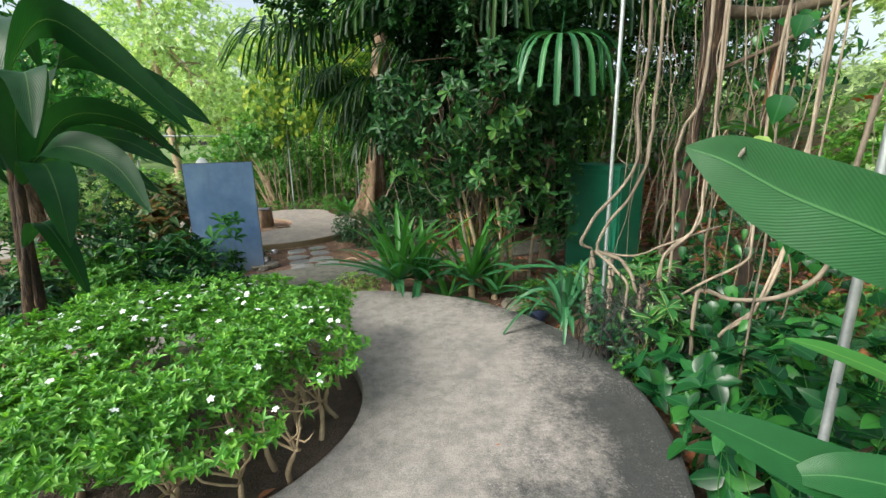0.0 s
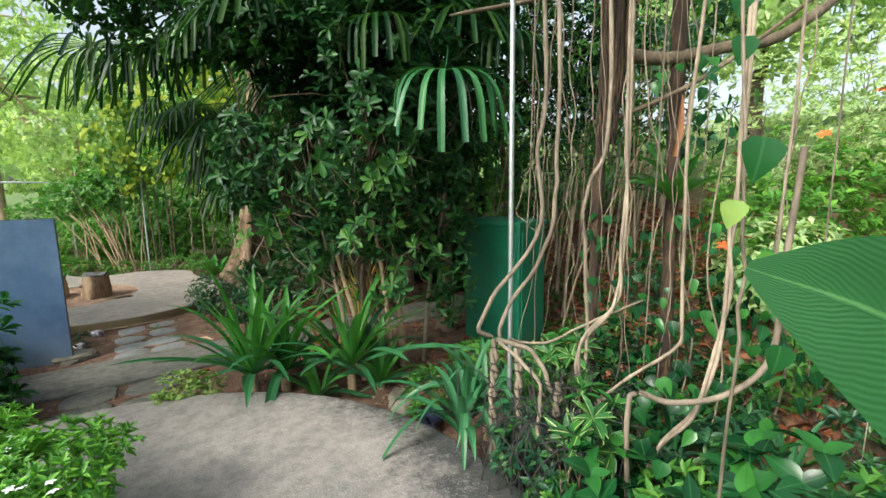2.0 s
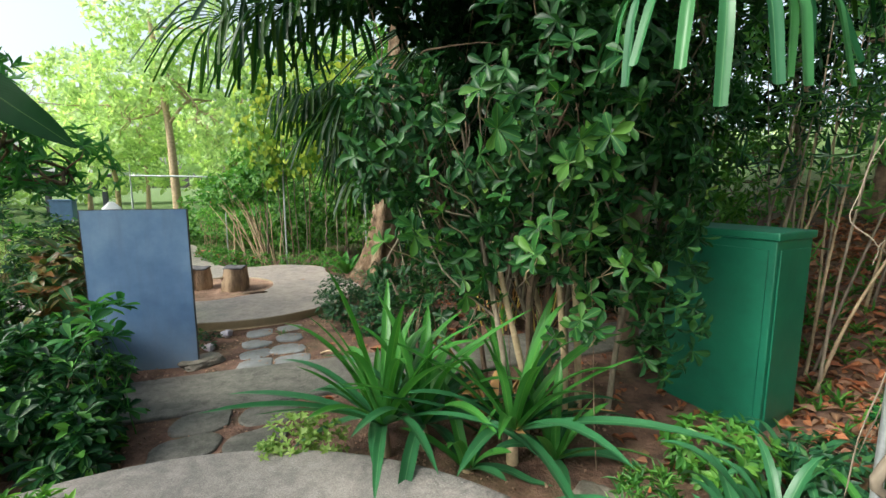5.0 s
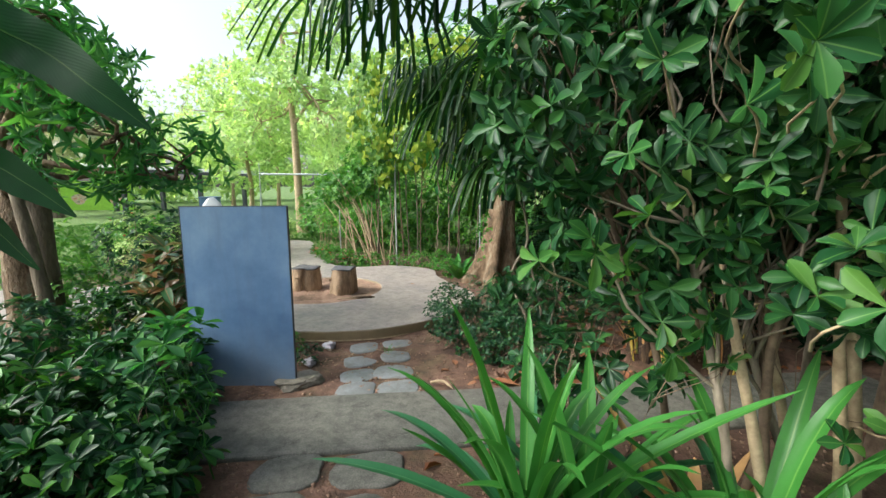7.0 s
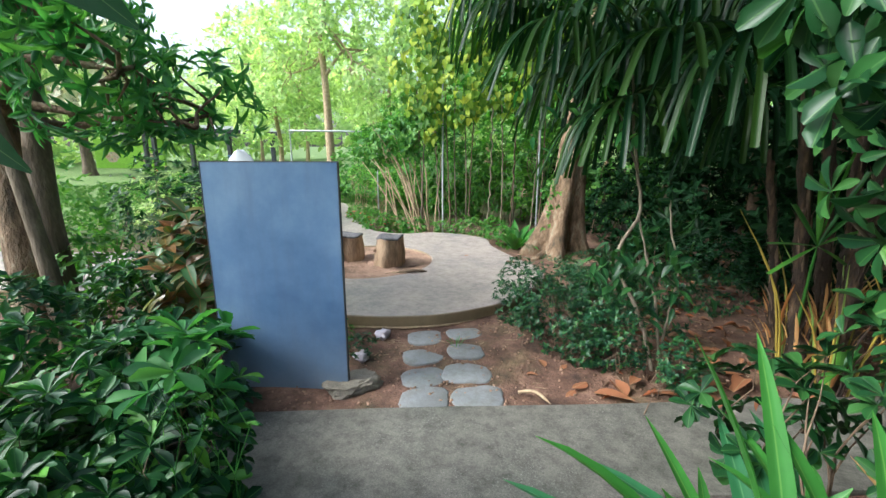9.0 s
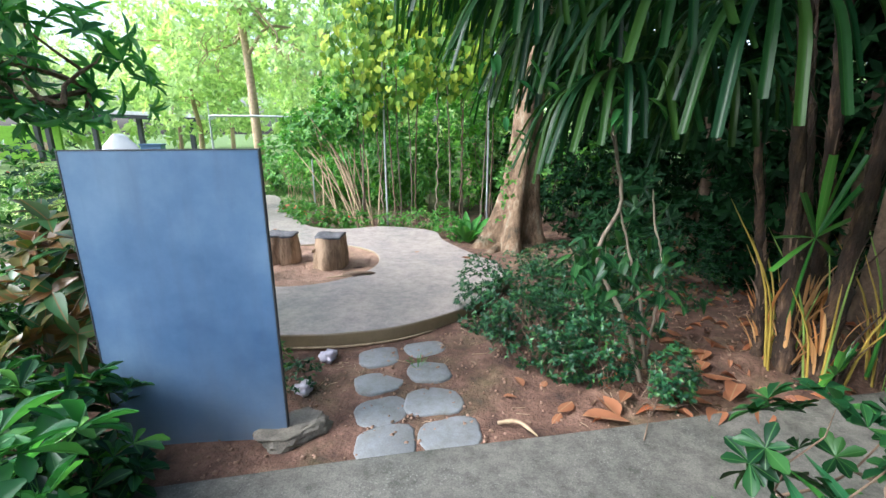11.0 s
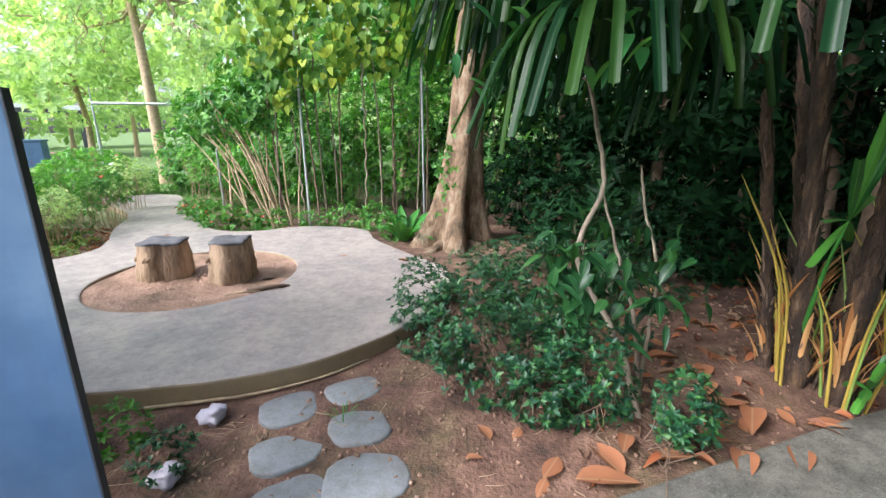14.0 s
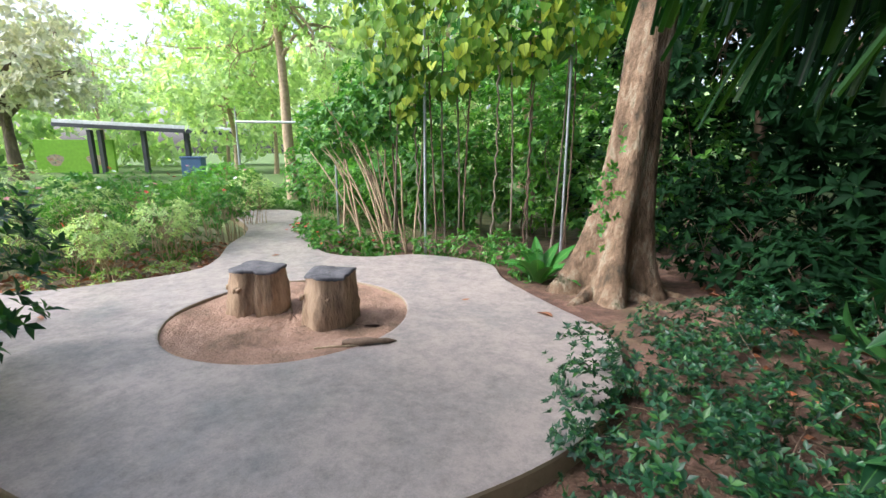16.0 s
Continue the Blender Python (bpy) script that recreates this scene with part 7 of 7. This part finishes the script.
for k, (x, y, h, w) in enumerate([(6.8, 8.8, 5.5, 1.6), (5.4, 9.8, 5, 1.5)]):
    z = float(gz(x, y))
    tree("shade_tree", "evergreen tree on the litter slope", (x, y, z), [(x + 0.1, y, z + h * 0.25), (x, y + 0.1, z + h * 0.5), (x + 0.1, y, z + h * 0.8)], 0.06, [((x, y, z + h * 0.75), (w, w, h * 0.27)), ((x - w * 0.4, y - 0.2, z + h * 0.5), (w * 0.7, w * 0.7, h * 0.16))], 800, F_OVATE2, (L_SMALL, L_DARK)[k % 2], M_ROOT, 6, 0.15, 0.42, 6, 0.06, 0.9, group="shade trees")
# sunny hillside on the right
for k, (x, y, h, w) in enumerate([(6.2, 5.4, 1.6, 1.1), (7.4, 4.0, 1.8, 1.2), (6.0, 2.6, 1.2, 0.9), (8.2, 2.2, 1.8, 1.3), (7.0, 0.8, 1.4, 1.1), (9.0, 5.4, 2.4, 1.5), (10, 3.2, 2.6, 1.6), (10.5, 0.5, 2.6, 1.6), (5.2, 4.6, 1.0, 0.7), (12, 5.5, 3.4, 2.0), (12.5, 2.2, 3.4, 2.0), (8.0, 7.6, 2.6, 1.5), (5.4, 1.4, 0.8, 0.6), (13, -1, 3.4, 2.0), (11, 8, 3.6, 2.0), (14, 7, 4.5, 2.2), (15, 1.5, 4.5, 2.2), (9.5, 7.0, 2.8, 1.6)]):
    z = float(gz(x, y))
    b = bush("hillside_shrub", "bright green shrub on the hillside with orange flowers", (x, y), [((x, y, z + h * 0.5), (w, w, h * 0.55)), ((x - w * 0.5, y - w * 0.3, z + h * 0.35), (w * 0.7, w * 0.7, h * 0.35))], 430, F_OVATE2, (L_BED, L_MID, L_FAR)[k % 3], 6, 1.1, 0.12, 0.42, 5, M_DARKSTEM, 0.01, group="hillside shrubs", gaps=0.1, gap_scale=1.5)
    for m in range(4 if k < 9 else 0):
        flower(b, (x - w * rng.uniform(0.5, 1), y + rng.normal(0, w * 0.4), z + h * rng.uniform(0.6, 1.0)), 0.07, M_ORANGE, "orange flower")
for k, (x, y, h, w) in enumerate([(15, 4, 8, 3), (16, 9, 9, 3.4), (14, -3, 8, 3), (11.5, 11.5, 8, 2.8), (18, 0, 9, 3.2)]):
    z = float(gz(x, y))
    tree("hillside_tree", "leafy tree on top of the hillside", (x, y, z), [(x, y, z + 1.5), (x + 0.2, y, z + 3), (x, y, z + h * 0.7)], 0.22, [((x, y, z + h * 0.6), (w, w, h * 0.25)), ((x - w * 0.5, y, z + h * 0.4), (w * 0.8, w * 0.8, h * 0.18)), ((x + w * 0.5, y, z + h * 0.42), (w * 0.7, w * 0.7, h * 0.18))], 1300, F_FAR, L_FAR, M_BARK, 6, 0.3, 0.45, 7, 0.15, 0.6, group="hillside trees")
# Far belt repeats that paled colour in place of real haze
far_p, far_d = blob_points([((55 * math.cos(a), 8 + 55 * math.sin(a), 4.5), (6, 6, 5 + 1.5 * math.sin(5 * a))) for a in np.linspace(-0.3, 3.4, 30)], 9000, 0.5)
g = Geo(); rosettes(g, F_FAR, far_p, unit(far_d + (0, 0, 0.5)), 4, 1.1, 0.95, 0.5); solo("far_woods", g, L_FAR, "distant belt of trees, sun and haze put into their colour", "woods", kind="stuff")

# ---- shelter far off ----
sd = thing("garden_shelter", (-29, 28, -0.27), "open shelter with pale sheet roof and dark posts", "shelter")
ra = math.degrees(math.atan2(3.0, 8.3))
part("roof", turned(box_bm(-6.4, 5.4, -2.5, 2.5, 0, 0.28, 0.03), -29.2, 29.2, 2.62, ra, 2.8), M_ROOF, sd, "pale sheet roof", smooth=False)
part("fascia", turned(box_bm(-6.4, 5.4, -2.54, -2.5, -0.18, 0.06), -29.2, 29.2, 2.62, ra, 2.8), M_POST, sd, "dark fascia", smooth=False)
for s in (-4.36, -3.73, -1.0, 1.7, 4.8):
    part("post", turned(box_bm(s - 0.13, s + 0.13, -2.3, -2.04, -2.9, 0.0, 0.02), -29.2, 29.2, 2.55, ra), M_POST, sd, smooth=False)
solo("garden_wall", turned(box_bm(-2.6, 2.6, -0.1, 0.1, 0, 2.3, 0.02), -35.6, 26.5, -0.3, 22), M_GREENWALL, "lime green painted wall with faded pictures", "wall", kind="structure", smooth=False)
for s, c in ((-1.3, M_MURAL), (1.3, M_MURAL)):
    g = Geo(); a = np.linspace(0, 2 * np.pi, 13)[:-1]
    ring = np.stack([s + 0.55 * np.cos(a) * (1 + 0.2 * np.sin(3 * a)), 0 * a - 0.106, 0.95 + 0.4 * np.sin(a)], -1)
    cm = np.array([pose(-35.6, 26.5, -0.3, 0, 0, 22) @ Vector(v) for v in np.concatenate([ring * (0.1, 1, 0.1) + (s * 0.9, 0, 0.855), ring])])
    g.add(cm, [(k, (k + 1) % 12, 12 + (k + 1) % 12, 12 + k) for k in range(12)])
    solo("wall_picture", g, c, "faded painted blotch on the green wall", "painting", loc=tuple(cm[12]))
bb = thing("recycling_bin", (-21.05, 22.95, -0.25), "blue plastic wheeled bin beside the shelter", "bin")
part("body", turned(box_bm(-0.48, 0.48, -0.3, 0.3, 0, 1.15, 0.05), -21.05, 22.95, -0.25, 25), M_BLUE, bb, smooth=False)
part("lid", turned(box_bm(-0.52, 0.52, -0.34, 0.34, 1.15, 1.24, 0.03), -21.05, 22.95, -0.25, 25), M_BLUE, bb, smooth=False)
a = np.linspace(0, 2 * np.pi, 25)[:-1]
v = np.array([np.stack([-3.245 + r * np.cos(a) * 0.94, 5.945 + 0.34 * r * np.cos(a) + 0.022 * np.sin(a), np.full(24, z)], -1) for r, z in ((0.10, 1.25), (0.095, 1.405), (0.075, 1.44), (0.04, 1.475), (0.022, 1.49), (0.004, 1.495))])
i, j = np.meshgrid(np.arange(5), np.arange(24), indexing="ij")
part("rear_cap", Geo().add(v, np.stack([i * 24 + j, i * 24 + (j + 1) % 24, (i + 1) * 24 + (j + 1) % 24, (i + 1) * 24 + j], -1)), M_CONE, b0, "white pointed plastic cap fixed behind the top")


# ---- litter and small things ----
def dry_leaf(x, y, z, s, turn, tilt=0.2, group="fallen leaves"):
    g = Geo()
    fm = leaf_form("ovate", 7, (0.20, 0.34, -0.12, 0.28)[int(turn * 10) % 4], (0.05, 0.14, 0.0)[int(turn * 7) % 3])
    leaves(g, fm, [(x, y, z + 0.05 * s)], [(math.cos(turn), math.sin(turn), tilt * 0.3)], [(0.15 * math.sin(turn * 3), 0.15, 1)], s, s * 0.5)
    return solo("fallen_leaf", g, L_DRY, "curled dry brown leaf lying on the soil", "leaf", group, loc=(x, y, z))


for k, (x, y, s) in enumerate([(-0.92, 6.72, 0.28), (-0.70, 6.76, 0.24), (-0.98, 6.84, 0.18), (-0.30, 7.02, 0.2), (0.02, 7.12, 0.26), (0.12, 7.28, 0.24), (-0.12, 7.28, 0.22), (0.30, 7.20, 0.2), (-0.05, 7.42, 0.18), (-0.3, 7.7, 0.2), (-0.1, 7.85, 0.18), (0.2, 7.02, 0.22), (-0.5, 6.9, 0.18), (-1.3, 6.9, 0.12), (-1.05, 6.72, 0.12), (0.4, 7.2, 0.22), (-0.45, 8.1, 0.18),
                               (-0.08, 6.98, 0.24), (-0.22, 7.14, 0.2), (0.22, 7.36, 0.22), (0.0, 7.60, 0.2), (-0.18, 7.52, 0.18), (0.16, 7.66, 0.2), (-0.62, 7.0, 0.16), (-0.35, 7.4, 0.18), (0.5, 7.1, 0.2), (-1.15, 7.0, 0.10), (-1.42, 6.78, 0.09), (-0.02, 7.25, 0.25)]):
    dry_leaf(x, y, float(gz(x, y)), s, k * 2.1)
for k, (x, y, s) in enumerate([(-2.95, 9.64, 0.10), (-2.16, 9.48, 0.14), (-5.6, 10.5, 0.1), (-5.9, 8.1, 0.12)]):
    dry_leaf(x, y, -0.058, s, k * 1.7 + 1, 0.15, "leaves on the pad")
dry_leaf(0.62, 1.72, 0.002, 0.03, 0.4, 0.1, "leaves on the platform")
dry_leaf(-0.62, 1.42, -0.09, 0.09, 0.8, 0.3, "leaves in the bed")
g = Geo(); tube(g, spline([(-3.42, 8.50, -0.05), (-3.28, 8.54, -0.03), (-3.10, 8.66, -0.05)], 8), [0.018, 0.03, 0.012], 6, 0.2); solo("bark_piece", g, M_DARKSTEM, "dark piece of bark on the pad", "bark", loc=(-3.28, 8.54, -0.06))
g = Geo(); tube(g, spline([(-3.55, 8.36, -0.05), (-3.4, 8.42, -0.035), (-3.3, 8.5, -0.05)], 8), [0.006, 0.010, 0.004], 6, 0.2); solo("bark_piece", g, M_STEM, "pale splinter of bark on the pad", "bark", loc=(-3.4, 8.42, -0.06))
g = Geo(); tube(g, spline([(-1.42, 6.50, -0.2), (-1.30, 6.50, -0.17), (-1.18, 6.42, -0.19)], 10), [0.014, 0.012, 0.008], 6, 0.1); solo("bent_twig", g, M_STEM, "bent pale twig on red soil", "twig", loc=(-1.3, 6.47, -0.21))
g = Geo(); tube(g, spline([(-3.2, 6.98, -0.17), (-2.7, 7.14, -0.165), (-2.35, 7.36, -0.17), (-2.1, 7.62, -0.17)], 14), [0.010, 0.007], 6, 0.1); solo("dry_stick", g, M_STEM, "long dry stick along the pad edge", "twig", loc=(-2.7, 7.14, -0.18))
for x, y, s in ((-2.78, 6.96, 0.065), (-2.75, 6.55, 0.06)):
    bm = bmesh.new()
    bmesh.ops.create_icosphere(bm, subdivisions=3, radius=s)
    for w in bm.verts:
        w.co *= 1 + 0.75 * noise.noise(w.co * 26) + 0.3 * noise.noise(w.co * 70)
        w.co.z *= 0.7
    bmesh.ops.translate(bm, verts=bm.verts, vec=(x, y, float(gz(x, y)) + s * 0.55))
    solo("crumpled_wrapper", bm, M_PAPER, "crumpled pale plastic wrapper on the soil", "wrapper", "wrappers", loc=(x, y, float(gz(x, y))))
bush("weed", "small green weed beside the board", (-2.78, 6.62), [((-2.80, 6.6, -0.13), (0.13, 0.16, 0.12))], 60, F_OVATE2, L_SMALL, 5, 1.0, 0.035, 0.5, 3, M_STEM, 0.003, category="plant")
bush("weed", "small green weed at the pad front", (-3.2, 6.75), [((-3.15, 6.72, -0.1), (0.2, 0.14, 0.14))], 60, F_OVATE2, L_MID, 5, 1.0, 0.04, 0.45, 3, M_STEM, 0.003, category="plant")
strap_plant(-2.08, 6.98, 12, 0.09, 0.008, L_STRAP, "tiny grass tuft between stepping stones", 120, None, (0.8, 1.5), (0.2, 0.5), "grass tufts")
pt = thing("plastic_pot", (1.27, 3.88, -0.25), "dark blue plastic pot lying beside the rim", "pot")
g = Geo(); tube(g, [(1.20, 3.84, -0.14), (1.22, 3.85, -0.13), (1.27, 3.88, -0.12), (1.35, 3.93, -0.10)], [0.085, 0.085, 0.07], 16); part("body", g, M_DARKPOT, pt)
g = Geo(); tube(g, [(1.185, 3.83, -0.145), (1.20, 3.84, -0.14)], [0.095, 0.095], 16); part("rim", g, M_DARKPOT, pt)

m = 5200
xs, ys = rng.uniform(-3.0, 9.5, m), rng.uniform(0, 11.5, m)
sdist = -0.416 * xs + 0.909 * ys
ok = (np.hypot(xs + 0.65, ys - 2.1) > 2.4) & ((sdist < 5.48) | (sdist > 6.4)) & ((np.hypot(xs + 4.0, ys - 9.1) > 2.45)) & ((xs > 1.2) | ((xs > -0.9) & (ys > 6.5)) | ((rng.random(m) < 0.12) & (xs > -1.2)))
xs, ys = xs[ok], ys[ok]
tr = rng.uniform(0, 6.28, len(xs))
g = Geo(); leaves(g, leaf_form("ovate", 3, 0.5, 0.3), np.stack([xs, ys, gz(xs, ys) + 0.012], -1), np.stack([np.cos(tr), np.sin(tr), rng.normal(0.1, 0.15, len(xs))], -1), np.stack([rng.normal(0, 0.3, len(xs)), rng.normal(0, 0.3, len(xs)), np.ones(len(xs))], -1), rng.uniform(0.05, 0.15, len(xs)), rng.uniform(0.025, 0.07, len(xs)))
m2 = 5200
x2, y2 = rng.uniform(2.7, 7.0, m2), rng.uniform(3.0, 9.8, m2)
t2 = rng.uniform(0, 6.28, m2)
leaves(g, leaf_form("ovate", 3, 0.5, 0.3), np.stack([x2, y2, gz(x2, y2) + 0.015], -1), np.stack([np.cos(t2), np.sin(t2), rng.normal(0.15, 0.2, m2)], -1), np.stack([rng.normal(-0.2, 0.35, m2), rng.normal(-0.2, 0.35, m2), np.ones(m2)], -1), rng.uniform(0.07, 0.17, m2), rng.uniform(0.03, 0.08, m2))
solo("leaf_litter", g, L_DRY, "scattered dry brown leaves over the soil", "leaf litter", kind="stuff")
m = 2600
xs, ys = rng.uniform(2.6, 11, m), rng.uniform(-1, 8, m)
g = Geo(); rosettes(g, F_LANCE2, np.stack([xs, ys, gz(xs, ys)], -1), np.tile([0, 0, 1.0], (m, 1)) + rng.normal(0, 0.2, (m, 3)), 5, 0.7, 0.16, 0.16); solo("ground_weeds", g, L_MID, "low weeds and grass over the hillside", "weeds", kind="stuff")
m = 9000
xs, ys = rng.uniform(-22, -4.6, m), rng.uniform(2.5, 20, m)
ok = (np.hypot(xs + 4.0, ys - 9.1) > 2.6) & ~((xs < -5) & (ys > 5.5) & (ys < 9.2) & (xs > -12.5)) & ~((xs > -9.8) & (ys > 10) & (ys < 14.6) & (np.abs((xs + 6.3) + 0.85 * (ys - 11.3)) < 1.2))
xs, ys = xs[ok], ys[ok]
g = Geo(); rosettes(g, F_LANCE2, np.stack([xs, ys, gz(xs, ys)], -1), np.tile([0, 0, 1.0], (len(xs), 1)), 5, 0.6, 0.13, 0.10); solo("lawn_grass", g, L_GRASS, "rough grass of the open lawn", "grass", kind="stuff")

m = 900
xs, ys = rng.uniform(-8.0, -6.1, m), rng.uniform(8.5, 11.2, m)
ok = (np.hypot(xs + 4.0, ys - 9.1) > 2.35)
xs, ys = xs[ok], ys[ok]
tr = rng.uniform(0, 6.28, len(xs))
g = Geo(); leaves(g, leaf_form("ovate", 3, 0.5, 0.3), np.stack([xs, ys, gz(xs, ys) + 0.015], -1), np.stack([np.cos(tr), np.sin(tr), rng.normal(0.15, 0.2, len(xs))], -1), np.stack([rng.normal(0, 0.35, len(xs)), rng.normal(0, 0.35, len(xs)), np.ones(len(xs))], -1), rng.uniform(0.04, 0.11, len(xs)), rng.uniform(0.02, 0.05, len(xs)))
solo("bed_litter", g, L_DRY, "dry leaves over the dark soil of the flower bed", "leaf litter", kind="stuff")
bush("shade_seedling", "young tree with large drooping dark green leaves", (-0.55, 8.45), [((-0.62, 8.42, 0.45), (0.26, 0.22, 0.28)), ((-0.4, 8.6, 0.75), (0.3, 0.25, 0.25))], 30, F_OVATE, L_SHRUB, 5, 1.5, 0.15, 0.34, 3, M_DARKSTEM, 0.007, up=-0.6, category="plant")
# clods and twigs on the bare soil
m = 2600
xs, ys = rng.uniform(-3.3, 1.5, m), rng.uniform(4.3, 9.0, m)
sdist = -0.416 * xs + 0.909 * ys
ok = (np.hypot(xs + 0.65, ys - 2.1) > 2.36) & ((sdist < 5.5) | (sdist > 6.37)) & (np.hypot(xs + 4.0, ys - 9.1) > 2.42)
xs, ys = xs[ok], ys[ok]
cube = np.array([(-1, -1, -1), (1, -1, -1), (1, 1, -1), (-1, 1, -1), (-1, -1, 1), (1, -1, 1), (1, 1, 1), (-1, 1, 1)], float) * 0.5
faces = np.array([(0, 3, 2, 1), (4, 5, 6, 7), (0, 1, 5, 4), (1, 2, 6, 5), (2, 3, 7, 6), (3, 0, 4, 7)])
sz = rng.uniform(0.006, 0.022, len(xs))
v = cube[None] * sz[:, None, None] * rng.uniform(0.5, 1.3, (len(xs), 8, 1)) + np.stack([xs, ys, gz(xs, ys) + 0.003], -1)[:, None]
solo("soil_crumbs", Geo().add(v, faces[None] + (np.arange(len(xs)) * 8)[:, None, None]), M_SAND, "small crumbs of red soil and grit", "soil", kind="stuff")
m = 170
xs, ys = rng.uniform(-2.9, 1.2, m), rng.uniform(6.4, 8.6, m)
g = Geo()
for x, y, a in zip(xs, ys, rng.uniform(0, 6.28, m)):
    if np.hypot(x + 4.0, y - 9.1) > 2.45 and -0.416 * x + 0.909 * y > 6.4:
        ln = rng.uniform(0.04, 0.14)
        z = float(gz(x, y)) + 0.006
        tube(g, [(x, y, z), (x + ln * 0.5 * math.cos(a) + 0.006, y + ln * 0.5 * math.sin(a), z + 0.006), (x + ln * math.cos(a + 0.2), y + ln * math.sin(a + 0.2), z)], [0.0028, 0.0018], 4)
solo("fallen_twigs", g, M_STEM, "thin dry twigs scattered on the soil", "twigs", kind="stuff")
